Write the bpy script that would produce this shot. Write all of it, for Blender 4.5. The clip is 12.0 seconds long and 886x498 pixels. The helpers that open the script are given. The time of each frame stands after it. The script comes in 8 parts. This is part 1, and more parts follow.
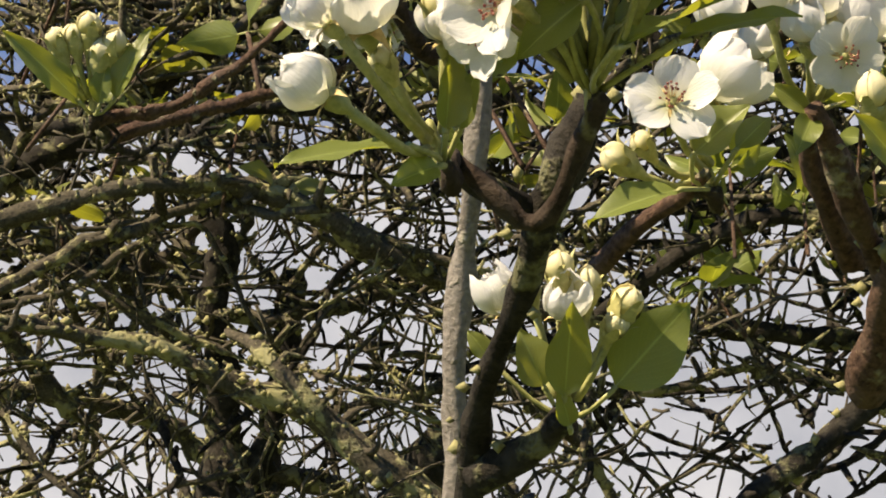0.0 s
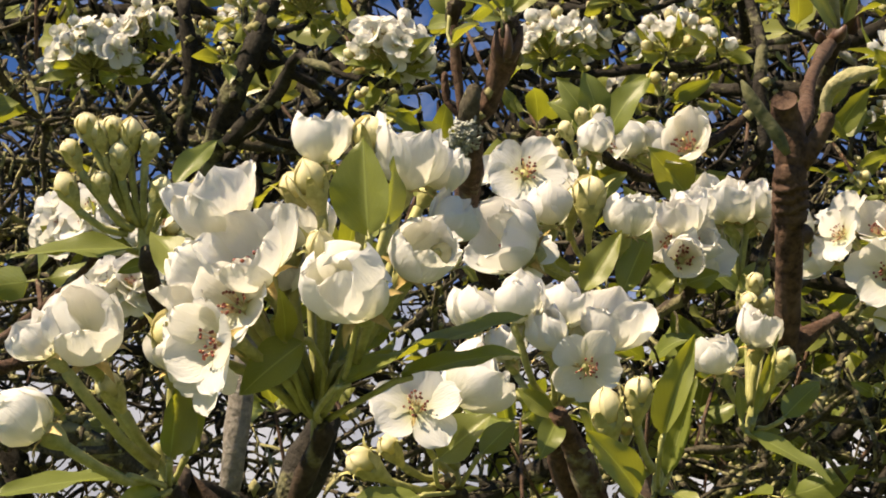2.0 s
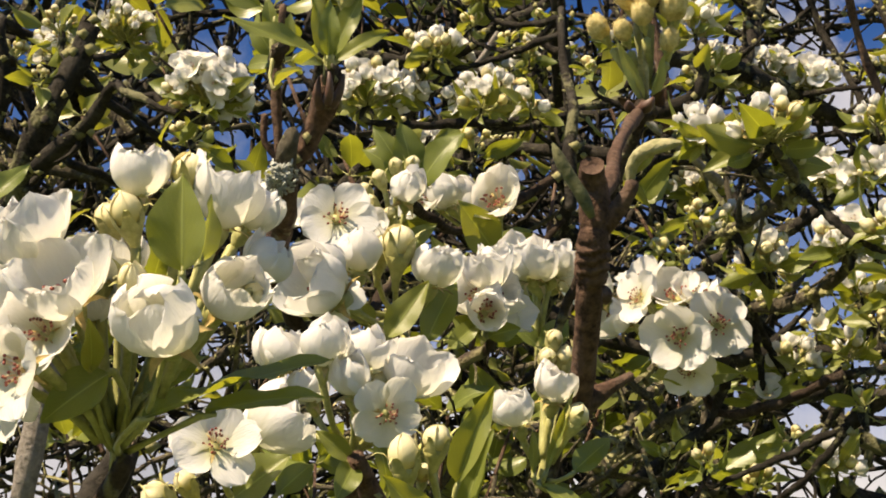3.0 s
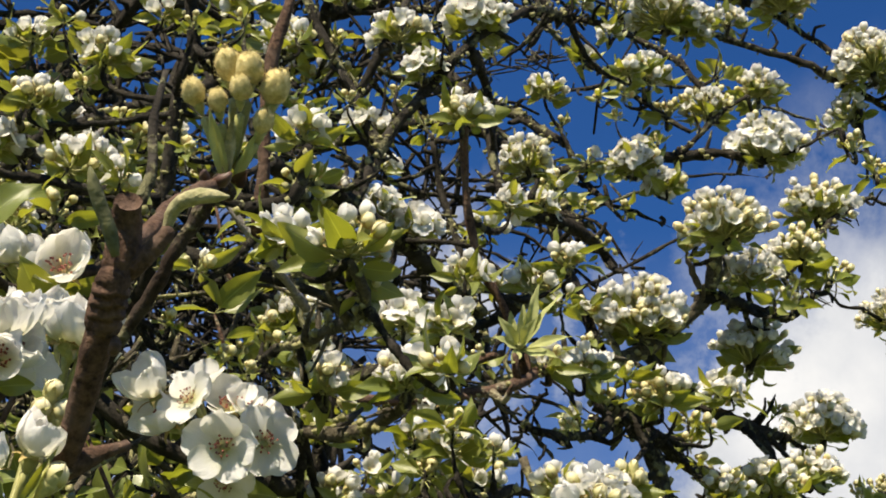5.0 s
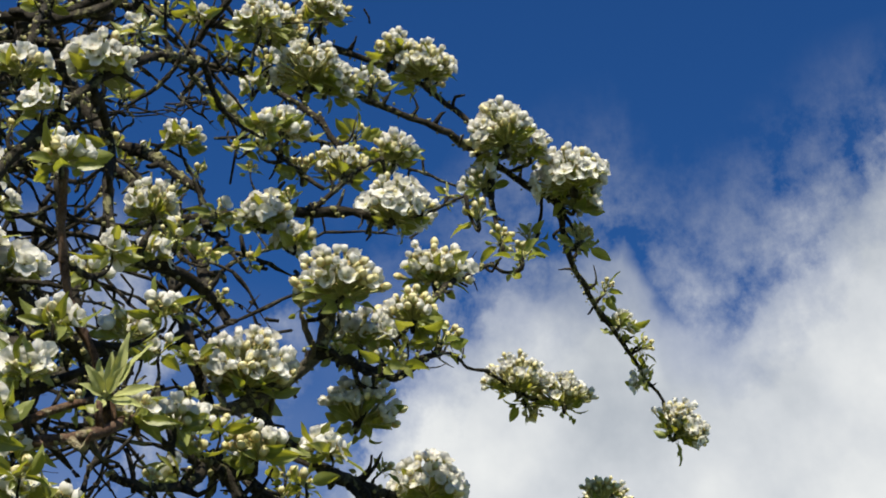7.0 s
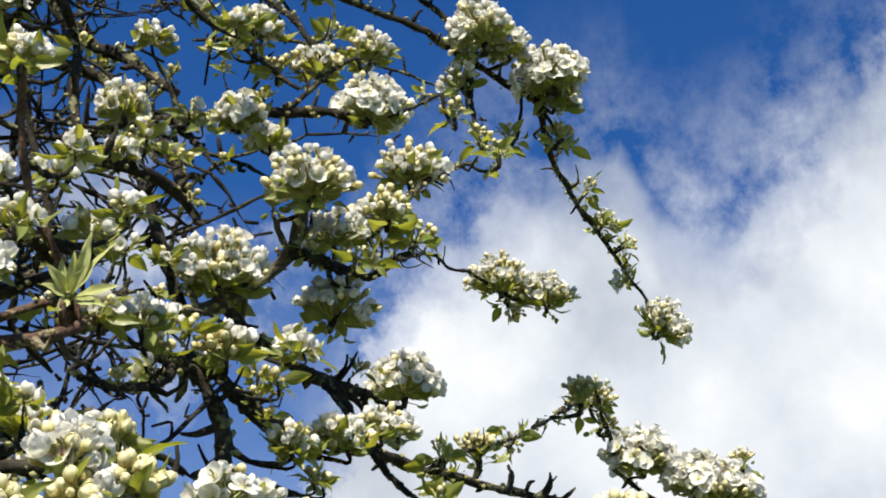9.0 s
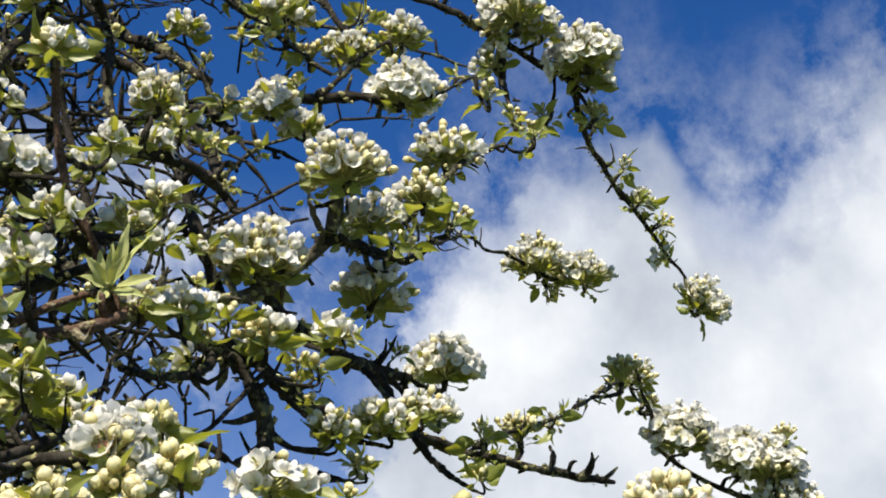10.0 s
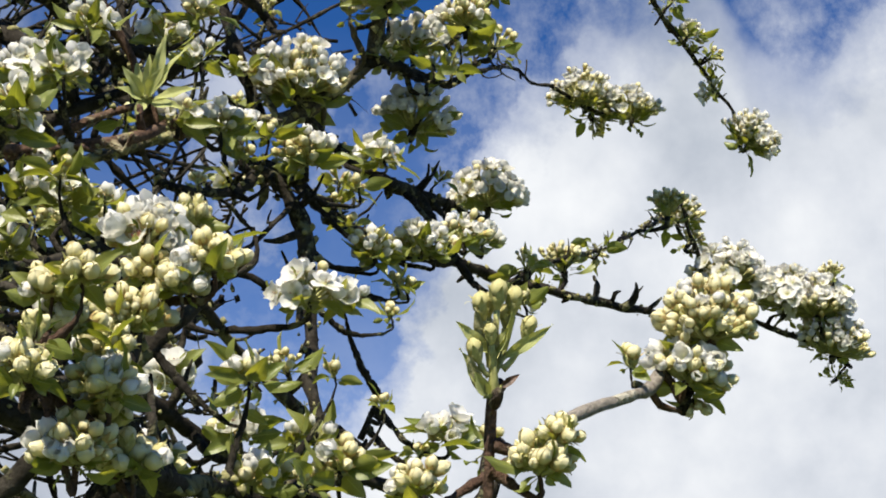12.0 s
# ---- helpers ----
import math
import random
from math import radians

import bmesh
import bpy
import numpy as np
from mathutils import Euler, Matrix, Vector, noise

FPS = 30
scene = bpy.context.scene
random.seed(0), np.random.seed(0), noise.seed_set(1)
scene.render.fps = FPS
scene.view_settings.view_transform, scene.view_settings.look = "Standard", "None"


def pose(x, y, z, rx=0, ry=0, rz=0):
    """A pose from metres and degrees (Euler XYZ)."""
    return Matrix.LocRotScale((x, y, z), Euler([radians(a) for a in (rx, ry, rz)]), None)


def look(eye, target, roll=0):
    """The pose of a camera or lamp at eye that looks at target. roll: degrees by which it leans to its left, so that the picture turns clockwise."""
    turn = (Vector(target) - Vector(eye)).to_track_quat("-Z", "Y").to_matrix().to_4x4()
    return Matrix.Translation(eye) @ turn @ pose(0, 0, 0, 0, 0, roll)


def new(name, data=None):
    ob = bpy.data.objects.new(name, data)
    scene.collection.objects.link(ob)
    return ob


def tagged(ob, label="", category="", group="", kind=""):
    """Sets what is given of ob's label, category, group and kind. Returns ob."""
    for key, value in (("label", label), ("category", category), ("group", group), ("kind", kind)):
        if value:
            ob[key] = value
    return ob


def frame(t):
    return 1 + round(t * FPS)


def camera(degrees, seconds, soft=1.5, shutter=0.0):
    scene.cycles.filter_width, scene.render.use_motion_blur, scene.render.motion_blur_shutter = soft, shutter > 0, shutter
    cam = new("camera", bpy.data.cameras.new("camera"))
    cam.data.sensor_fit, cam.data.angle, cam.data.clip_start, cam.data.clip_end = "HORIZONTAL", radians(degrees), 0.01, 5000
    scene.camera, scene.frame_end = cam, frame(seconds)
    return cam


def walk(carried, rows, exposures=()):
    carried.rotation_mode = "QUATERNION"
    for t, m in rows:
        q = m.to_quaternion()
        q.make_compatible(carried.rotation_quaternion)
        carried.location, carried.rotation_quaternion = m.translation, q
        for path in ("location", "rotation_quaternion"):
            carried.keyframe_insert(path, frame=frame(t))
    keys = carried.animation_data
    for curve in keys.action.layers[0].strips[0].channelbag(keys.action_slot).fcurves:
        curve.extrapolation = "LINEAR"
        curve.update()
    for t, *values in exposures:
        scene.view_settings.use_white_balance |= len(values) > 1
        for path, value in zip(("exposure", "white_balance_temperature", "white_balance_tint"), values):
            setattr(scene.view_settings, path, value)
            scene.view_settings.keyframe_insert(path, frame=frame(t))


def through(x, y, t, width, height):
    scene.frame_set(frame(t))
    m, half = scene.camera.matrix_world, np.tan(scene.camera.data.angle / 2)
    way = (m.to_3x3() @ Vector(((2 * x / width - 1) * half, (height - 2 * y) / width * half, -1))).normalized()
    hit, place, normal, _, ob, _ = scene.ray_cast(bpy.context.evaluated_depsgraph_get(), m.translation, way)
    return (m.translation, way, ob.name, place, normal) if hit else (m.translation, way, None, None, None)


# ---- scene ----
cam = camera(31.92, 12.0, soft=1.85)
PATH = [
    (0, 0.0292, 0.0270, 1.6128, -0.80, 16.42, -0.68),
    (0.5, 0.0420, 0.0239, 1.6253, -3.13, 18.21, -1.64),
    (1, 0.0434, 0.0163, 1.6319, -4.69, 20.74, -1.77),
    (1.5, 0.0463, 0.0118, 1.6323, -5.98, 23.10, -1.48),
    (2, 0.0482, 0.0104, 1.6318, -7.73, 24.07, -1.42),
    (2.5, 0.0447, 0.0071, 1.6335, -10.51, 24.81, -1.07),
    (3, 0.0457, 0.0048, 1.6293, -15.71, 25.56, -1.22),
    (3.2, 0.0457, 0.0034, 1.6292, -17.81, 25.79, -1.27),
    (4, 0.0610, 0.0181, 1.6274, -23.47, 27.81, 0.21),
    (4.8, 0.0798, 0.0329, 1.6260, -29.22, 30.61, 3.32),
    (5, 0.0820, 0.0316, 1.6261, -31.38, 31.22, 3.49),
    (5.5, 0.0880, 0.0221, 1.6290, -36.45, 32.40, 2.28),
    (6, 0.1001, 0.0129, 1.6304, -40.16, 33.07, 1.08),
    (6.5, 0.1088, 0.0038, 1.6304, -43.21, 33.37, 0.08),
    (7, 0.1129, -0.0001, 1.6272, -45.32, 33.34, -0.45),
    (7.2, 0.1158, -0.0023, 1.6270, -45.92, 33.17, -0.61),
    (8, 0.1252, -0.0073, 1.6268, -46.70, 31.49, -0.26),
    (8.8, 0.1303, -0.0070, 1.6267, -45.79, 29.96, -1.04),
    (9, 0.1307, -0.0059, 1.6265, -45.43, 29.83, -1.08),
    (9.5, 0.1314, -0.0059, 1.6279, -44.69, 29.56, -1.24),
    (10, 0.1311, -0.0057, 1.6275, -43.85, 29.19, -1.66),
    (10.5, 0.1296, -0.0066, 1.6290, -42.45, 28.83, -1.81),
    (11, 0.1280, -0.0045, 1.6286, -41.34, 28.20, -1.27),
    (11.5, 0.1358, 0.0022, 1.6199, -41.29, 26.44, -0.81),
    (12, 0.1459, 0.0045, 1.6127, -41.72, 23.80, -0.68),
]


def facing(x, y, z, yaw, pitch, roll):
    a, b = radians(yaw), radians(pitch)
    ahead = Vector((-math.sin(a) * math.cos(b), math.cos(a) * math.cos(b), math.sin(b)))
    return look((x, y, z), Vector((x, y, z)) + ahead, roll)


walk(cam, [(t, facing(x, y, z, yaw, pitch, roll)) for t, x, y, z, yaw, pitch, roll in PATH],
     exposures=[(0, 1.1, 7600, 11), (1.0, 1.06, 7650, 11), (1.5, 1.04, 7750, 12), (3.2, 1.04, 7900, 13), (4.8, 0.97, 6950, 9),
                (5.5, 0.85, 6700, 7), (7.2, 0.70, 6500, 6), (8.8, 1.0, 6400, 7), (12, 0.88, 6400, 8)])

# ---- light: a clear spring sky with a bank of bright cloud, sun high on the near side ----
SUN_FROM = Vector((-0.58, -0.36, 0.73)).normalized()
world = bpy.data.worlds.new("world")
scene.world = world
world.use_nodes = True
wn = world.node_tree
sky = wn.nodes.new("ShaderNodeTexSky")
sky.sky_type, sky.sun_disc = "NISHITA", False
sky.altitude = 1500
sky.sun_elevation = math.asin(SUN_FROM.z)
sky.sun_rotation = math.atan2(SUN_FROM.x, SUN_FROM.y)
sky.air_density, sky.dust_density, sky.ozone_density = 1.0, 0.0, 5.0
deep = wn.nodes.new("ShaderNodeHueSaturation")
deep.inputs["Hue"].default_value, deep.inputs["Saturation"].default_value = 0.510, 1.24
wn.links.new(sky.outputs["Color"], deep.inputs["Color"])
wn.links.new(deep.outputs["Color"], wn.nodes["Background"].inputs["Color"])
wn.nodes["Background"].inputs["Strength"].default_value = 0.07
sun = new("sun", bpy.data.lights.new("sun", "SUN"))
sun.data.energy, sun.data.angle, sun.data.color = 5.0, radians(0.6), (1.0, 0.90, 0.74)
sun.matrix_world = look(SUN_FROM * 20, (0, 0, 0))


# ---- materials ----
def nodes_of(name):
    m = bpy.data.materials.new(name)
    m.use_nodes = True
    t = m.node_tree
    t.nodes.clear()
    out = t.nodes.new("ShaderNodeOutputMaterial")
    return m, t, out


def add(t, kind, **values):
    n = t.nodes.new(kind)
    for k, v in values.items():
        n.inputs[k.replace("_", " ")].default_value = v
    return n


def ramp(t, fac, stops):
    r = t.nodes.new("ShaderNodeValToRGB")
    e = r.color_ramp.elements
    while len(e) < len(stops):
        e.new(0.5)
    for el, (p, c) in zip(e, stops):
        el.position, el.color = p, (*c, 1)
    t.links.new(fac, r.inputs["Fac"])
    return r.outputs["Color"]


def noise_tex(t, scale, detail=4.0, rough=0.55, coords=None):
    n = add(t, "ShaderNodeTexNoise", Scale=scale, Detail=detail, Roughness=rough)
    if coords is not None:
        t.links.new(coords, n.inputs["Vector"])
    return n.outputs["Fac"]


def mixed(t, fac, a, b, blend="MIX"):
    n = t.nodes.new("ShaderNodeMix")
    n.data_type, n.blend_type = "RGBA", blend
    for sock, v in ((n.inputs[0], fac), (n.inputs[6], a), (n.inputs[7], b)):
        if hasattr(v, "is_linked"):
            t.links.new(v, sock)
        else:
            sock.default_value = v if not isinstance(v, tuple) else (*v, 1)
    return n.outputs[2]


def bumped(t, height, strength, distance):
    b = add(t, "ShaderNodeBump", Strength=strength, Distance=distance)
    t.links.new(height, b.inputs["Height"])
    return b.outputs["Normal"]


def thin_sheet(name, colour, through, share, rough, normal=None, coat=0.35):
    """A thin leaf or petal: it reflects, and lets part of the light through in its own tint."""
    m, t, out = nodes_of(name)
    col = colour(t)
    p = add(t, "ShaderNodeBsdfPrincipled", Roughness=rough)
    p.inputs["Specular IOR Level"].default_value = coat
    tr = t.nodes.new("ShaderNodeBsdfTranslucent")
    t.links.new(col, p.inputs["Base Color"])
    t.links.new(mixed(t, 1.0, col, through, "MULTIPLY"), tr.inputs["Color"])
    mix = t.nodes.new("ShaderNodeMixShader")
    mix.inputs["Fac"].default_value = share
    t.links.new(p.outputs[0], mix.inputs[1])
    t.links.new(tr.outputs[0], mix.inputs[2])
    t.links.new(mix.outputs[0], out.inputs["Surface"])
    if normal:
        nrm = normal(t)
        t.links.new(nrm, p.inputs["Normal"])
        t.links.new(nrm, tr.inputs["Normal"])
    return m


def uv_axes(t):
    uv = t.nodes.new("ShaderNodeUVMap")
    sep = t.nodes.new("ShaderNodeSeparateXYZ")
    t.links.new(uv.outputs[0], sep.inputs[0])
    return uv.outputs[0], sep.outputs[0], sep.outputs[1]


def maths(t, op, a, b=0.0):
    n = t.nodes.new("ShaderNodeMath")
    n.operation = op
    for sock, v in zip(n.inputs, (a, b)):
        if hasattr(v, "is_linked"):
            t.links.new(v, sock)
        else:
            sock.default_value = v
    return n.outputs[0]


def petal_colour(t):
    uv, u, v = uv_axes(t)
    veins = noise_tex(t, 9.0, 3.0, 0.5, stretched(t, uv, (1.0, 7.0, 1.0)))
    base = ramp(t, u, [(0.0, (0.52, 0.54, 0.26)), (0.22, (0.72, 0.72, 0.62)), (0.5, (0.785, 0.785, 0.775))])
    return mixed(t, 0.10, base, ramp(t, veins, [(0.3, (0.72, 0.70, 0.62)), (0.7, (0.9, 0.89, 0.86))]))


def stretched(t, vec, scale):
    mp = add(t, "ShaderNodeMapping")
    mp.inputs["Scale"].default_value = scale
    t.links.new(vec, mp.inputs["Vector"])
    return mp.outputs[0]


def petal_relief(t):
    uv, u, v = uv_axes(t)
    return bumped(t, noise_tex(t, 5.0, 3.0, 0.5, stretched(t, uv, (1.0, 3.0, 1.0))), 0.3, 0.0008)


def bud_colour(t):
    uv, u, v = uv_axes(t)
    rnd = t.nodes.new("ShaderNodeObjectInfo").outputs["Random"]
    base = ramp(t, u, [(0.0, (0.30, 0.31, 0.09)), (0.38, (0.54, 0.50, 0.19)), (0.75, (0.76, 0.70, 0.44))])
    return mixed(t, maths(t, "MULTIPLY", rnd, 0.45), base, (0.78, 0.73, 0.50))


def leaf_colour(t):
    uv, u, v = uv_axes(t)
    rnd = t.nodes.new("ShaderNodeObjectInfo").outputs["Random"]
    mid = maths(t, "ABSOLUTE", maths(t, "SUBTRACT", v, 0.5))
    rib = ramp(t, mid, [(0.0, (1, 1, 1)), (0.03, (0, 0, 0))])
    skew = maths(t, "ADD", maths(t, "MULTIPLY", u, 9.0), maths(t, "MULTIPLY", mid, -9.0))
    vein = ramp(t, maths(t, "ABSOLUTE", maths(t, "SUBTRACT", maths(t, "FRACT", skew), 0.5)), [(0.0, (1, 1, 1)), (0.09, (0, 0, 0))])
    blotch = noise_tex(t, 60.0, 4.0)
    base = mixed(t, blotch, (0.100, 0.135, 0.030), (0.185, 0.215, 0.055))
    base = mixed(t, maths(t, "MULTIPLY", rnd, 0.55), base, (0.265, 0.270, 0.085))
    base = mixed(t, maths(t, "MULTIPLY", vein, 0.12), base, (0.30, 0.36, 0.12))
    return mixed(t, maths(t, "MULTIPLY", rib, 0.55), base, (0.36, 0.42, 0.16))


def leaf_relief(t):
    uv, u, v = uv_axes(t)
    mid = maths(t, "ABSOLUTE", maths(t, "SUBTRACT", v, 0.5))
    skew = maths(t, "ADD", maths(t, "MULTIPLY", u, 9.0), maths(t, "MULTIPLY", mid, -9.0))
    wave = maths(t, "ABSOLUTE", maths(t, "SUBTRACT", maths(t, "FRACT", skew), 0.5))
    return bumped(t, maths(t, "ADD", wave, noise_tex(t, 300.0, 2.0)), 0.14, 0.0006)


def solid(name, colours, scale, rough=0.6, bump=0.3, dist=0.0005):
    m, t, out = nodes_of(name)
    co = t.nodes.new("ShaderNodeTexCoord").outputs["Object"]
    n = noise_tex(t, scale, 4.0, 0.6, co)
    p = add(t, "ShaderNodeBsdfPrincipled", Roughness=rough)
    t.links.new(ramp(t, n, [(0.3, colours[0]), (0.7, colours[1])]), p.inputs["Base Color"])
    t.links.new(bumped(t, n, bump, dist), p.inputs["Normal"])
    t.links.new(p.outputs[0], out.inputs["Surface"])
    return m


def bark(name, dark, light, lichen, amount, crust):
    """Bark with fine cracks, grey bloom and patches of lichen."""
    m, t, out = nodes_of(name)
    co = t.nodes.new("ShaderNodeTexCoord").outputs["Object"]
    grain = noise_tex(t, 420.0, 5.0, 0.65, co)
    blot = noise_tex(t, 70.0, 4.0, 0.6, co)
    patch = noise_tex(t, 34.0, 5.0, 0.62, co)
    fleck = noise_tex(t, 190.0, 3.0, 0.6, co)
    base = ramp(t, grain, [(0.3, dark), (0.72, light)])
    base = mixed(t, maths(t, "MULTIPLY", ramp(t, blot, [(0.45, (0, 0, 0)), (0.7, (1, 1, 1))]), 0.5), base, tuple(0.75 * a + 0.25 * b for a, b in zip(light, (0.24, 0.22, 0.19))))
    mask = ramp(t, maths(t, "ADD", maths(t, "MULTIPLY", patch, 0.75), maths(t, "MULTIPLY", fleck, 0.25)), [(amount, (0, 0, 0)), (amount + 0.06, (1, 1, 1))])
    base = mixed(t, mask, base, mixed(t, fleck, lichen, crust))
    p = add(t, "ShaderNodeBsdfPrincipled", Roughness=0.85)
    p.inputs["Specular IOR Level"].default_value = 0.12
    t.links.new(base, p.inputs["Base Color"])
    h = maths(t, "ADD", maths(t, "MULTIPLY", grain, 0.6), maths(t, "MULTIPLY", mask, 0.5))
    t.links.new(bumped(t, h, 1.0, 0.0026), p.inputs["Normal"])
    t.links.new(p.outputs[0], out.inputs["Surface"])
    return m


PETAL = thin_sheet("white_petal", petal_colour, (1.0, 0.98, 0.93), 0.45, 0.65, petal_relief, 0.08)
BUD = thin_sheet("bud_petal", bud_colour, (1.0, 0.95, 0.7), 0.22, 0.5, petal_relief, 0.25)
LEAF = thin_sheet("young_leaf", leaf_colour, (2.1, 1.9, 0.55), 0.38, 0.36, leaf_relief, 0.5)
STALK = solid("flower_stalk", ((0.22, 0.225, 0.070), (0.38, 0.365, 0.14)), 500.0, 0.55)
SEPAL = solid("sepal", ((0.30, 0.24, 0.08), (0.52, 0.36, 0.15)), 700.0, 0.6)
ANTHER = solid("anther", ((0.10, 0.02, 0.015), (0.32, 0.08, 0.05)), 900.0, 0.6)
FILAMENT = solid("filament", ((0.58, 0.36, 0.18), (0.76, 0.60, 0.38)), 700.0, 0.5)
SCALE = solid("bud_scale", ((0.035, 0.017, 0.011), (0.11, 0.05, 0.028)), 400.0, 0.55)
DOWN = solid("downy_leaf", ((0.19, 0.19, 0.085), (0.40, 0.36, 0.20)), 420.0, 0.95, 0.9, 0.0012)
LICHEN = solid("lichen", ((0.15, 0.14, 0.055), (0.32, 0.295, 0.135)), 260.0, 0.95, 0.8, 0.001)
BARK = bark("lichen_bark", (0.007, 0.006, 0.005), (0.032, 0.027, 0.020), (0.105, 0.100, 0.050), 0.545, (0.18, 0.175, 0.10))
MOSSY = bark("mossy_bark", (0.020, 0.017, 0.013), (0.115, 0.098, 0.066), (0.21, 0.192, 0.070), 0.515, (0.34, 0.325, 0.19))
TWIG = bark("young_bark", (0.022, 0.013, 0.010), (0.150, 0.090, 0.062), (0.20, 0.185, 0.12), 0.585, (0.30, 0.27, 0.18))
GREYBARK = bark("grey_bark", (0.12, 0.105, 0.09), (0.30, 0.27, 0.235), (0.36, 0.33, 0.26), 0.58, (0.42, 0.40, 0.33))
# young_bark darkened: the shade on the near spurs is put into its colour
SHADEDBARK = bark("shaded_spur_bark", (0.010, 0.007, 0.005), (0.060, 0.040, 0.028), (0.13, 0.12, 0.06), 0.58, (0.22, 0.20, 0.12))
GREENBUD = thin_sheet("green_bud_petal", lambda t: ramp(t, noise_tex(t, 160.0, 4.0), [(0.3, (0.42, 0.40, 0.15)), (0.7, (0.66, 0.61, 0.33))]), (1.0, 0.95, 0.6), 0.2, 0.55, petal_relief, 0.25)
PALE = thin_sheet("pale_leaf", lambda t: ramp(t, noise_tex(t, 90.0, 4.0), [(0.3, (0.30, 0.33, 0.12)), (0.7, (0.46, 0.47, 0.22))]), (1.3, 1.25, 0.6), 0.3, 0.7, leaf_relief, 0.2)
OLIVE = solid("olive_bract", ((0.055, 0.060, 0.022), (0.17, 0.165, 0.075)), 300.0, 0.9, 0.9, 0.001)
GREYLICHEN = solid("grey_lichen", ((0.22, 0.23, 0.20), (0.42, 0.43, 0.38)), 500.0, 0.95, 0.5, 0.0005)
FUZZ = solid("downy_bud", ((0.40, 0.32, 0.11), (0.66, 0.56, 0.28)), 700.0, 0.95, 0.8, 0.0006)
CUP = solid("calyx_cup", ((0.27, 0.265, 0.085), (0.47, 0.43, 0.18)), 380.0, 0.6, 0.4, 0.0006)


# ---- shapes ----
class Geo:
    """Gathers faces with materials and surface coordinates, and becomes one mesh."""

    def __init__(self):
        self.v, self.f, self.m, self.uv = [], [], [], []

    def grid(self, pts, nu, nv, mat, closed=False):
        base = len(self.v)
        self.v += pts
        cols = nv if closed else nv - 1
        for i in range(nu - 1):
            for j in range(cols):
                k = (j + 1) % nv
                self.f.append((base + i * nv + j, base + i * nv + k, base + (i + 1) * nv + k, base + (i + 1) * nv + j))
                self.m.append(mat)
                a, b, c, d = i / (nu - 1), (i + 1) / (nu - 1), j / cols, (j + 1) / cols
                self.uv.append(((a, c), (a, d), (b, d), (b, c)))

    def cap(self, ring, tip, mat, flip=False):
        base = len(self.v)
        self.v.append(tip)
        n = len(ring)
        for j in range(n):
            a, b = ring[j], ring[(j + 1) % n]
            self.f.append((b, a, base) if flip else (a, b, base))
            self.m.append(mat)
            self.uv.append(((1, 0), (1, 1), (1, 0.5)))

    def tube(self, pts, radii, sides, mat, rough=0.0, rng=None):
        up = Vector((0.3, 0.2, 1)).normalized()
        out, n = [], len(pts)
        last = None
        for i, p in enumerate(pts):
            d = (pts[min(i + 1, n - 1)] - pts[max(i - 1, 0)]).normalized()
            x = (last - d * last.dot(d)) if last is not None else d.cross(up)
            if x.length < 1e-6:
                x = d.orthogonal()
            x.normalize()
            last = x
            y = d.cross(x)
            for k in range(sides):
                a = 2 * math.pi * k / sides
                r = radii[i] * (1 + (rng.uniform(-rough, rough) if rng else 0))
                out.append(p + (x * math.cos(a) + y * math.sin(a)) * r)
        base = len(self.v)
        self.grid(out, n, sides, mat, closed=True)
        self.cap([base + k for k in range(sides)], pts[0], mat, True)
        self.cap([base + (n - 1) * sides + k for k in range(sides)], pts[-1] + (pts[-1] - pts[-2]).normalized() * radii[-1] * 0.6, mat)

    def moved(self, other, m):
        base = len(self.v)
        self.v += [m @ p for p in other.v]
        self.f += [tuple(base + i for i in f) for f in other.f]
        self.m += other.m
        self.uv += other.uv

    def mesh(self, name, mats):
        me = bpy.data.meshes.new(name)
        me.from_pydata([tuple(p) for p in self.v], [], self.f)
        for m in mats:
            me.materials.append(m)
        me.polygons.foreach_set("material_index", self.m)
        me.polygons.foreach_set("use_smooth", [True] * len(self.f))
        layer = me.uv_layers.new(name="UVMap")
        layer.data.foreach_set("uv", [c for face in self.uv for uv in face for c in uv])
        me.update()
        return me


def part(name, me, parent, m=None, label=""):
    ob = new(name, me)
    ob.parent = parent
    if m is not None:
        ob.matrix_local = m
    return tagged(ob, label)


def spline(pts, step):
    """A smooth line through points (vectors of place and radius), sampled about every step metres."""
    p = [2 * pts[0] - pts[1], *pts, 2 * pts[-1] - pts[-2]]
    out = []
    for i in range(1, len(p) - 2):
        a, b, c, d = p[i - 1 : i + 3]
        n = max(2, int((c - b).to_3d().length / step))
        for k in range(n):
            s = k / n
            out.append(0.5 * (2 * b + (c - a) * s + (2 * a - 5 * b + 4 * c - d) * s * s + (3 * b - a - 3 * c + d) * s**3))
    out.append(pts[-1])
    return out


def wobbled(pts, amount, scale):
    out = []
    for p in pts:
        q = p.to_3d()
        w = noise.noise_vector(q / scale) * amount + noise.noise_vector(q / (0.25 * scale)) * amount * 0.35
        out.append(Vector((*(q + w), p.w * (1 + 0.30 * noise.noise(q / 0.010) + 0.28 * noise.noise(q / 0.028)))))
    return out


def stem(geo, pts, step, sides, mat, wobble=0.0, scale=0.05, rng=None, rough=0.0):
    line = spline([Vector(p) for p in pts], step)
    if wobble:
        line = wobbled(line, wobble, scale)
    geo.tube([p.to_3d() for p in line], [max(p.w, 0.0003) for p in line], sides, mat, rough, rng)
    return line


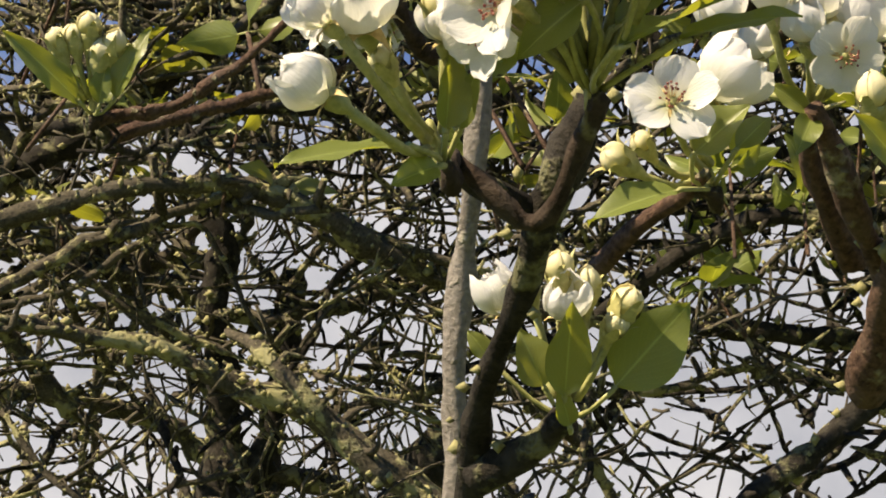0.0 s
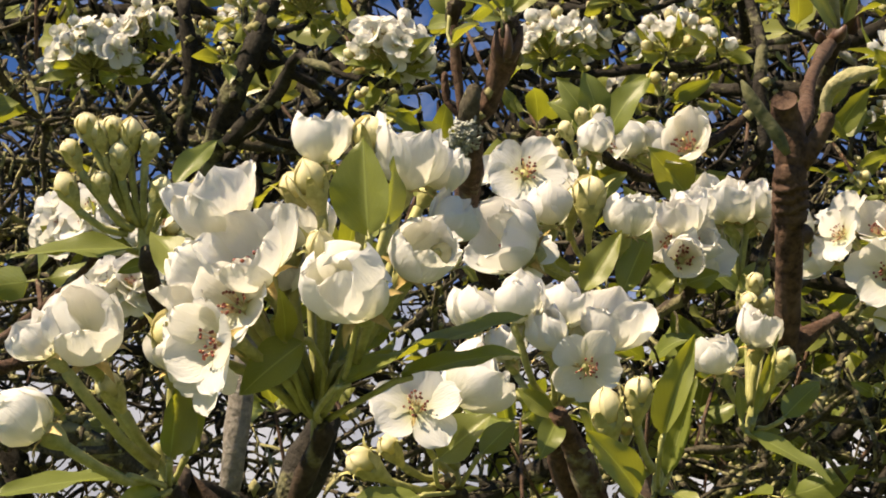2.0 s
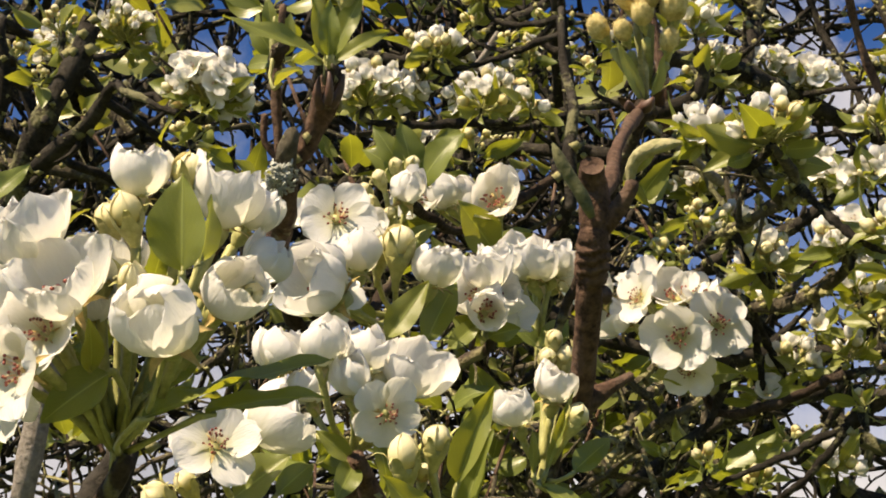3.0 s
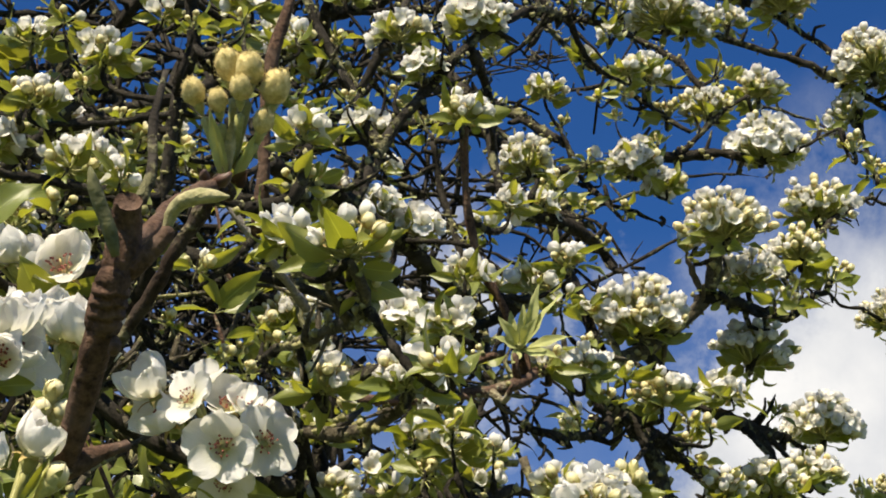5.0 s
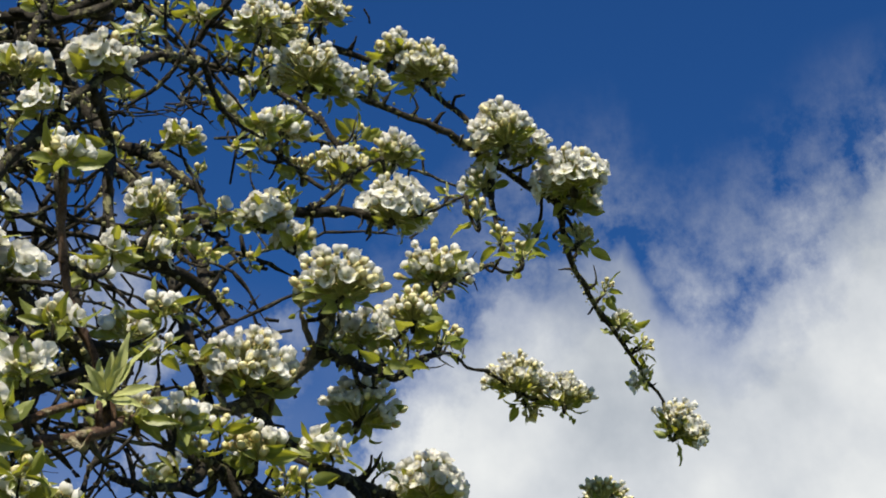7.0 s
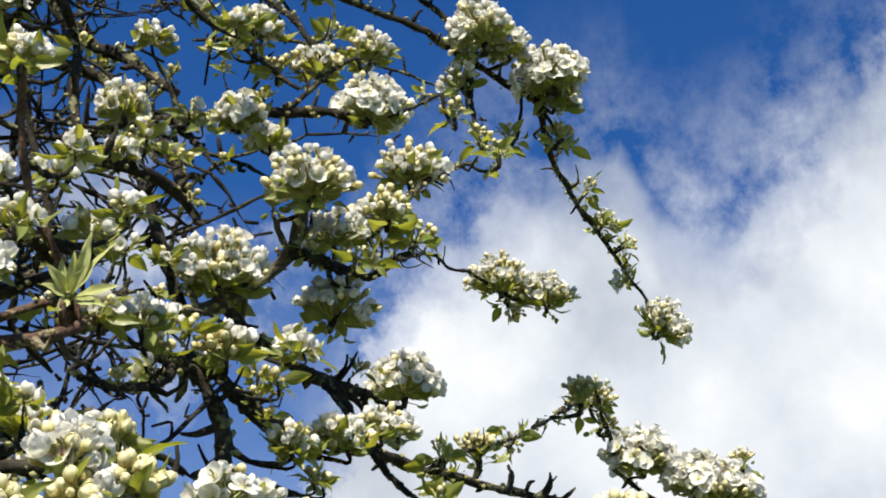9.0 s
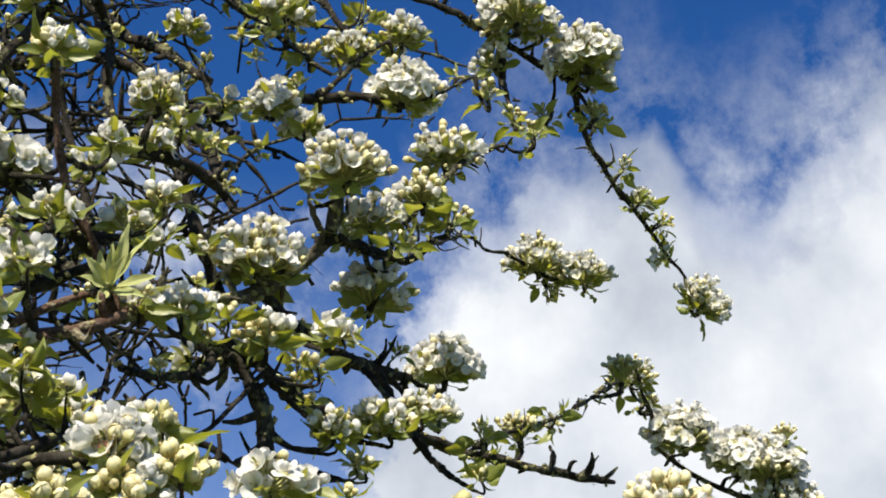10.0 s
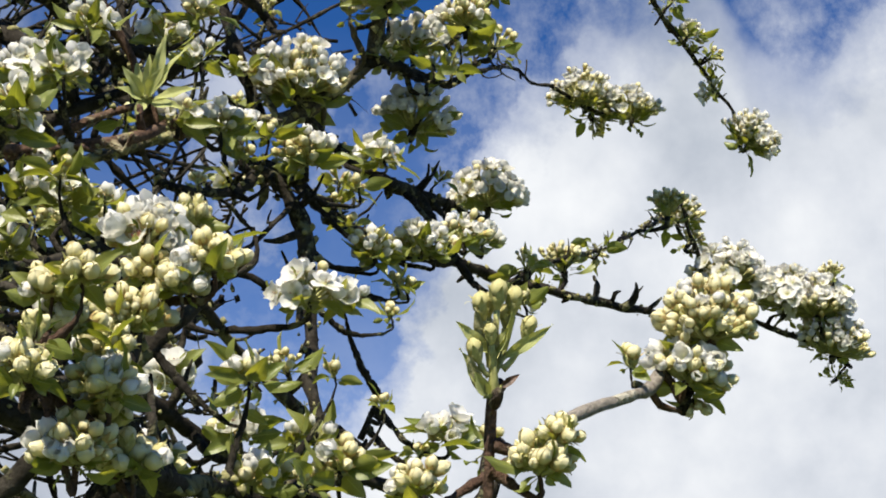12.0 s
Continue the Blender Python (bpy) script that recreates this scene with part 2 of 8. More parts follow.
def petal_geo(geo, mat, length, width, start, end, spin, hollow, rng, nu=7, nv=6, ring=0.0015, lift=0.0):
    """One round petal about the z axis. start, end: its lean from upright at foot and tip, in degrees; hollow: its bend across, in radians."""
    ca, sa = math.cos(spin), math.sin(spin)
    out, tang = Vector((ca, sa, 0)), Vector((-sa, ca, 0))
    r, z, pts, last = ring, lift, [], 0.0
    skew, flare, dent = rng.uniform(-0.14, 0.14), rng.uniform(-14, 20), rng.choice((0.0, 0.0, 0.05, 0.09))
    p1, p2, ruffle = rng.uniform(0, 6.28), rng.uniform(0, 6.28), rng.uniform(0.0004, 0.0010)
    bend = width * 0.5 / hollow
    for i in range(nu):
        u = 1 - (1 - i / (nu - 1)) ** 1.35
        th = radians(start + (end - start) * u**0.9 + flare * max(0.0, u - 0.6) * 2.5)
        if i:
            r += math.sin(th) * length * (u - last)
            z += math.cos(th) * length * (u - last)
        last = u
        w = max(0.13, math.sqrt(max(0.0, 1 - ((u - 0.56) / 0.445) ** 2))) if u < 0.99 else 0.30
        nrm = out * -math.cos(th) + Vector((0, 0, 1)) * math.sin(th)
        for j in range(nv):
            s = 2 * j / (nv - 1) - 1
            an = s * w * hollow
            rim = max(u * u * u, abs(s) ** 1.5 * u)
            back = (dent * (1 - abs(s)) * (u > 0.97) + 0.05 * s * s * (u > 0.9)) * length
            wave = rim * ruffle * (math.sin(4.1 * s + p1 + 2 * u) + 0.6 * math.sin(8.3 * s + p2 + 4 * u))
            along = out * (r - back * math.sin(th)) + Vector((0, 0, z - back * math.cos(th)))
            pts.append(along + tang * (bend * math.sin(an) + skew * u * w * width * 0.5) + nrm * (bend * (1 - math.cos(an)) + wave))
    geo.grid(pts, nu, nv, mat)


def calyx_geo(geo, mat_cup, mat_sepal, rng, size=1.0, lean=(95, 165), sides=8, broad=1.0):
    prof = [(-0.0070, 0.0009), (-0.0054, 0.0013), (-0.0034, 0.0025), (-0.0010, 0.0032), (0.0005, 0.0025)]
    geo.tube([Vector((0, 0, z * size)) for z, _ in prof], [r * size for _, r in prof], sides, mat_cup)
    for k in range(5):
        a = 2 * math.pi * (k + 0.5) / 5 + rng.uniform(-0.15, 0.15)
        lean_end = rng.uniform(*lean)
        o, tg = Vector((math.cos(a), math.sin(a), 0)), Vector((-math.sin(a), math.cos(a), 0))
        r, z, pts = 0.0019 * size, -0.0006 * size, []
        for i in range(4):
            u = i / 3
            th = radians(50 + (lean_end - 50) * u)
            if i:
                r += math.sin(th) * 0.0022 * size
                z += math.cos(th) * 0.0022 * size
            w = 0.0015 * broad * size * (1 - u) + 0.00012
            pts += [o * r + tg * s * w + Vector((0, 0, z + 0.0003 * abs(s))) for s in (-1, 0, 1)]
        geo.grid(pts, 4, 3, mat_sepal)


def stamen_geo(geo, mat_fil, mat_anther, rng, count=18, spread=42, length=0.0065):
    for k in range(count):
        a, b = rng.uniform(0, 2 * math.pi), radians(rng.uniform(6, spread))
        d = Vector((math.cos(a) * math.sin(b), math.sin(a) * math.sin(b), math.cos(b)))
        foot = Vector((math.cos(a), math.sin(a), 0)) * 0.0012
        tip = foot + d * length * rng.uniform(0.7, 1.1)
        geo.tube([foot, tip], [0.00022, 0.00016], 3, mat_fil)
        e = 0.00068
        base = len(geo.v)
        geo.v += [tip + Vector(v) * e for v in ((1, 0, 0), (0, 1, 0), (-1, 0, 0), (0, -1, 0), (0, 0, 1), (0, 0, -1))]
        for f in ((0, 1, 4), (1, 2, 4), (2, 3, 4), (3, 0, 4), (1, 0, 5), (2, 1, 5), (3, 2, 5), (0, 3, 5)):
            geo.f.append(tuple(base + i for i in f))
            geo.m.append(mat_anther)
            geo.uv.append(((0, 0), (1, 0), (0, 1)))


# lean of the petals at foot and tip, hollow across, length, width
OPENNESS = {"open": (84, 56, 0.42, 0.0165, 0.0168), "wide": (90, 72, 0.32, 0.0168, 0.0168), "bowl": (86, 26, 0.62, 0.0168, 0.0168),
            "cup": (91, -24, 0.95, 0.0172, 0.0164), "half": (95, -52, 1.10, 0.0178, 0.0166)}


def petal_meshes(kind, n, rng):
    a, b, cross, length, width = OPENNESS[kind]
    out = []
    for _ in range(n):
        g = Geo()
        petal_geo(g, 0, length * rng.uniform(0.86, 1.08), width * rng.uniform(0.88, 1.06), a + rng.uniform(-12, 6), b + rng.uniform(-22, 36), 0.0, cross * rng.uniform(0.8, 1.1), rng, 10, 9)
        out.append(g.mesh("petal", [PETAL]))
    return out


def flower_shape(g, kind, rng, nu=6, nv=5, stamens=5, sides=5):
    a, b, cross, length, width = OPENNESS[kind]
    for k in range(5):
        petal_geo(g, 0, length * rng.uniform(0.9, 1.06), width * rng.uniform(0.9, 1.08), a + rng.uniform(-6, 6), b + rng.uniform(-22, 20),
                  2 * math.pi * k / 5 + rng.uniform(-0.15, 0.15), cross, rng, nu, nv, lift=0.0003 * (k % 2))
    calyx_geo(g, 1, 2, rng, 1.0, (95, 160), sides)
    if stamens and kind in ("open", "wide", "bowl"):
        stamen_geo(g, 3, 4, rng, stamens)


def flower_geo(kind, rng):
    """A whole flower in one piece, for those further off."""
    g = Geo()
    flower_shape(g, kind, rng)
    return g.mesh("flower", [PETAL, STALK, SEPAL, FILAMENT, ANTHER])


def bud_shape(geo, rng, radius, point, m, mats, nu=6, nv=4, goblet=False):
    """A round bud: five petals wrapped over each other, on a calyx whose sepals clasp it."""
    g = Geo()
    for k in range(5):
        spin = 2 * math.pi * k / 5 + rng.uniform(-0.2, 0.2)
        ca, sa = math.cos(spin), math.sin(spin)
        pts = []
        for i in range(nu):
            u = i / (nu - 1)
            a = math.pi * (0.06 + 0.93 * u)
            for j in range(nv):
                s = 2 * j / (nv - 1) - 1
                az = s * radians(52) * (1 - 0.25 * u)
                rr = radius * (1.0 + 0.035 * s + 0.025 * (k % 2) - 0.03 * u + 0.04 * math.sin(5 * az + 4 * u + k))
                r, z = rr * math.sin(a), rr * (1.02 - math.cos(a)) + point * u**3 * radius
                c, sn = math.cos(az), math.sin(az)
                x, y = r * c, r * sn
                pts.append(Vector((x * ca - y * sa, x * sa + y * ca, z)))
        g.grid(pts, nu, nv, mats[0])
    if not goblet:
        calyx_geo(g, mats[1], mats[2], rng, 1.1 * radius / 0.005, (5, 62), 6, 1.5)
        geo.moved(g, m)
        return
    k5 = radius / 0.005
    cup = [(-0.0105, 0.0010), (-0.0075, 0.0013), (-0.0045, 0.0021), (-0.0015, 0.0036), (0.0014, 0.0047), (0.0036, 0.0053)]
    g.tube([Vector((0, 0, z * k5)) for z, _ in cup[:-1]], [r * k5 for _, r in cup[:-1]], 12, mats[1])
    for k in range(5):
        a = 2 * math.pi * (k + 0.5) / 5 + rng.uniform(-0.2, 0.2)
        o, tg = Vector((math.cos(a), math.sin(a), 0)), Vector((-math.sin(a), math.cos(a), 0))
        r, z, pts, out_lean = 0.0046, 0.0008, [], rng.uniform(25, 115)
        for i in range(6):
            u = i / 5
            if i:
                th = radians(14 - 22 * (1 - u) * (u > 0.3) + out_lean * max(0.0, u - 0.45) * 1.8)
                r += math.sin(th) * 0.0020
                z += math.cos(th) * 0.0020
            w = 0.0026 * (1 - u) ** 1.3 + 0.00015
            pts += [(o * (r - 0.18 * abs(s) * w) + tg * s * w + Vector((0, 0, z))) * k5 for s in (-1, 0, 1)]
        g.grid(pts, 6, 3, mats[2])
    geo.moved(g, m)


def bud_geo(rng, radius=0.0050, point=0.0, fineness=(8, 6), goblet=False, petals=None):
    g = Geo()
    bud_shape(g, rng, radius, point, Matrix.Identity(4), (0, 1, 2), *fineness, goblet)
    return g.mesh("bud", [petals or BUD, CUP, CUP] if goblet else [BUD, STALK, SEPAL])


def leaf_geo(rng, length=0.045, width=0.021, fold=0.45, curl=0.6, petiole=0.012, nu=11, nv=7):
    """A leaf that grows along +z and leans towards +x: stalk, keeled blade, pointed tip."""
    g = Geo()
    pts = []
    th, x, z = 0.15, 0.0, petiole
    twist, w1, w2 = rng.uniform(-0.5, 0.5), rng.uniform(0, 6.28), rng.uniform(0, 6.28)
    if petiole:
        g.tube([Vector((0, 0, 0)), Vector((0.0004, 0, petiole * 0.5)), Vector((0.001, 0, petiole + 0.002))], [0.0009, 0.0007, 0.0006], 5, 1)
    for i in range(nu):
        u = i / (nu - 1)
        if i:
            th += curl / (nu - 1) * (0.4 + 1.2 * u)
            x += math.sin(th) * length / (nu - 1)
            z += math.cos(th) * length / (nu - 1)
        w = width * 0.5 * (math.sin(math.pi * u**0.82) ** 0.85 * (1 - 0.25 * u) * 1.15 + 0.012)
        nrm, tw = Vector((-math.cos(th), 0, math.sin(th))), twist * u
        side = Vector((0, 1, 0)) * math.cos(tw) + nrm * math.sin(tw)
        up = nrm * math.cos(tw) - Vector((0, 1, 0)) * math.sin(tw)
        for j in range(nv):
            s = 2 * j / (nv - 1) - 1
            wave = length * 0.03 * (math.sin(8 * u + (w1 if s > 0 else w2)) + 0.5 * math.sin(17 * u + (w2 if s > 0 else w1))) * s * s
            pts.append(Vector((x, 0, z)) + side * s * w * math.cos(fold) + up * (abs(s) * w * math.sin(fold) + wave))
    g.grid(pts, nu, nv, 0)
    return g


def leaf_mesh(rng, length=0.045, width=0.021, fold=0.45, curl=0.6, mat=None, petiole=0.012, fineness=(8, 5)):
    return leaf_geo(rng, length, width, fold, curl, petiole, *fineness).mesh("leaf", [mat or LEAF, STALK])


kit = random.Random(7)
FLOWERS = {k: [flower_geo(k, kit) for _ in range(4)] for k in OPENNESS}
PETALS = {k: petal_meshes(k, 9, kit) for k in OPENNESS}
BUDS = [bud_geo(kit, kit.uniform(0.0042, 0.0050), 0.0, (8, 6), True) for _ in range(5)] + [bud_geo(kit, 0.0047, 0.35, (8, 6), True) for _ in range(2)]
GREEN_BUDS = [bud_geo(kit, kit.uniform(0.0044, 0.0050), 0.25, (8, 6), True, GREENBUD) for _ in range(3)]
FAR_BUDS = [bud_geo(kit, kit.uniform(0.0040, 0.0050), kit.choice((0.0, 0.4)), (6, 4)) for _ in range(6)]


def fuzzy_geo(rng):
    """A downy knot of buds still folded together: a lumpy egg with a coat of fine hairs."""
    g = Geo()
    bud_shape(g, rng, 0.0030, 0.0, Matrix.Identity(4), (0, 1, 0), 5, 4)
    pts, nu, nv, shift = [], 17, 20, rng.uniform(0, 9)
    for i in range(nu):
        a = math.pi * (0.02 + 0.96 * i / (nu - 1))
        for j in range(nv):
            b = 2 * math.pi * j / nv
            d = Vector((math.sin(a) * math.cos(b), math.sin(a) * math.sin(b), -math.cos(a)))
            seam = 0.10 * abs(math.sin(1.5 * b + shift + 1.2 * d.z))
            r = 0.0040 * (1 + 0.16 * noise.noise(d * 1.8 + Vector((shift, 0, 0))) - seam)
            pts.append(Vector((d.x * r, d.y * r, 0.0040 + d.z * r * 1.25)))
    g.grid(pts, nu, nv, 0, closed=True)
    for _ in range(900):
        p = rng.choice(pts).lerp(rng.choice(pts), 0.06)
        d = (p - Vector((0, 0, 0.004))).normalized() + Vector([rng.uniform(-0.7, 0.7) for _ in range(3)]) + Vector((0, 0, 0.4))
        g.tube([p, p + d * rng.uniform(0.0003, 0.0008)], [0.00006, 0.00003], 3, 0)
    return g.mesh("bud", [FUZZ, STALK, SEPAL])


FUZZY = [fuzzy_geo(kit) for _ in range(3)]
TINY = [bud_geo(kit, kit.uniform(0.0026, 0.0034)) for _ in range(3)]
LEAVES = [leaf_mesh(kit, kit.uniform(0.036, 0.050), kit.uniform(0.017, 0.023), kit.uniform(0.25, 0.7), kit.uniform(0.1, 1.0)) for _ in range(8)]
SLIM = [leaf_mesh(kit, kit.uniform(0.026, 0.036), kit.uniform(0.007, 0.011), kit.uniform(0.6, 1.0), kit.uniform(-0.2, 0.7)) for _ in range(5)]
SMALL = [leaf_mesh(kit, kit.uniform(0.018, 0.028), kit.uniform(0.010, 0.014), kit.uniform(0.2, 0.6), kit.uniform(0.1, 0.9), None, 0.015) for _ in range(4)]


def made_calyx():
    g = Geo()
    calyx_geo(g, 0, 1, kit)
    return g.mesh("calyx", [STALK, SEPAL])


def made_stamens():
    g = Geo()
    stamen_geo(g, 0, 1, kit, 20)
    return g.mesh("stamen_tuft", [FILAMENT, ANTHER])


CALYX = [made_calyx() for _ in range(3)]
STAMENS = [made_stamens() for _ in range(3)]


def aimed(place, axis, spin=0.0, size=1.0):
    """A pose at place whose z axis points along axis."""
    q = Vector(axis).normalized().to_track_quat("Z", "Y")
    return Matrix.LocRotScale(place, q @ Euler((0, 0, spin)).to_quaternion(), (size, size, size))


def stalk_geo(g, a, b, end_dir, r=0.0011, mat=0):
    """A flower stalk from a to b that arrives along end_dir."""
    reach = (b - a).length
    mid = a.lerp(b, 0.55) - Vector(end_dir).normalized() * reach * 0.18 + Vector((0, 0, -0.06 * reach))
    mid = a.lerp(b, 0.5).lerp(mid, 0.7)
    stem(g, [(*a, r * 1.2), (*mid, r * 0.9), (*b, r * 1.1)], 0.007, 5, mat)


def stalk_mesh(a, b, end_dir, r=0.0011):
    g = Geo()
    stalk_geo(g, a, b, end_dir, r)
    return g.mesh("pedicel", [STALK])


def put_flower(owner, rng, kind, place, axis, foot, size=1.0, fine=False, stalks=None):
    """A flower or bud of a cluster, with its stalk from foot; fine: petal by petal."""
    m = aimed(place, axis, rng.uniform(0, 6.28), size)
    if kind in ("bud", "tiny", "fuzzy", "green"):
        ob = part("flower_bud", rng.choice({"bud": BUDS if fine else FAR_BUDS, "tiny": TINY, "fuzzy": FUZZY, "green": GREEN_BUDS}[kind]), owner, m)
    elif fine:
        ob = part("flower", rng.choice(CALYX), owner, m)
        for k in range(5):
            part("petal", rng.choice(PETALS[kind]), ob, Matrix.Rotation(2 * math.pi * k * 2 / 5 + rng.uniform(-0.2, 0.2), 4, "Z") @ Matrix.Translation((0.0009 - 0.00035 * k, 0, 0.00025 * k)))
        if kind != "half":
            part("stamen_tuft", rng.choice(STAMENS), ob, Matrix.Identity(4))
    else:
        ob = part("flower", rng.choice(FLOWERS[kind]), owner, m)
    low = m @ Vector((0, 0, -0.0060))
    if stalks is None:
        part("pedicel", stalk_mesh(Vector(foot), low, axis, 0.0017 if kind == "fuzzy" else 0.0011), owner)
    else:
        stalk_geo(stalks, Vector(foot), low, axis, 0.0012 * size, 1)
    return ob


def put_leaf(owner, rng, kind, place, axis, spin, size=1.0):
    pool = {"leaf": LEAVES, "slim": SLIM, "small": SMALL}[kind]
    return part("leaf", rng.choice(pool), owner, aimed(place, axis, spin, size))


def fan(rng, k, n, most):
    """The k-th of n ways spread evenly over a cone of that many degrees."""
    a = 2.39996 * k + rng.uniform(-0.35, 0.35)
    b = radians(most) * math.sqrt((k + 0.35) / n)
    return Vector((math.cos(a) * math.sin(b), math.sin(a) * math.sin(b), math.cos(b)))


# what a cluster holds: its kinds of flower in turn, flowers on a head of size 1, spread in degrees, height over its foot; leaves, slim leaves, small leaves
SORTS = {
    "full": (("bowl", "cup", "open", "bowl", "half", "wide", "cup", "bud"), 30, 92, 0.026, 3, 0, 5),
    "mixed": (("cup", "half", "bud", "bowl", "half", "bud", "cup"), 28, 88, 0.026, 4, 1, 4),
    "budding": (("bud", "half", "bud", "bud", "cup", "bud", "half"), 36, 88, 0.025, 5, 2, 4),
    "buds": (("bud", "bud", "bud", "half", "bud", "bud", "tiny", "bud"), 46, 88, 0.025, 5, 2, 4),
    "tight": (("tiny", "bud", "tiny"), 12, 55, 0.018, 2, 3, 2),
    "sparse": (("cup", "bud", "bowl", "half", "tiny"), 12, 90, 0.022, 2, 0, 4),
    "leafy": (("tiny", "bud"), 5, 60, 0.014, 3, 2, 3),
}
PROTO = {}
for sort_of in (*OPENNESS, "bud", "tiny"):
    PROTO[sort_of] = []
    for _ in range(7):
        shape = Geo()
        if sort_of in OPENNESS:
            flower_shape(shape, sort_of, kit, 6, 5, 4 if sort_of in ("open", "wide", "bowl") else 0, 5)
        else:
            bud_shape(shape, kit, 0.0050 if sort_of == "bud" else 0.0032, kit.uniform(0, 0.3), Matrix.Identity(4), (5, 1, 2), 6, 4)
        PROTO[sort_of].append(shape)
WORDS = {
    "full": "corymb of wide open white pear blossoms with green leaves",
    "mixed": "cluster of white pear blossoms half open among fresh leaves",
    "budding": "cluster of cream pear buds opening above young leaves",
    "buds": "tight cluster of round cream buds with pale green leaves",
    "tight": "small unopened knot of green buds and narrow leaves",
    "sparse": "thin sprig with a few white blossoms and small leaves",
    "leafy": "tuft of young green leaves at a twig end",
}


def fill_cluster(owner, rng, sort, fine=False, size=1.0):
    """Sets the flowers of a head: the foremost as parts of their own, the crowd behind them joined. Flowers keep their own size, however large the head."""
    kinds, full, spread, height, n_leaf, n_slim, n_small = SORTS[sort]
    if sort == "buds" and not fine:
        kinds = ("bud", "half", "half", "cup", "bud", "half", "bowl", "bud")
    wide = 2 if size > 0.75 else 1
    grain = (0.60 if fine else 0.58 * max(1.0, size / 1.3)) / size
    n = max(3, round(full * min(2.2, size / 0.62) ** 2 * (2.4 if fine else 0.84)))
    top, mass = Vector((0, 0, 0.004)), Geo()
    single = min(n, 9)
    step = n / single
    own = {int(k * step) for k in range(single)}
    squash = rng.uniform(0.75, 1.1)
    for k in range(n):
        kind = kinds[(k * 3 + rng.randrange(2)) % len(kinds)]
        d = fan(rng, k, n, spread)
        place = top + Vector((d.x * squash, d.y, d.z)) * height * rng.uniform(*((0.48, 1.12) if sort in ("buds", "budding") else (0.66, 1.10)))
        axis = (d + Vector((0, 0, 0.22)) + Vector([rng.uniform(-0.4, 0.4) for _ in range(3)])).normalized()
        scale = grain * rng.uniform(0.82, 1.15) * ((0.80 if fine else 1.0) if kind in ("bud", "tiny") else (0.62 if fine else 0.82) if kind == "half" else 0.87)
        foot = top * rng.uniform(0.2, 1.2)
        if k in own:
            put_flower(owner, rng, kind, place, axis, foot, scale, fine, None if fine else mass)
        else:
            m = aimed(place, axis, rng.uniform(0, 6.28), scale)
            mass.moved(rng.choice(PROTO[kind]), m @ Matrix.Diagonal((1, 1, rng.uniform(1.0, 1.3), 1)) if kind == "bud" else m)
            stalk_geo(mass, Vector(foot), m @ Vector((0, 0, -0.0060)), axis, 0.0015 * grain, 1)
    for k in range(0 if sort in ("leafy", "tight") else 3 if fine else 4 + 2 * wide):
        a, b = 2.4 * k + rng.uniform(-0.6, 0.6), radians(rng.uniform(35, 105))
        d = Vector((math.cos(a) * math.sin(b), math.sin(a) * math.sin(b), math.cos(b)))
        first = len(mass.m)
        mass.moved(leaf_geo(rng, rng.uniform(0.014, 0.024) * (0.65 if fine else 1.0) / size, rng.uniform(0.006, 0.010) * (0.75 if fine else 1.0) / size, 0.5, rng.uniform(0.1, 0.7), 0.003, 6, 5), aimed(d * rng.uniform(0.004, 0.014), d, rng.uniform(0, 6.28)))
        mass.m[first:] = [6 if v == 0 else v for v in mass.m[first:]]
    if mass.f:
        tagged(part("blossom_mass", mass.mesh("blossom_mass", [PETAL, STALK, SEPAL, FILAMENT, ANTHER, BUD, LEAF]), owner), "", "", "", "stuff")
    for k, kind in enumerate(["leaf"] * n_leaf * wide + ["slim"] * n_slim + ["small"] * n_small * wide):
        a = 2.4 * k + rng.uniform(-0.5, 0.5)
        b = radians({"leaf": rng.uniform(60, 115), "slim": rng.uniform(25, 60), "small": rng.uniform(70, 135)}[kind])
        d = Vector((math.cos(a) * math.sin(b), math.sin(a) * math.sin(b), math.cos(b)))
        put_leaf(owner, rng, kind, d * rng.uniform(0, 0.009) * (wide - 1) + Vector((0, 0, rng.uniform(-0.004, 0.006))), d, rng.uniform(0, 6.28), rng.uniform(0.32, 0.54) / size * (0.85 if fine else 1.12) * min(1.0, 0.22 + 1.3 * size))


def spur_mesh(points, mats, sides=7):
    """A short knobbly twig through points of place and radius, ringed with scars."""
    g = Geo()
    line = wobbled(spline([Vector(p) for p in points], 0.004), 0.0024, 0.016)
    radii = [max(p.w * (1 + (0.16 if i % 3 == 0 else 0)), 0.0009) for i, p in enumerate(line)]
    g.tube([p.to_3d() for p in line], radii, sides, 0)
    return g.mesh("spur", mats)


SPRIGS = []
BOUGHS = []      # sampled points of all boughs: place and radius
CLUSTERS = []


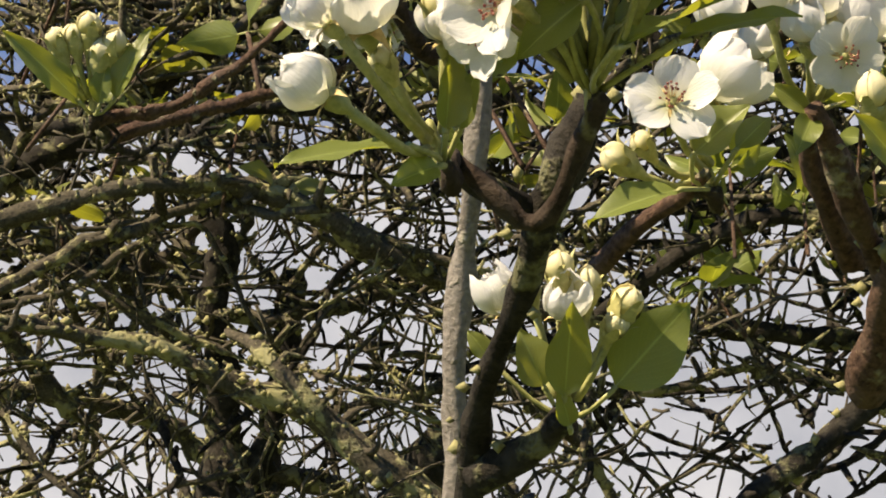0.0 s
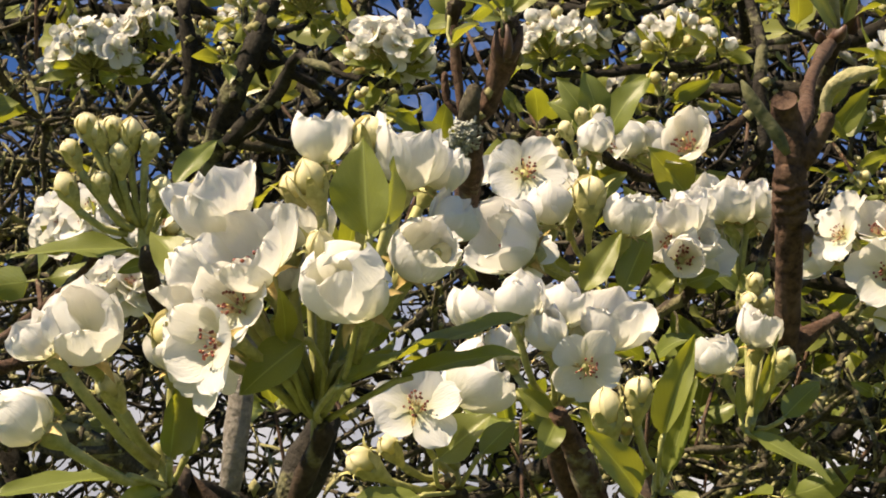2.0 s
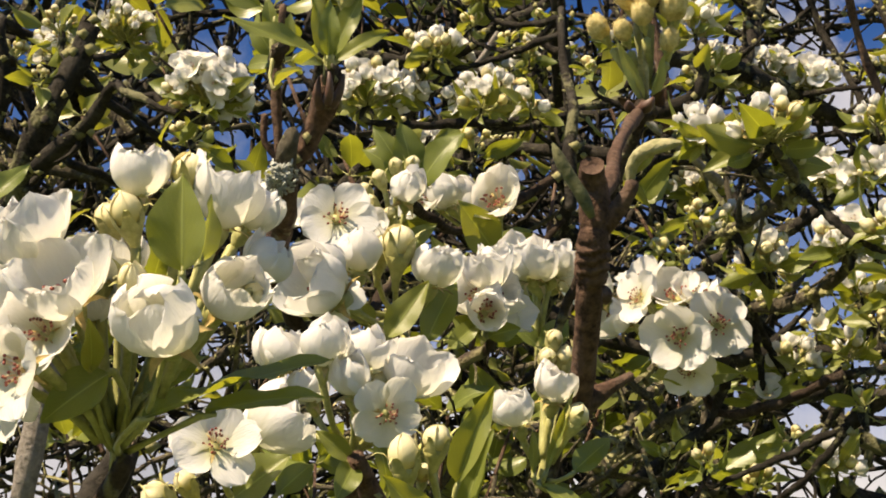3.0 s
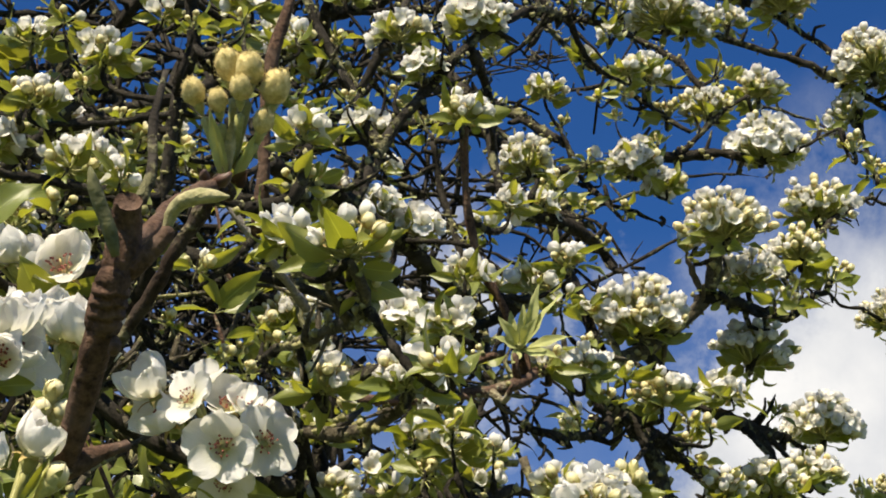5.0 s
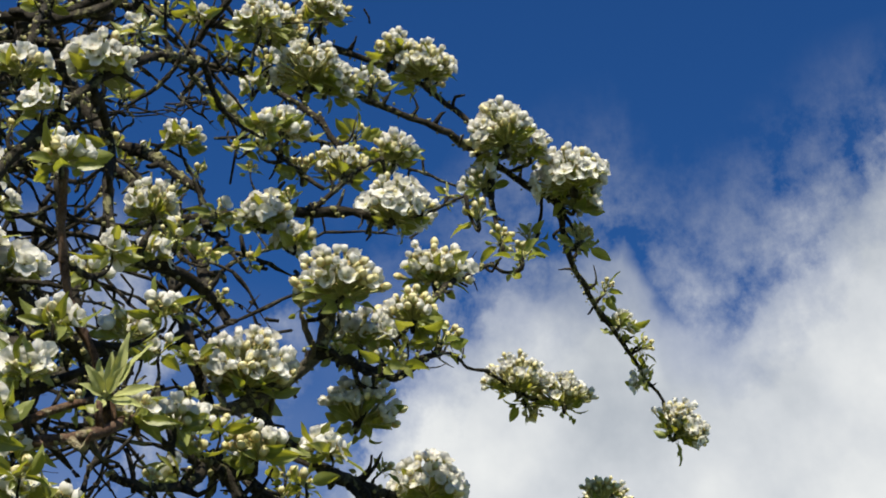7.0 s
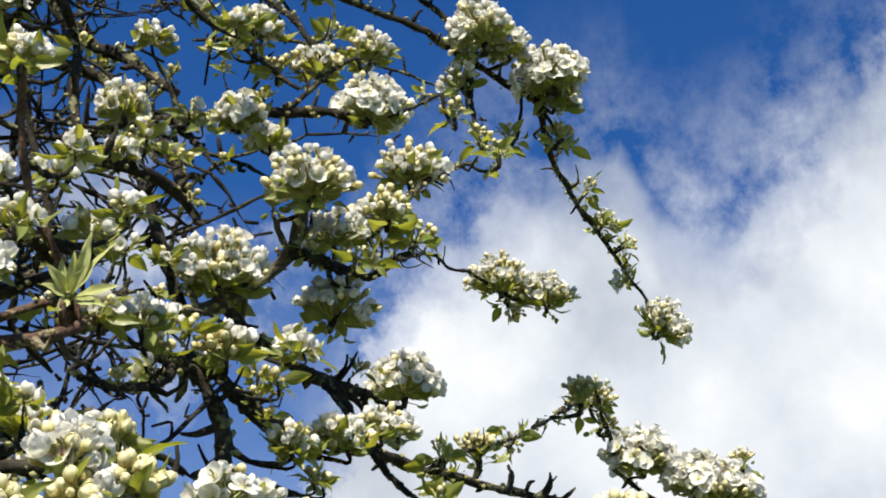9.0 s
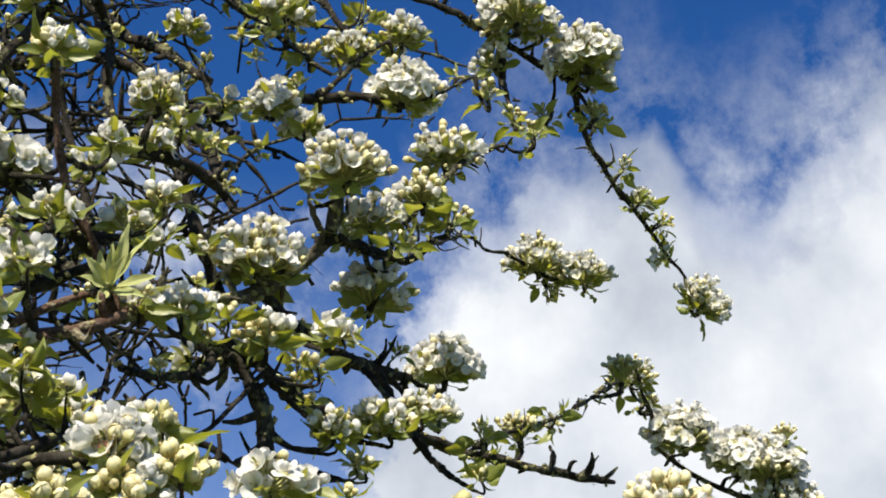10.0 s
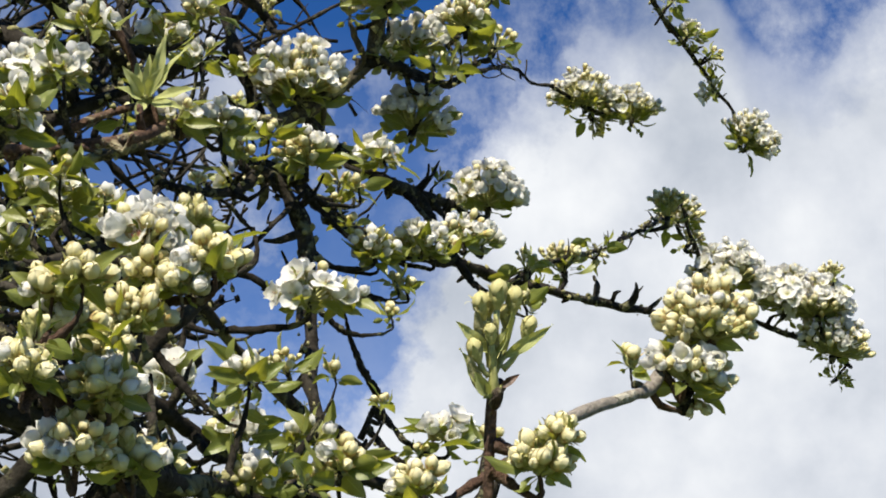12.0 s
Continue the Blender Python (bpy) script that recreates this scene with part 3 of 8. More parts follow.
def encrust(g, line, share, rng):
    """Crumbs and tufts of lichen on the bark along a line."""
    for p in line:
        for _ in range(4):
            if rng.random() > share or p.w < 0.0022:
                continue
            d = Vector((rng.uniform(-1, 1), rng.uniform(-1, 1), rng.uniform(-0.6, 1))).normalized()
            c = p.to_3d() + d * p.w * 0.95 + Vector([rng.uniform(-0.004, 0.004) for _ in range(3)])
            e = rng.uniform(0.0010, 0.0032) * min(1.6, max(0.8, p.w / 0.005))
            base = len(g.v)
            g.v += [c + Vector(v) * e * rng.uniform(0.6, 1.5) for v in ((1, 0, 0), (0, 1, 0), (-1, 0, 0), (0, -1, 0), (0, 0, 1), (0, 0, -1))]
            for f in ((0, 1, 4), (1, 2, 4), (2, 3, 4), (3, 0, 4), (1, 0, 5), (2, 1, 5), (3, 2, 5), (0, 3, 5)):
                g.f.append(tuple(base + i for i in f))
                g.m.append(0)
                g.uv.append(((0, 0), (1, 0), (0, 1)))


def bough(name, label, mat, *points, sides=9, step=0.008, wobble=0.006, spurs=0.0, sprigs=0.0, seed=1):
    """A bough or twig through points (x, y, z, radius), with knobs and short bare side shoots on it."""
    rng = random.Random(seed)
    g = Geo()
    line = stem(g, points, step, sides, 0, wobble, 0.07, rng, 0.10)
    ob = tagged(new(name, g.mesh(name, [mat])), label, "branch", "boughs of the pear tree")
    BOUGHS.extend(line)
    if name in ("bough", "twig") and mat is not GREYBARK:
        crust = Geo()
        encrust(crust, line, 0.12 if name == "twig" else 0.95 if mat is MOSSY else 0.6, rng)
        if crust.f:
            tagged(part("lichen_crust", crust.mesh("lichen_crust", [LICHEN]), ob, None, "yellow-grey lichen tufts"), "", "", "", "stuff")
    gone, made, rest = 0.0, 0, Geo()
    for a, b in zip(line, line[1:]):
        gone += (b - a).to_3d().length
        if spurs and gone > spurs * rng.uniform(0.15, 0.6):
            gone = 0.0
            d = (b - a).to_3d().normalized()
            side = d.orthogonal().normalized()
            side.rotate(Matrix.Rotation(rng.uniform(0, 6.28), 3, d))
            way = (side + d * rng.uniform(-0.2, 0.8) + Vector((0, 0, 0.25))).normalized()
            n, r = min(0.024, rng.uniform(0.006, 0.012) + rng.uniform(0.5, 5.0) * a.w), min(a.w * 0.6, rng.uniform(0.0016, 0.003))
            p = a.to_3d()
            q = p + way * n * 0.5 + Vector([rng.uniform(-0.006, 0.006) for _ in range(3)])
            e = p + way * n + Vector([rng.uniform(-0.008, 0.008) for _ in range(3)]) + Vector((0, 0, n * 0.2))
            made += 1
            if made % 3 == 1:
                part("side_shoot", spur_mesh([(*p, r * 1.2), (*q, r), (*e, r * 0.45)], [mat], 6), ob)
            else:
                stem(rest, [(*p, r * 1.2), (*q, r * 0.9), (*e, r * 0.32)], 0.006, 5, 0, 0.002, 0.016, rng, 0.2)
    if rest.f:
        tagged(part("short_shoot", rest.mesh("short_shoot", [mat]), ob), "", "", "", "stuff")
    if sprigs:
        gone = sprigs * rng.random()
        for a, b in zip(line, line[1:]):
            gone += (b - a).to_3d().length
            if gone > sprigs:
                gone = -sprigs * rng.uniform(-0.3, 0.3)
                way = Vector((rng.uniform(-0.8, 0.8), rng.uniform(-0.8, 0.8), 1)).normalized()
                SPRIGS.append((a.to_3d() + way * (a.w + rng.uniform(0.008, 0.03)), way, rng.randrange(9999)))
    return ob


def grow_sprigs():
    """Small sprigs along the boughs, wherever no large cluster stands."""
    taken = [c.matrix_world.translation for c in CLUSTERS]
    for p, way, seed in SPRIGS:
        if min((p - q).length for q in taken) > 0.045:
            sort = ("leafy", "sparse", "tight", "leafy", "sparse")[seed % 5]
            cluster(sort, *p, way, 0.32 + 0.28 * ((seed // 5) % 10) / 10, seed)
            taken.append(p)


def nearest_bough(p):
    return min(BOUGHS, key=lambda q: (q.to_3d() - p).length_squared)


def cluster(sort, x, y, z, lean=(0, 0, 1), size=1.0, seed=0, fine=False, twig=True, label=""):
    """A blossom cluster whose foot is at x, y, z, on a spur that grows from the nearest bough."""
    rng = random.Random(seed * 77 + 5)
    ob = tagged(new("blossom_cluster"), label or WORDS[sort], "blossom cluster", "blossom clusters on the pear tree")
    ob.matrix_world = aimed((x, y, z), lean, rng.uniform(0, 6.28), size)
    fill_cluster(ob, rng, sort, fine, size)
    p, up = Vector((x, y, z)), Vector(lean).normalized()
    if twig:
        q = nearest_bough(p)
        far = (q.to_3d() - p).length
        mid = p.lerp(q.to_3d(), 0.5) - up * min(0.2 * far, 0.010) + Vector([rng.uniform(-0.1, 0.1) * far for _ in range(3)])
        r = min(max(0.0017, 0.024 * far), 0.0032)
        pts = [(*q.to_3d(), r * 1.25), (*mid, r), (*(p - up * 0.008), 0.0024 * size), (*(p + up * 0.004), 0.0026 * size)]
        inv = ob.matrix_world.inverted()
        local = [(*(inv @ Vector(c[:3])), c[3] / size) for c in pts]
        part("spur", spur_mesh(local, [TWIG if fine else BARK]), ob, None, "knobbly brown spur")
    CLUSTERS.append(ob)
    return ob


def near_cluster(label, foot, axis=(0, 0, 1)):
    """A cluster close by, whose flowers and leaves are set one by one."""
    ob = tagged(new("blossom_cluster"), label, "blossom cluster", "blossom clusters on the pear tree")
    ob.matrix_world = Matrix.Translation(foot)
    g = Geo()
    up = Vector(axis).normalized()
    stem(g, [(*(-up * 0.003), 0.0017), (*(up * 0.002), 0.0018), (*(up * 0.006), 0.0014), (*(up * 0.009), 0.0009)], 0.002, 8, 0, 0.0003, 0.01)
    part("flower_stem", g.mesh("flower_stem", [STALK]), ob)
    p = Vector(foot)
    q = nearest_bough(p).to_3d() - p
    r = 0.0021
    mid = q * 0.5 - up * min(0.1 * q.length, 0.003)
    if q.length > 0.03:
        mid = q * 0.35 + Vector((0, 0.014, -0.016))
    part("spur", spur_mesh([(*q, r * 1.1), (*mid, r), (*(-up * 0.005), r), (*(up * 0.0005), r * 0.8)], [SHADEDBARK], 9), ob, None, "knobbly brown spur")
    bpy.context.view_layer.update()
    return ob


def bloom(owner, kind, place, axis, size, seed):
    """A flower or bud of a near cluster, at a place in the world."""
    rng = random.Random(seed)
    foot = owner.matrix_world.translation
    local = Vector(place) - foot
    start = local.normalized() * min(0.006, 0.3 * local.length) + Vector((0, 0, 0.001))
    return put_flower(owner, rng, kind, local, axis, start, size, True)


def blade(owner, base, tip, width, face, seed, fold=0.35, curl=0.35, mat=None):
    """A leaf of a near cluster, from base to tip, its upper side towards face."""
    rng = random.Random(seed)
    a, b = Vector(base), Vector(tip)
    length = (b - a).length
    me = leaf_mesh(rng, length, width, fold, curl, mat, 0.001, (14, 9))
    z = (b - a).normalized()
    x = -(Vector(face) - z * Vector(face).dot(z)).normalized()
    y = z.cross(x)
    lean = Matrix.Rotation(-curl * 0.5 - 0.12, 3, "Y")
    rot = Matrix((x, y, z)).transposed() @ lean
    ob = part("leaf", me, owner, Matrix.Translation(a - owner.matrix_world.translation) @ rot.to_4x4())
    gap = a - owner.matrix_world.translation
    if gap.length > 0.004:
        part("leaf_stalk", stalk_mesh(gap.normalized() * 0.002, gap, z, 0.0007), owner)
    return ob


def fork(owner, name, label, mat, *points, sides=11):
    """A branch of a shoot, part of it."""
    g = Geo()
    line = stem(g, points, 0.003, sides, 0, 0.0006, 0.05, kit, 0.05)
    if name in ("side_branch", "side_shoot"):
        BOUGHS.extend(line)
    return part(name, g.mesh(name, [mat]), owner, None, label)


def ringed_shoot(name, label, mat, low, high, *points):
    """A stout shoot through points of place and radius, wrinkled into rings between two heights, broken off at its end."""
    g = Geo()
    line = spline([Vector(p) for p in points], 0.00035)
    pts, n, sides = [], len(line), 22
    for i, p in enumerate(line):
        d = (line[min(i + 1, n - 1)] - line[max(i - 1, 0)]).to_3d().normalized()
        x = d.cross(Vector((0.2, 1, 0.1))).normalized()
        y = d.cross(x)
        c = p.to_3d()
        zone = max(0.0, min(1.0, (c.z - low) / 0.001, (high - c.z) / 0.001))
        for k in range(sides):
            a = 2 * math.pi * k / sides
            o = x * math.cos(a) + y * math.sin(a)
            q = c + o * p.w
            lump = 0.06 * noise.noise(q / 0.006) + 0.04 * noise.noise(q / 0.0022)
            phase = c.z / 0.00165 + 0.30 * math.sin(2 * a + 1) + 0.16 * math.sin(5 * a + 300 * c.z)
            crease = abs(math.sin(math.pi * phase)) ** 0.6
            pts.append(c + o * (p.w * (1 + lump) + zone * 0.0017 * (crease - 0.75)))
    base = len(g.v)
    g.grid(pts, n, sides, 0, closed=True)
    end, up = line[-1].to_3d(), (line[-1] - line[-2]).to_3d().normalized()
    rim = [g.v[base + (n - 1) * sides + k] for k in range(sides)]
    for k, v in enumerate(rim):
        g.v[base + (n - 1) * sides + k] = v + up * (0.0011 * noise.noise(v / 0.0018))
    inner = [end + (v - end) * 0.72 - up * 0.0008 for v in rim]
    g.grid(rim + inner, 2, sides, 1, closed=True)
    top = len(g.v)
    g.cap([top - sides + k for k in range(sides)], end - up * 0.0004, 1)
    BOUGHS.extend(line)
    return tagged(new(name, g.mesh(name, [mat, TWIG])), label, "branch", "boughs of the pear tree")


def lichen_tuft(owner, place, spread, count, seed):
    """Shrubby grey lichen: short forked curls on the bark."""
    rng = random.Random(seed)
    g = Geo()
    for _ in range(count):
        p = Vector(place) + Vector([rng.gauss(0, spread) for _ in range(3)])
        d = Vector((rng.uniform(-1, 1), rng.uniform(-1, 0.4), rng.uniform(-0.4, 1))).normalized()
        q = p + d * rng.uniform(0.0006, 0.0015)
        e = q + (d + Vector([rng.uniform(-0.9, 0.9) for _ in range(3)])).normalized() * rng.uniform(0.0005, 0.0012)
        g.tube([p, q, e], [0.0005, 0.00045, 0.0003], 3, 0)
    tagged(part("lichen_tuft", g.mesh("lichen_tuft", [GREYLICHEN]), owner, None, "shrubby grey lichen"), "", "", "", "stuff")


# ---- the setting: ground, cloud, trunk, thicket ----
def cloud_material():
    """Bright cumulus with ragged rims; clear where there is no cloud. Surface coordinates are bearing and height in radians."""
    m, t, out = nodes_of("cloud")
    uv, u, v = uv_axes(t)
    rim = t.nodes.new("ShaderNodeValToRGB")
    el = rim.color_ramp.elements
    tops = ((-0.5, 0.38), (-0.1, 0.40), (0.3, 0.40), (0.5, 0.34), (0.657, 0.31), (0.70, 0.36), (0.736, 0.47), (0.80, 0.53), (0.834, 0.557),
            (0.93, 0.578), (0.955, 0.536), (0.996, 0.526), (1.037, 0.546), (1.088, 0.583), (1.137, 0.622), (1.3, 0.70))
    while len(el) < len(tops):
        el.new(0.5)
    for e, (bearing, top) in zip(el, tops):
        e.position, e.color = (bearing + 0.5) / 2.0, (top, top, top, 1)
    big = noise_tex(t, 9.0, 7.0, 0.6, uv)
    fine = noise_tex(t, 34.0, 6.0, 0.6, uv)
    t.links.new(maths(t, "DIVIDE", maths(t, "ADD", maths(t, "ADD", u, maths(t, "MULTIPLY", maths(t, "SUBTRACT", fine, 0.5), 0.05)), 0.5), 2.0), rim.inputs["Fac"])
    over = maths(t, "SUBTRACT", rim.outputs["Color"], v)
    edge = maths(t, "ADD", over, maths(t, "ADD", maths(t, "MULTIPLY", maths(t, "SUBTRACT", big, 0.5), 0.045), maths(t, "MULTIPLY", maths(t, "SUBTRACT", fine, 0.5), 0.05)))
    solid_part = ramp(t, maths(t, "ADD", edge, 0.1), [(0.090, (0, 0, 0)), (0.113, (0.55, 0.55, 0.55)), (0.155, (1, 1, 1))])
    reach = ramp(t, maths(t, "ADD", over, 0.2), [(0.08, (0, 0, 0)), (0.19, (1, 1, 1))])
    veil = ramp(t, noise_tex(t, 13.0, 8.0, 0.66, uv), [(0.41, (0, 0, 0)), (0.70, (0.70, 0.70, 0.70))])
    haze = maths(t, "MULTIPLY", ramp(t, v, [(0.30, (0.36, 0.36, 0.36)), (0.56, (0, 0, 0))]), ramp(t, big, [(0.3, (0.35, 0.35, 0.35)), (0.65, (1, 1, 1))]))
    broken = maths(t, "MULTIPLY", ramp(t, noise_tex(t, 10.0, 7.0, 0.62, uv), [(0.48, (0, 0, 0)), (0.64, (0.75, 0.75, 0.75))]), ramp(t, u, [(0.45, (0.5, 0.5, 0.5)), (0.64, (1, 1, 1)), (0.72, (0, 0, 0))]))
    broken = maths(t, "MULTIPLY", broken, ramp(t, v, [(0.56, (1, 1, 1)), (0.61, (0, 0, 0))]))
    alpha = maths(t, "MAXIMUM", broken, maths(t, "MAXIMUM", maths(t, "MAXIMUM", solid_part, haze), maths(t, "MULTIPLY", maths(t, "MULTIPLY", reach, veil), ramp(t, v, [(0.60, (1, 1, 1)), (0.70, (0, 0, 0))]))))
    shade = ramp(t, noise_tex(t, 6.0, 6.0, 0.55, uv), [(0.30, (0.50, 0.54, 0.62)), (0.50, (0.78, 0.80, 0.86)), (0.66, (1.0, 1.0, 1.02))])
    shade = mixed(t, 1.0, shade, ramp(t, u, [(0.30, (0.68, 0.71, 0.78)), (0.62, (1, 1, 1))]), "MULTIPLY")
    em = add(t, "ShaderNodeEmission", Strength=0.52)
    t.links.new(shade, em.inputs["Color"])
    clear = t.nodes.new("ShaderNodeBsdfTransparent")
    mix = t.nodes.new("ShaderNodeMixShader")
    t.links.new(alpha, mix.inputs["Fac"])
    t.links.new(clear.outputs[0], mix.inputs[1])
    t.links.new(em.outputs[0], mix.inputs[2])
    t.links.new(mix.outputs[0], out.inputs["Surface"])
    return m


def cloud_backdrop():
    g = Geo()
    nu, nv, far = 25, 61, 1500.0
    pts, uvs = [], []
    for i in range(nu):
        el = 0.02 + 0.85 * i / (nu - 1)
        for j in range(nv):
            az = -0.75 + 2.5 * j / (nv - 1)
            pts.append(Vector((math.sin(az) * math.cos(el), math.cos(az) * math.cos(el), math.sin(el))) * far)
            uvs.append((az, el))
    g.grid(pts, nu, nv, 0)
    g.uv = [tuple(uvs[i] for i in f) for f in g.f]
    return tagged(new("cloud_backdrop", g.mesh("cloud_backdrop", [cloud_material()])), "bank of bright white cumulus cloud in a blue sky", "cloud", "", "structure")


cloud_backdrop()


def ground():
    g = Geo()
    n, half = 41, 3000.0
    pts = []
    for i in range(n):
        for j in range(n):
            a, b = 2 * i / (n - 1) - 1, 2 * j / (n - 1) - 1
            x, y = half * a**3, half * b**3
            pts.append(Vector((x, y, 0.05 * noise.noise((x / 3, y / 3, 0)) - 0.02)))
    g.grid(pts, n, n, 0)
    turf = solid("turf", ((0.035, 0.055, 0.015), (0.085, 0.11, 0.03)), 8.0, 0.9, 0.6, 0.02)
    return tagged(new("ground", g.mesh("ground", [turf])), "short green grass under the tree", "ground", "", "structure")


ground()


def trunk():
    """The trunk, out of sight below, and the limbs by which the boughs hang together."""
    g = Geo()
    for pts in (((0.35, 2.1, -0.05, 0.15), (0.33, 2.05, 0.5, 0.115), (0.28, 1.98, 1.0, 0.10), (0.25, 1.9, 1.45, 0.095)),
                ((0.25, 1.9, 1.40, 0.085), (0.1, 1.75, 1.62, 0.06), (0.0, 1.6, 1.74, 0.045), (0.05, 1.35, 1.82, 0.028)),
                ((0.25, 1.9, 1.40, 0.08), (0.6, 1.75, 1.6, 0.05), (0.85, 1.5, 1.85, 0.035), (0.9, 1.3, 2.05, 0.022))):
        stem(g, pts, 0.03, 14, 0, 0.012, 0.2, kit, 0.05)
    return tagged(new("tree_trunk", g.mesh("tree_trunk", [BARK])), "grey cracked trunk of an old pear tree in grass", "tree trunk")


trunk()


def thicket(name, label, mat, count, bearing, height, depth, seed, thick=(0.0012, 0.004), long=(0.12, 0.45)):
    """Crossing bare twigs, too many to count, filling the inside of the crown."""
    rng = random.Random(seed)
    g = Geo()
    eye = Vector((0.06, 0.02, 1.62))
    for _ in range(count):
        az, el, d = radians(rng.uniform(*bearing)), radians(rng.uniform(*height)), rng.uniform(*depth)
        p = eye + Vector((math.sin(az) * math.cos(el), math.cos(az) * math.cos(el), math.sin(el))) * d
        way = Vector((rng.uniform(-1, 1), rng.uniform(-0.5, 0.5), rng.uniform(-0.5, 0.8))).normalized()
        r, n = rng.uniform(*thick), int(rng.uniform(*long) / 0.02)
        pts, spur = [], []
        for i in range(n + 3):
            pts.append((*p, r * (0.4 if i == 0 else 1 - (0.5 * i / (n + 2) + 0.4 * (i > n)))))
            bend = 0.6 if rng.random() < 0.14 else 0.17
            way = (way + Vector([rng.uniform(-bend, bend) for _ in range(3)])).normalized()
            p = p + way * 0.02
            if rng.random() < 0.55:
                side = (way.orthogonal() + way * rng.uniform(0, 0.8)).normalized()
                side.rotate(Matrix.Rotation(rng.uniform(0, 6.28), 3, way))
                spur.append((p.copy(), side, rng.uniform(0.004, 0.016) if rng.random() < 0.7 else rng.uniform(0.02, 0.06)))
        line = stem(g, pts, 0.026, 3 if r < 0.0035 else 4, 0, 0.003, 0.03, rng, 0.24)
        if mat is MOSSY:
            first = len(g.m)
            encrust(g, line, 0.5, rng)
            g.m[first:] = [1] * (len(g.m) - first)
        for q, side, ln in spur:
            e = q + side * ln * 0.5 + Vector([rng.uniform(-0.005, 0.005) for _ in range(3)])
            f = q + side * ln + Vector((rng.uniform(-0.01, 0.01), rng.uniform(-0.01, 0.01), rng.uniform(-0.002, 0.014)))
            g.tube([q, e, f], [r * 0.7, r * 0.6, r * 0.5], 3, 0, 0.25, rng)
    return tagged(new(name, g.mesh(name, [mat, LICHEN])), label, "twigs", "", "stuff")


thicket("twig_thicket", "tangle of bare lichened twigs inside the crown", MOSSY, 290, (-20, 4), (4, 26), (1.12, 1.8), 11, (0.0011, 0.0036), (0.07, 0.28))
thicket("twig_thicket", "tangle of bare twigs high inside the crown", MOSSY, 90, (-24, -3), (14, 32), (1.12, 2.0), 22, (0.0020, 0.007))
thicket("twig_thicket", "open tangle of bare lichened twigs", MOSSY, 45, (2, 19), (4, 26), (0.95, 1.7), 15, (0.0012, 0.004))
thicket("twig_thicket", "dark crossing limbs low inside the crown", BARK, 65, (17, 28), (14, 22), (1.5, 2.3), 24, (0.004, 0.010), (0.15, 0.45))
thicket("twig_thicket", "mossy twigs low behind the nearest blossoms", MOSSY, 70, (15, 26), (14, 23), (1.05, 1.6), 25, (0.0015, 0.005), (0.08, 0.25))
thicket("twig_thicket", "thick crossing limbs deep inside the crown", MOSSY, 45, (-26, 5), (2, 32), (1.4, 2.4), 14, (0.006, 0.013), (0.4, 0.9))
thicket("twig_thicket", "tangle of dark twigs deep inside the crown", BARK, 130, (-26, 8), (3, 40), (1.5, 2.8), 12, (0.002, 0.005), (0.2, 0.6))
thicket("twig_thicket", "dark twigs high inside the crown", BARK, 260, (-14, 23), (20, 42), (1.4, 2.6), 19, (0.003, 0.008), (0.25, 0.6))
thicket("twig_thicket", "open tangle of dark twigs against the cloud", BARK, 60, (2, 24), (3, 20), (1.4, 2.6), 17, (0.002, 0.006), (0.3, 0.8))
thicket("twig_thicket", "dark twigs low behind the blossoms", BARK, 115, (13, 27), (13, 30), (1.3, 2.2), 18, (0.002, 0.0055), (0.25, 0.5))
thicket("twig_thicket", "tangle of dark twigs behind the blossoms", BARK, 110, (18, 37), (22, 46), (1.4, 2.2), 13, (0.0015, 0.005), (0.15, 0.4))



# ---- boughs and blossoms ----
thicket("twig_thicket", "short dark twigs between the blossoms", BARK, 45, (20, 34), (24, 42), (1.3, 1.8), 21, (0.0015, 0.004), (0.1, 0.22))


def leaf_whorls(name, label, count, bearing, height, depth, seed, size=(0.6, 1.1)):
    """Tufts of young leaves among the inner twigs, too many to count."""
    rng = random.Random(seed)
    g = Geo()
    eye = Vector((0.06, 0.02, 1.62))
    for _ in range(count):
        az, el, d = radians(rng.uniform(*bearing)), radians(rng.uniform(*height)), rng.uniform(*depth)
        p = eye + Vector((math.sin(az) * math.cos(el), math.cos(az) * math.cos(el), math.sin(el))) * d
        up = Vector((rng.uniform(-0.7, 0.7), rng.uniform(-0.7, 0.7), 1)).normalized()
        for k in range(rng.randint(3, 6)):
            way = (up * rng.uniform(0.1, 1.0) + Vector((math.cos(2.4 * k), math.sin(2.4 * k), 0))).normalized()
            g.moved(leaf_geo(rng, 0.046, rng.uniform(0.018, 0.027), 0.3, rng.uniform(0.3, 0.9), 0.008, 6, 5), aimed(p, way, rng.uniform(0, 6.28), rng.uniform(*size)))
        q = p - up * rng.uniform(0.03, 0.08) + Vector((rng.uniform(-0.02, 0.02), rng.uniform(-0.02, 0.02), 0))
        g.tube([p, p.lerp(q, 0.5), q], [0.0012, 0.0015, 0.0016], 4, 2)
    return tagged(new(name, g.mesh(name, [LEAF, STALK, TWIG])), label, "leaves", "", "stuff")


leaf_whorls("inner_leaves", "tufts of young green leaves inside the crown", 28, (-16, 25), (19, 36), (0.8, 1.2), 31, (0.5, 0.85))
leaf_whorls("inner_leaves", "tufts of green leaves low behind the blossoms", 50, (9, 26), (14, 23), (0.95, 1.6), 33)
leaf_whorls("inner_leaves", "tufts of green leaves deep inside the crown", 75, (-16, 24), (17, 38), (1.1, 1.7), 32)


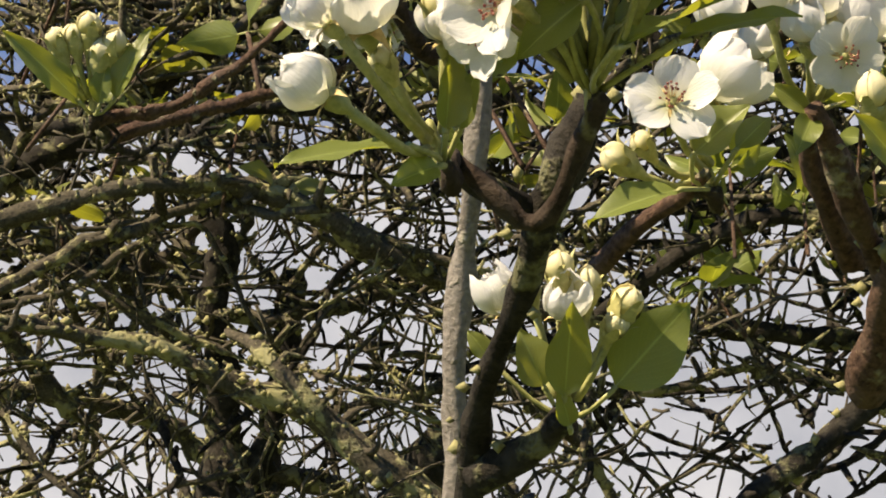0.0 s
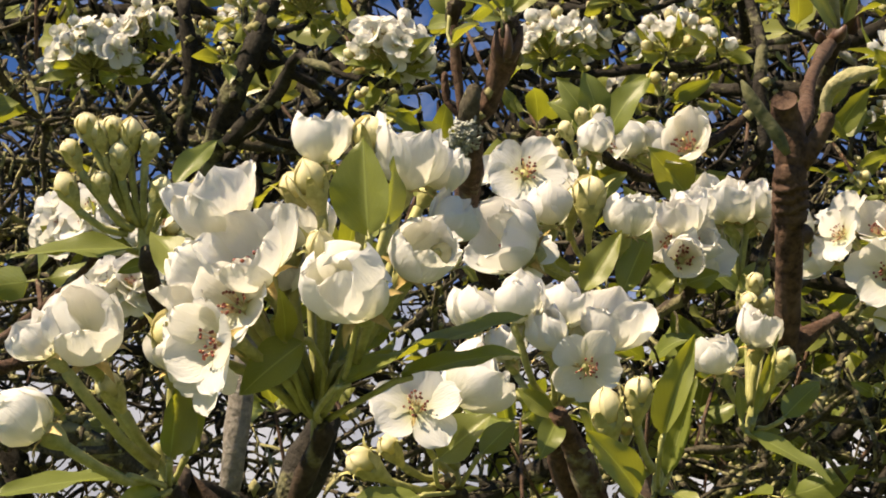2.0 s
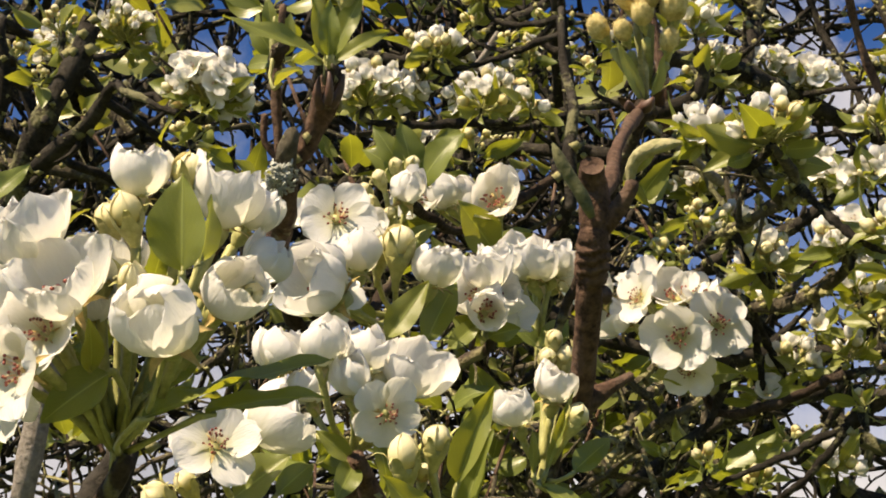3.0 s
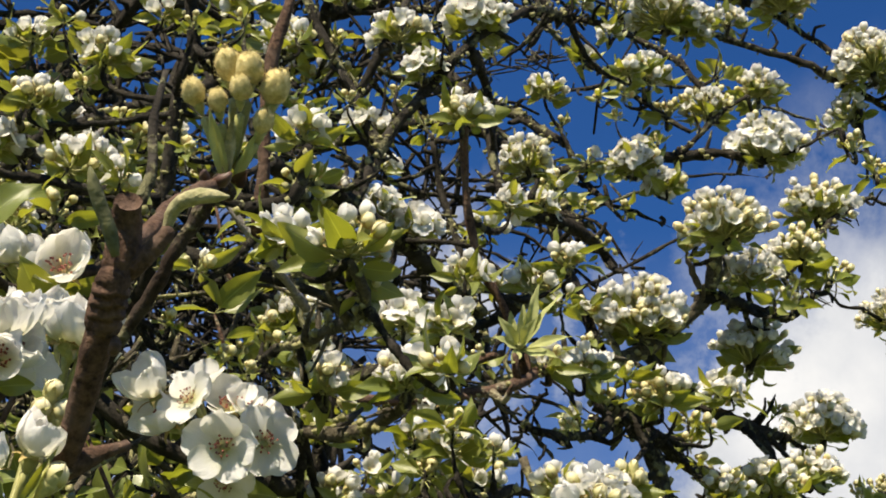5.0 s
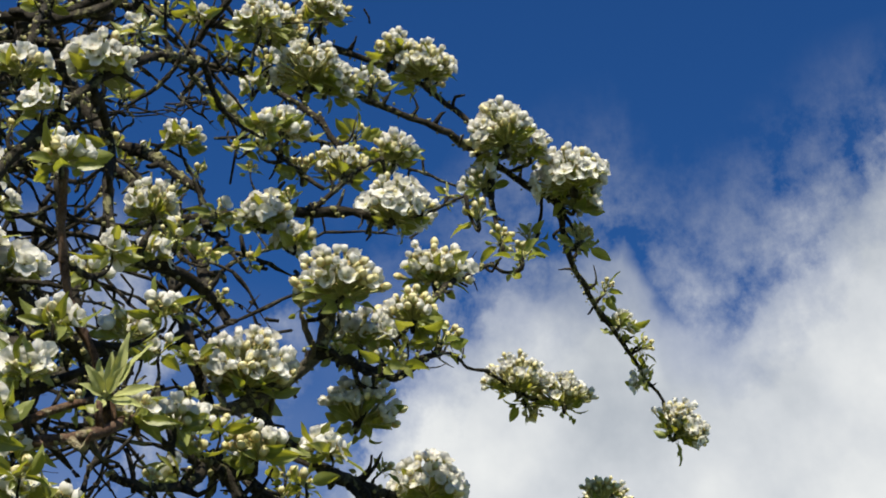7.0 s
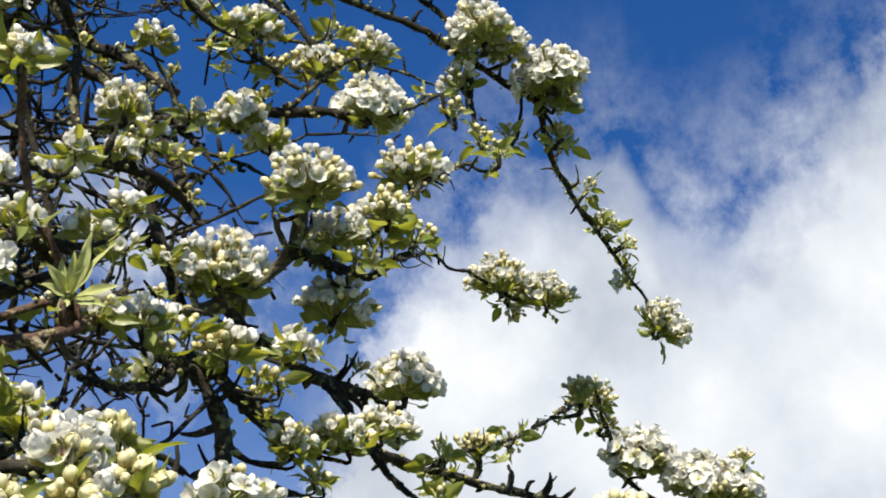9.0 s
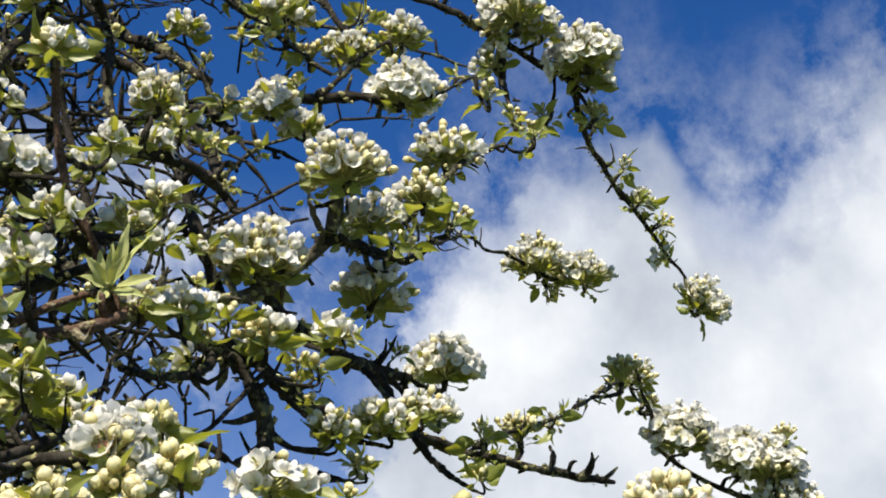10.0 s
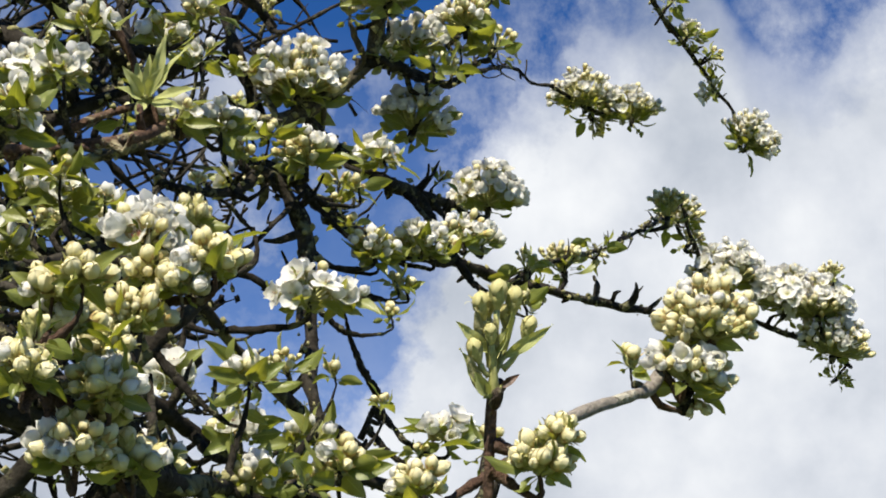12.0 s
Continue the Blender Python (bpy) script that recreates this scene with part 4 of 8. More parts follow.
# boughs of the crown, behind the first blossoms
bough("bough", "mossy pear bough with yellow-green lichen", MOSSY,
      (-0.2875, 1.0331, 1.9285, 0.007), (-0.2223, 1.0289, 1.9395, 0.0067), (-0.1744, 1.0254, 1.9492, 0.0064),
      (-0.1073, 1.0515, 1.9637, 0.006), (-0.0538, 1.075, 1.9522, 0.0083), (-0.0106, 1.1016, 1.9305, 0.0098),
      (0.0511, 1.1363, 1.9161, 0.0084), (0.1306, 1.1917, 1.9011, 0.007), (0.2122, 1.2433, 1.8991, 0.0062),
      spurs=0.06, sprigs=0.0, wobble=0.005, seed=101)
bough("bough", "mossy pear bough with yellow-green lichen", MOSSY,
      (-0.2509, 0.9539, 1.8418, 0.0055), (-0.1928, 1.0039, 1.8461, 0.0058), (-0.1378, 1.0265, 1.8376, 0.0065),
      (-0.0919, 1.0526, 1.8178, 0.0079), (-0.0434, 1.0663, 1.8045, 0.0092), (0.006, 1.0766, 1.7672, 0.0098),
      (0.044, 1.087, 1.73, 0.0101),
      spurs=0.05, sprigs=0.0, wobble=0.005, seed=102)
bough("bough", "mossy pear bough with yellow-green lichen", MOSSY,
      (-0.0979, 1.0029, 1.845, 0.0038), (-0.0705, 0.9872, 1.8263, 0.0051), (-0.0449, 0.9841, 1.8001, 0.0065),
      (-0.0239, 0.9909, 1.7761, 0.0071), (0.0042, 0.9986, 1.7487, 0.0074),
      spurs=0.07, sprigs=0.0, wobble=0.005, seed=103)
bough("bough", "gnarled dark pear bough crusted with grey lichen", BARK,
      (-0.0862, 1.1198, 2.1555, 0.007), (-0.1084, 1.1311, 2.118, 0.0077), (-0.1567, 1.1391, 2.0934, 0.0088),
      (-0.192, 1.1493, 2.0602, 0.0105), (-0.2448, 1.1586, 2.0314, 0.0105), (-0.315, 1.168, 2.0028, 0.0109),
      spurs=0.06, sprigs=0.0, wobble=0.005, seed=104)
bough("bough", "gnarled dark pear bough crusted with grey lichen", BARK,
      (-0.2459, 1.0605, 2.0102, 0.0055), (-0.1897, 1.0588, 2.0134, 0.0061), (-0.1375, 1.0571, 2.0167, 0.0058),
      (-0.0813, 1.0548, 2.0218, 0.0045), (-0.015, 1.102, 2.0356, 0.004),
      spurs=0.06, sprigs=0.0, wobble=0.005, seed=105)
bough("bough", "gnarled dark pear bough crusted with grey lichen", BARK,
      (0.4518, 1.2935, 1.8943, 0.0102), (0.376, 1.2917, 1.9043, 0.0095), (0.3144, 1.291, 1.9095, 0.0091),
      (0.2528, 1.2896, 1.917, 0.0076), (0.1771, 1.2857, 1.9338, 0.0057),
      spurs=0.06, sprigs=0.0, wobble=0.005, seed=106)
bough("bough", "gnarled dark pear bough crusted with grey lichen", BARK,
      (0.3875, 1.0726, 1.9395, 0.0064), (0.3113, 1.0732, 1.9411, 0.0064), (0.2712, 1.0727, 1.9447, 0.0067),
      (0.2309, 1.0788, 1.9259, 0.0071), (0.1906, 1.086, 1.9033, 0.0061), (0.1542, 1.0943, 1.8767, 0.0048),
      spurs=0.06, sprigs=0.0, wobble=0.005, seed=107)
bough("bough", "gnarled dark pear bough crusted with grey lichen", BARK,
      (0.3217, 0.9066, 1.7982, 0.0068), (0.2854, 0.9144, 1.7735, 0.0071), (0.249, 0.9227, 1.7471, 0.0066),
      (0.2193, 0.929, 1.727, 0.006), (0.1928, 0.9368, 1.7021, 0.006),
      spurs=0.08, sprigs=0.0, wobble=0.005, seed=108)
bough("bough", "gnarled dark pear bough crusted with grey lichen", BARK,
      (-0.1733, 1.356, 2.0655, 0.0114), (-0.1507, 1.3717, 2.0114, 0.0123), (-0.164, 1.3891, 1.9527, 0.0131),
      (-0.1518, 1.4092, 1.884, 0.0163), (-0.1552, 1.4382, 1.7861, 0.0204),
      spurs=0.1, sprigs=0.0, wobble=0.005, seed=109)
bough("bough", "gnarled dark pear bough crusted with grey lichen", BARK,
      (-0.112, 1.666, 2.0721, 0.0124), (-0.1188, 1.6871, 2.0008, 0.0149), (-0.1382, 1.7154, 1.9058, 0.0149),
      (-0.1637, 1.7402, 1.8228, 0.0174),
      spurs=0.1, sprigs=0.0, wobble=0.005, seed=110)
bough("bough", "gnarled dark pear bough crusted with grey lichen", BARK,
      (-0.0423, 0.8335, 2.1593, 0.0028), (-0.021, 0.8479, 2.1206, 0.003), (-0.005, 0.8601, 2.0884, 0.003),
      (0.0136, 0.9004, 2.0662, 0.0037), (0.0463, 0.9327, 2.034, 0.0044),
      spurs=0.08, sprigs=0.12, wobble=0.005, seed=111)
bough("bough", "gnarled dark pear bough crusted with grey lichen", BARK,
      (0.0564, 0.7374, 2.1046, 0.0062), (0.0446, 0.7507, 2.0764, 0.0064), (0.0297, 0.7668, 2.0425, 0.0067),
      (0.022, 0.8002, 2.0174, 0.0071), (0.0335, 0.8496, 1.976, 0.0074), (0.0612, 0.9153, 1.9435, 0.0078),
      spurs=0.07, sprigs=0.12, wobble=0.005, seed=112)
bough("bough", "gnarled dark pear bough crusted with grey lichen", BARK,
      (0.0737, 0.7033, 2.0522, 0.0023), (0.0598, 0.7314, 2.0411, 0.0041), (0.0361, 0.7609, 2.0291, 0.0044),
      spurs=0.06, sprigs=0.12, wobble=0.005, seed=113)
bough("bough", "gnarled dark pear bough crusted with grey lichen", BARK,
      (0.0001, 0.8709, 2.1893, 0.0053), (0.0044, 0.8877, 2.149, 0.005), (0.0013, 0.901, 2.1189, 0.0047),
      (-0.0015, 0.9228, 2.0687, 0.0047),
      spurs=0.06, sprigs=0.12, wobble=0.005, seed=114)
knotted = bough("twig", "short knotted pear twig with grey lichen tufts", TWIG,
      (0.1151, 0.4605, 1.8391, 0.0036), (0.1146, 0.4358, 1.8451, 0.0037), (0.1128, 0.419, 1.8462, 0.0039),
      (0.1114, 0.4119, 1.85, 0.004), (0.1122, 0.4097, 1.8546, 0.0037), (0.1161, 0.4077, 1.8578, 0.0029),
      (0.1178, 0.4026, 1.8613, 0.0028), (0.1196, 0.3979, 1.8663, 0.0032), (0.1206, 0.3907, 1.8697, 0.0041),
      (0.1211, 0.3891, 1.8731, 0.0033),
      spurs=0, sprigs=0.0, wobble=0.0006, seed=115, sides=13, step=0.003)
fork(knotted, "cut_stub", "weathered broken stub", MOSSY, (0.1111, 0.4073, 1.8504, 0.0037), (0.1102, 0.4022, 1.8522, 0.0035), (0.1103, 0.3989, 1.8545, 0.0028), (0.1109, 0.3975, 1.8575, 0.0021), (0.1112, 0.3969, 1.8587, 0.0013))
fork(knotted, "side_shoot", "slender reddish shoot", TWIG, (0.1095, 0.4097, 1.8554, 0.0015), (0.1076, 0.4058, 1.8646, 0.0013), (0.1061, 0.4019, 1.8738, 0.0013), (0.1055, 0.3961, 1.8869, 0.0012), (0.1058, 0.3912, 1.8976, 0.001))
fork(knotted, "dead_stub", "short dead stub", TWIG, (0.1106, 0.4147, 1.8563, 0.0012), (0.1053, 0.4129, 1.8618, 0.0013), (0.1044, 0.4109, 1.8665, 0.0012), (0.1041, 0.4094, 1.8699, 0.0008))
fork(knotted, "bud_scale", "dark red bud scale", SCALE, (0.1182, 0.3916, 1.8635, 0.0013), (0.1161, 0.3885, 1.8662, 0.0014), (0.1163, 0.3864, 1.8708, 0.0005))
fork(knotted, "bud_scale", "dark red bud scale", SCALE, (0.1207, 0.3901, 1.8637, 0.0016), (0.1228, 0.3871, 1.8671, 0.0015), (0.1233, 0.3849, 1.8718, 0.0005))
fork(knotted, "bud_scale", "dark red bud scale", SCALE, (0.1188, 0.3857, 1.8618, 0.0013), (0.1188, 0.3823, 1.8644, 0.0014), (0.1182, 0.3803, 1.869, 0.0005))
lichen_tuft(knotted, (0.1074, 0.4065, 1.8436), 0.0018, 130, 0)
lichen_tuft(knotted, (0.1093, 0.403, 1.8459), 0.0016, 130, 1)
lichen_tuft(knotted, (0.1063, 0.4092, 1.8427), 0.0014, 130, 2)
bough("bough", "gnarled dark pear bough crusted with grey lichen", BARK,
      (0.2917, 0.6434, 2.0892, 0.0033), (0.2994, 0.6557, 2.06, 0.0035), (0.3044, 0.671, 2.0255, 0.0035),
      (0.3078, 0.7085, 1.9919, 0.0036), (0.3085, 0.7596, 1.9546, 0.0042),
      spurs=0.06, sprigs=0.12, wobble=0.005, seed=116)
bough("bough", "gnarled dark pear bough crusted with grey lichen", BARK,
      (0.2996, 0.812, 2.204, 0.0029), (0.2802, 0.831, 2.1713, 0.0032), (0.2604, 0.847, 2.1452, 0.0035),
      (0.2302, 0.8679, 2.1126, 0.0038), (0.2012, 0.8979, 2.0602, 0.0041),
      spurs=0.06, sprigs=0.12, wobble=0.005, seed=117)

# twigs close by
bough("twig", "smooth grey upright twig", GREYBARK,
      (0.05, 0.4499, 1.804, 0.0034), (0.0468, 0.4533, 1.7928, 0.0037), (0.0446, 0.4614, 1.7654, 0.0039),
      (0.0416, 0.4796, 1.7392, 0.0041), (0.0388, 0.4874, 1.7129, 0.0038), (0.0388, 0.4942, 1.6899, 0.0039),
      (0.0396, 0.5029, 1.6603, 0.0041),
      spurs=0, sprigs=0.0, wobble=0.001, seed=118, sides=11, step=0.006)
bough("twig", "thin dark twig in the shade", BARK,
      (-0.0873, 0.543, 1.8132, 0.0015), (-0.0900, 0.62, 1.8300, 0.0016), (-0.1000, 0.80, 1.9000, 0.002), (-0.1100, 1.05, 2.0150, 0.0028),
      spurs=0.04, sprigs=0.0, wobble=0.003, seed=119)
bough("twig", "dark forked blossom twig", BARK,
      (0.0669, 0.3479, 1.7427, 0.0044), (0.0631, 0.3508, 1.7331, 0.0054), (0.0597, 0.3584, 1.7251, 0.0049),
      (0.0561, 0.3657, 1.718, 0.0038), (0.0524, 0.3847, 1.707, 0.0031), (0.0476, 0.4032, 1.6974, 0.0029),
      (0.0436, 0.422, 1.6867, 0.0038), (0.0413, 0.4487, 1.667, 0.0051), (0.0402, 0.4632, 1.6532, 0.0055),
      spurs=0, sprigs=0.0, wobble=0.0012, seed=120, sides=11, step=0.005)
bough("twig", "dark blossom spur on a forked twig", BARK,
      (0.0574, 0.3655, 1.7186, 0.0036), (0.0488, 0.3593, 1.7225, 0.0034), (0.0406, 0.3438, 1.7222, 0.0029),
      (0.0355, 0.3287, 1.7207, 0.0023),
      spurs=0, sprigs=0.0, wobble=0.001, seed=121, sides=11, step=0.004)
bough("twig", "dark blossom spur on a forked twig", BARK,
      (0.0423, 0.4374, 1.67, 0.0045), (0.0513, 0.4309, 1.6741, 0.0043), (0.0613, 0.4241, 1.6788, 0.0036),
      (0.0648, 0.4125, 1.6826, 0.0028),
      spurs=0, sprigs=0.0, wobble=0.001, seed=122, sides=11, step=0.004)
bough("twig", "brown ringed twig among blossoms", TWIG,
      (0.1512, 0.4071, 1.7486, 0.0027), (0.1592, 0.4188, 1.7442, 0.0046), (0.1612, 0.4331, 1.7337, 0.0063),
      (0.1626, 0.4581, 1.7232, 0.0057), (0.1663, 0.4969, 1.7032, 0.0067),
      spurs=0, sprigs=0.0, wobble=0.001, seed=123, sides=11, step=0.005)
bough("twig", "brown ringed twig among blossoms", TWIG,
      (0.1318, 0.4037, 1.7617, 0.003), (0.1401, 0.4173, 1.7518, 0.0035), (0.1487, 0.4317, 1.7399, 0.0039),
      (0.1635, 0.4563, 1.7278, 0.0044),
      spurs=0, sprigs=0.0, wobble=0.001, seed=124, sides=11, step=0.005)
bough("twig", "brown spur twig with scars", TWIG,
      (0.1009, 0.3968, 1.7407, 0.0016), (0.0964, 0.4094, 1.7381, 0.0022), (0.087, 0.4225, 1.7353, 0.0028),
      (0.0764, 0.4483, 1.7287, 0.0037),
      spurs=0, sprigs=0.0, wobble=0.001, seed=125)
bough("twig", "brown spur twig with scars", TWIG,
      (0.1328, 0.4163, 1.764, 0.0019), (0.1366, 0.43, 1.7567, 0.0029), (0.1437, 0.4435, 1.7489, 0.0036),
      (0.1568, 0.4686, 1.7381, 0.0043),
      spurs=0, sprigs=0.0, wobble=0.001, seed=126)
shoot = ringed_shoot("cut_shoot", "stout brown shoot, cut and ringed with scars, forked above", TWIG, 1.7994, 1.8075,
      (0.194, 0.3936, 1.7772, 0.0035), (0.1909, 0.3787, 1.7863, 0.0035), (0.1873, 0.3635, 1.7963, 0.0037), (0.1866, 0.3594, 1.8006, 0.0039), (0.1855, 0.3557, 1.8016, 0.0043), (0.1835, 0.348, 1.8068, 0.0042), (0.1836, 0.3469, 1.8092, 0.0039), (0.1833, 0.345, 1.8135, 0.0044), (0.1824, 0.3426, 1.8188, 0.0039), (0.1808, 0.3396, 1.8211, 0.0036), (0.1795, 0.3359, 1.8223, 0.0033))
fork(shoot, "side_branch", "brown side branch with a scaly tip", TWIG, (0.1868, 0.3503, 1.8197, 0.0019), (0.1956, 0.3626, 1.8337, 0.0020), (0.2063, 0.3825, 1.8554, 0.0021), (0.2228, 0.4096, 1.8811, 0.0023), (0.2397, 0.4376, 1.9049, 0.0025), (0.2444, 0.4433, 1.9125, 0.0016))
fork(shoot, "side_branch", "short brown side branch", TWIG, (0.1854, 0.3468, 1.8087, 0.0023), (0.1883, 0.3419, 1.8131, 0.0028), (0.1904, 0.3376, 1.8167, 0.0025), (0.1909, 0.3364, 1.8191, 0.0022))
fork(shoot, "rolled_leaf", "curled downy young leaf", DOWN, (0.191, 0.3378, 1.8185, 0.0012), (0.1904, 0.335, 1.8222, 0.0019), (0.1914, 0.3316, 1.8244, 0.0022), (0.1937, 0.3266, 1.8244, 0.0022), (0.1968, 0.324, 1.8242, 0.0017), (0.199, 0.3214, 1.8239, 0.0003))
fork(shoot, "bract", "olive downy bract", OLIVE, (0.1804, 0.3401, 1.8092, 0.0010), (0.1773, 0.3382, 1.8140, 0.0020), (0.1734, 0.3364, 1.8187, 0.0023), (0.1702, 0.3347, 1.8229, 0.0017), (0.1682, 0.3332, 1.8260, 0.0003))
fork(shoot, "knot", "rounded bark knot", TWIG, (0.1899, 0.3583, 1.7945, 0.0012), (0.1891, 0.355, 1.7946, 0.0015), (0.1894, 0.357, 1.7974, 0.0009))
fork(shoot, "bud_scale", "dark red bud scale", SCALE, (0.2382, 0.4354, 1.9041, 0.0010), (0.2398, 0.4319, 1.9038, 0.0024), (0.2406, 0.4292, 1.9043, 0.0016), (0.2414, 0.4283, 1.9060, 0.0006))
fork(shoot, "bud_scale", "dark red bud scale", SCALE, (0.2373, 0.4359, 1.9033, 0.0010), (0.2342, 0.4329, 1.9039, 0.0019), (0.2331, 0.4305, 1.9046, 0.0006))
bough("twig", "dry twig with a broken end", TWIG,
      (0.1918, 0.3947, 1.7758, 0.0035), (0.2007, 0.3905, 1.7813, 0.0028), (0.2081, 0.3873, 1.7852, 0.0017),
      spurs=0.03, sprigs=0.0, wobble=0.001, seed=127)

# arching boughs against the sky
bough("bough", "slender dark pear bough arching against the sky", BARK,
      (0.7016, 1.0907, 2.7202, 0.0041), (0.7816, 1.0308, 2.7033, 0.0041), (0.8385, 0.9892, 2.6902, 0.0039),
      (0.9085, 0.9357, 2.6767, 0.0037), (0.9583, 0.9034, 2.6607, 0.0037), (0.9915, 0.8714, 2.6252, 0.0034),
      (1.0206, 0.8527, 2.5974, 0.0032), (1.0482, 0.8527, 2.5688, 0.0028),
      spurs=0.08, sprigs=0.15, wobble=0.005, seed=128)
bough("bough", "slender dark pear bough arching against the sky", BARK,
      (0.6412, 1.0777, 2.6155, 0.0042), (0.7221, 1.012, 2.6042, 0.0038), (0.781, 0.9628, 2.5974, 0.0036),
      (0.8447, 0.9366, 2.5965, 0.0033), (0.898, 0.9022, 2.5974, 0.0031), (0.9476, 0.8815, 2.5868, 0.0033),
      (0.9947, 0.8621, 2.5775, 0.0036), (1.0466, 0.8551, 2.5678, 0.004), (1.105, 0.8531, 2.5638, 0.0043),
      (1.153, 0.8585, 2.5625, 0.0042), (1.2066, 0.8968, 2.5553, 0.0034), (1.2869, 0.9353, 2.5565, 0.0031),
      (1.3497, 0.9593, 2.5556, 0.003), (1.4173, 0.9714, 2.5264, 0.0026), (1.4769, 0.976, 2.4957, 0.0019),
      spurs=0.07, sprigs=0.15, wobble=0.005, seed=129)
bough("bough", "slender dark pear bough arching against the sky", BARK,
      (0.781, 0.9628, 2.5974, 0.0034), (0.8045, 0.9293, 2.5738, 0.0034), (0.8352, 0.8887, 2.5322, 0.0033),
      (0.8441, 0.8655, 2.4941, 0.0029), (0.8545, 0.8531, 2.4606, 0.0025),
      spurs=0.06, sprigs=0.15, wobble=0.005, seed=130)
bough("bough", "slender dark pear bough arching against the sky", BARK,
      (0.7413, 0.951, 2.5608, 0.0026), (0.7624, 0.9316, 2.524, 0.0026), (0.7893, 0.9131, 2.4983, 0.0025),
      (0.806, 0.891, 2.4691, 0.0025), (0.8354, 0.8649, 2.4311, 0.0021),
      spurs=0.05, sprigs=0.15, wobble=0.005, seed=131)
bough("bough", "slender dark pear bough arching against the sky", BARK,
      (0.6811, 0.9484, 2.3536, 0.004), (0.7284, 0.9195, 2.3728, 0.0044), (0.784, 0.8982, 2.393, 0.0048),
      (0.8216, 0.8825, 2.4077, 0.0052), (0.8639, 0.8548, 2.4126, 0.0049), (0.8959, 0.83, 2.4068, 0.0035),
      (0.9055, 0.8039, 2.4074, 0.0017), (0.9167, 0.769, 2.4163, 0.0012),
      spurs=0.05, sprigs=0.15, wobble=0.005, seed=132)
bough("bough", "slender dark pear bough arching against the sky", BARK,
      (0.8289, 0.8756, 2.4077, 0.0035), (0.8424, 0.8614, 2.4277, 0.0032), (0.8585, 0.8421, 2.4504, 0.0025),
      (0.8749, 0.83, 2.4649, 0.0018),
      spurs=0.05, sprigs=0.15, wobble=0.005, seed=133)
bough("bough", "slender dark pear bough arching against the sky", BARK,
      (0.959, 0.7742, 2.3666, 0.0017), (0.9113, 0.757, 2.3262, 0.0022), (0.8531, 0.7273, 2.274, 0.0023),
      (0.8235, 0.7231, 2.2367, 0.0024), (0.798, 0.7276, 2.2038, 0.0023),
      spurs=0.11, sprigs=0.0, wobble=0.003, seed=134)
bough("bough", "mossy pear bough with yellow-green lichen", MOSSY,
      (0.5486, 0.8133, 2.059, 0.0034), (0.5904, 0.7902, 2.0776, 0.0038), (0.6259, 0.7737, 2.0953, 0.0045),
      (0.6662, 0.7693, 2.1128, 0.0052), (0.6953, 0.7603, 2.1289, 0.0056), (0.7288, 0.7475, 2.1627, 0.0061),
      (0.7359, 0.7352, 2.1872, 0.0058), (0.7292, 0.7246, 2.2058, 0.0045), (0.7255, 0.7159, 2.2193, 0.0032),
      spurs=0.04, sprigs=0.08, wobble=0.005, seed=135)
bough("bough", "gnarled dark pear bough crusted with grey lichen", BARK,
      (0.7261, 0.7446, 2.1687, 0.0048), (0.7461, 0.7378, 2.1737, 0.0045), (0.7661, 0.7356, 2.1734, 0.0042),
      (0.802, 0.7319, 2.1766, 0.004), (0.8173, 0.7205, 2.1916, 0.0023),
      spurs=0.04, sprigs=0.08, wobble=0.005, seed=136)
bough("bough", "slender dark pear bough arching against the sky", BARK,
      (0.6541, 0.8093, 2.172, 0.0017), (0.6829, 0.7963, 2.1928, 0.0017), (0.7061, 0.7745, 2.2109, 0.0016),
      (0.7297, 0.7522, 2.2293, 0.0012), (0.7414, 0.7343, 2.237, 0.0009),
      spurs=0.11, sprigs=0.0, wobble=0.003, seed=137)
bough("bough", "slender dark pear bough arching against the sky", BARK,
      (1.2116, 1.0181, 2.4522, 0.002), (1.1818, 1.0197, 2.4451, 0.0019), (1.1124, 0.9774, 2.4185, 0.0018),
      (0.9759, 0.87, 2.3157, 0.0018), (0.8409, 0.76, 2.2141, 0.0018),
      spurs=0.11, sprigs=0.0, wobble=0.003, seed=138)
bough("bough", "slender dark pear bough arching against the sky", BARK,
      (1.2093, 1.0202, 2.4522, 0.0022), (1.2632, 1.0322, 2.4557, 0.0027), (1.2991, 1.0226, 2.4472, 0.0027),
      (1.3305, 1.0077, 2.4492, 0.0018),
      spurs=0.11, sprigs=0.0, wobble=0.003, seed=139)
bough("bough", "gnarled dark pear bough crusted with grey lichen", BARK,
      (0.6458, 0.8169, 2.2632, 0.004), (0.6546, 0.802, 2.216, 0.0042), (0.6643, 0.7967, 2.1753, 0.0045),
      (0.6718, 0.7895, 2.1391, 0.0047), (0.6758, 0.7789, 2.1103, 0.0046),
      spurs=0.05, sprigs=0.08, wobble=0.005, seed=140)
bough("bough", "gnarled dark pear bough crusted with grey lichen", BARK,
      (0.6965, 0.7615, 2.1263, 0.0047), (0.7362, 0.7793, 2.1198, 0.0048), (0.7703, 0.7847, 2.1147, 0.0049),
      (0.827, 0.7953, 2.1169, 0.0047), (0.8742, 0.8081, 2.1264, 0.0035),
      spurs=0.04, sprigs=0.08, wobble=0.005, seed=141)
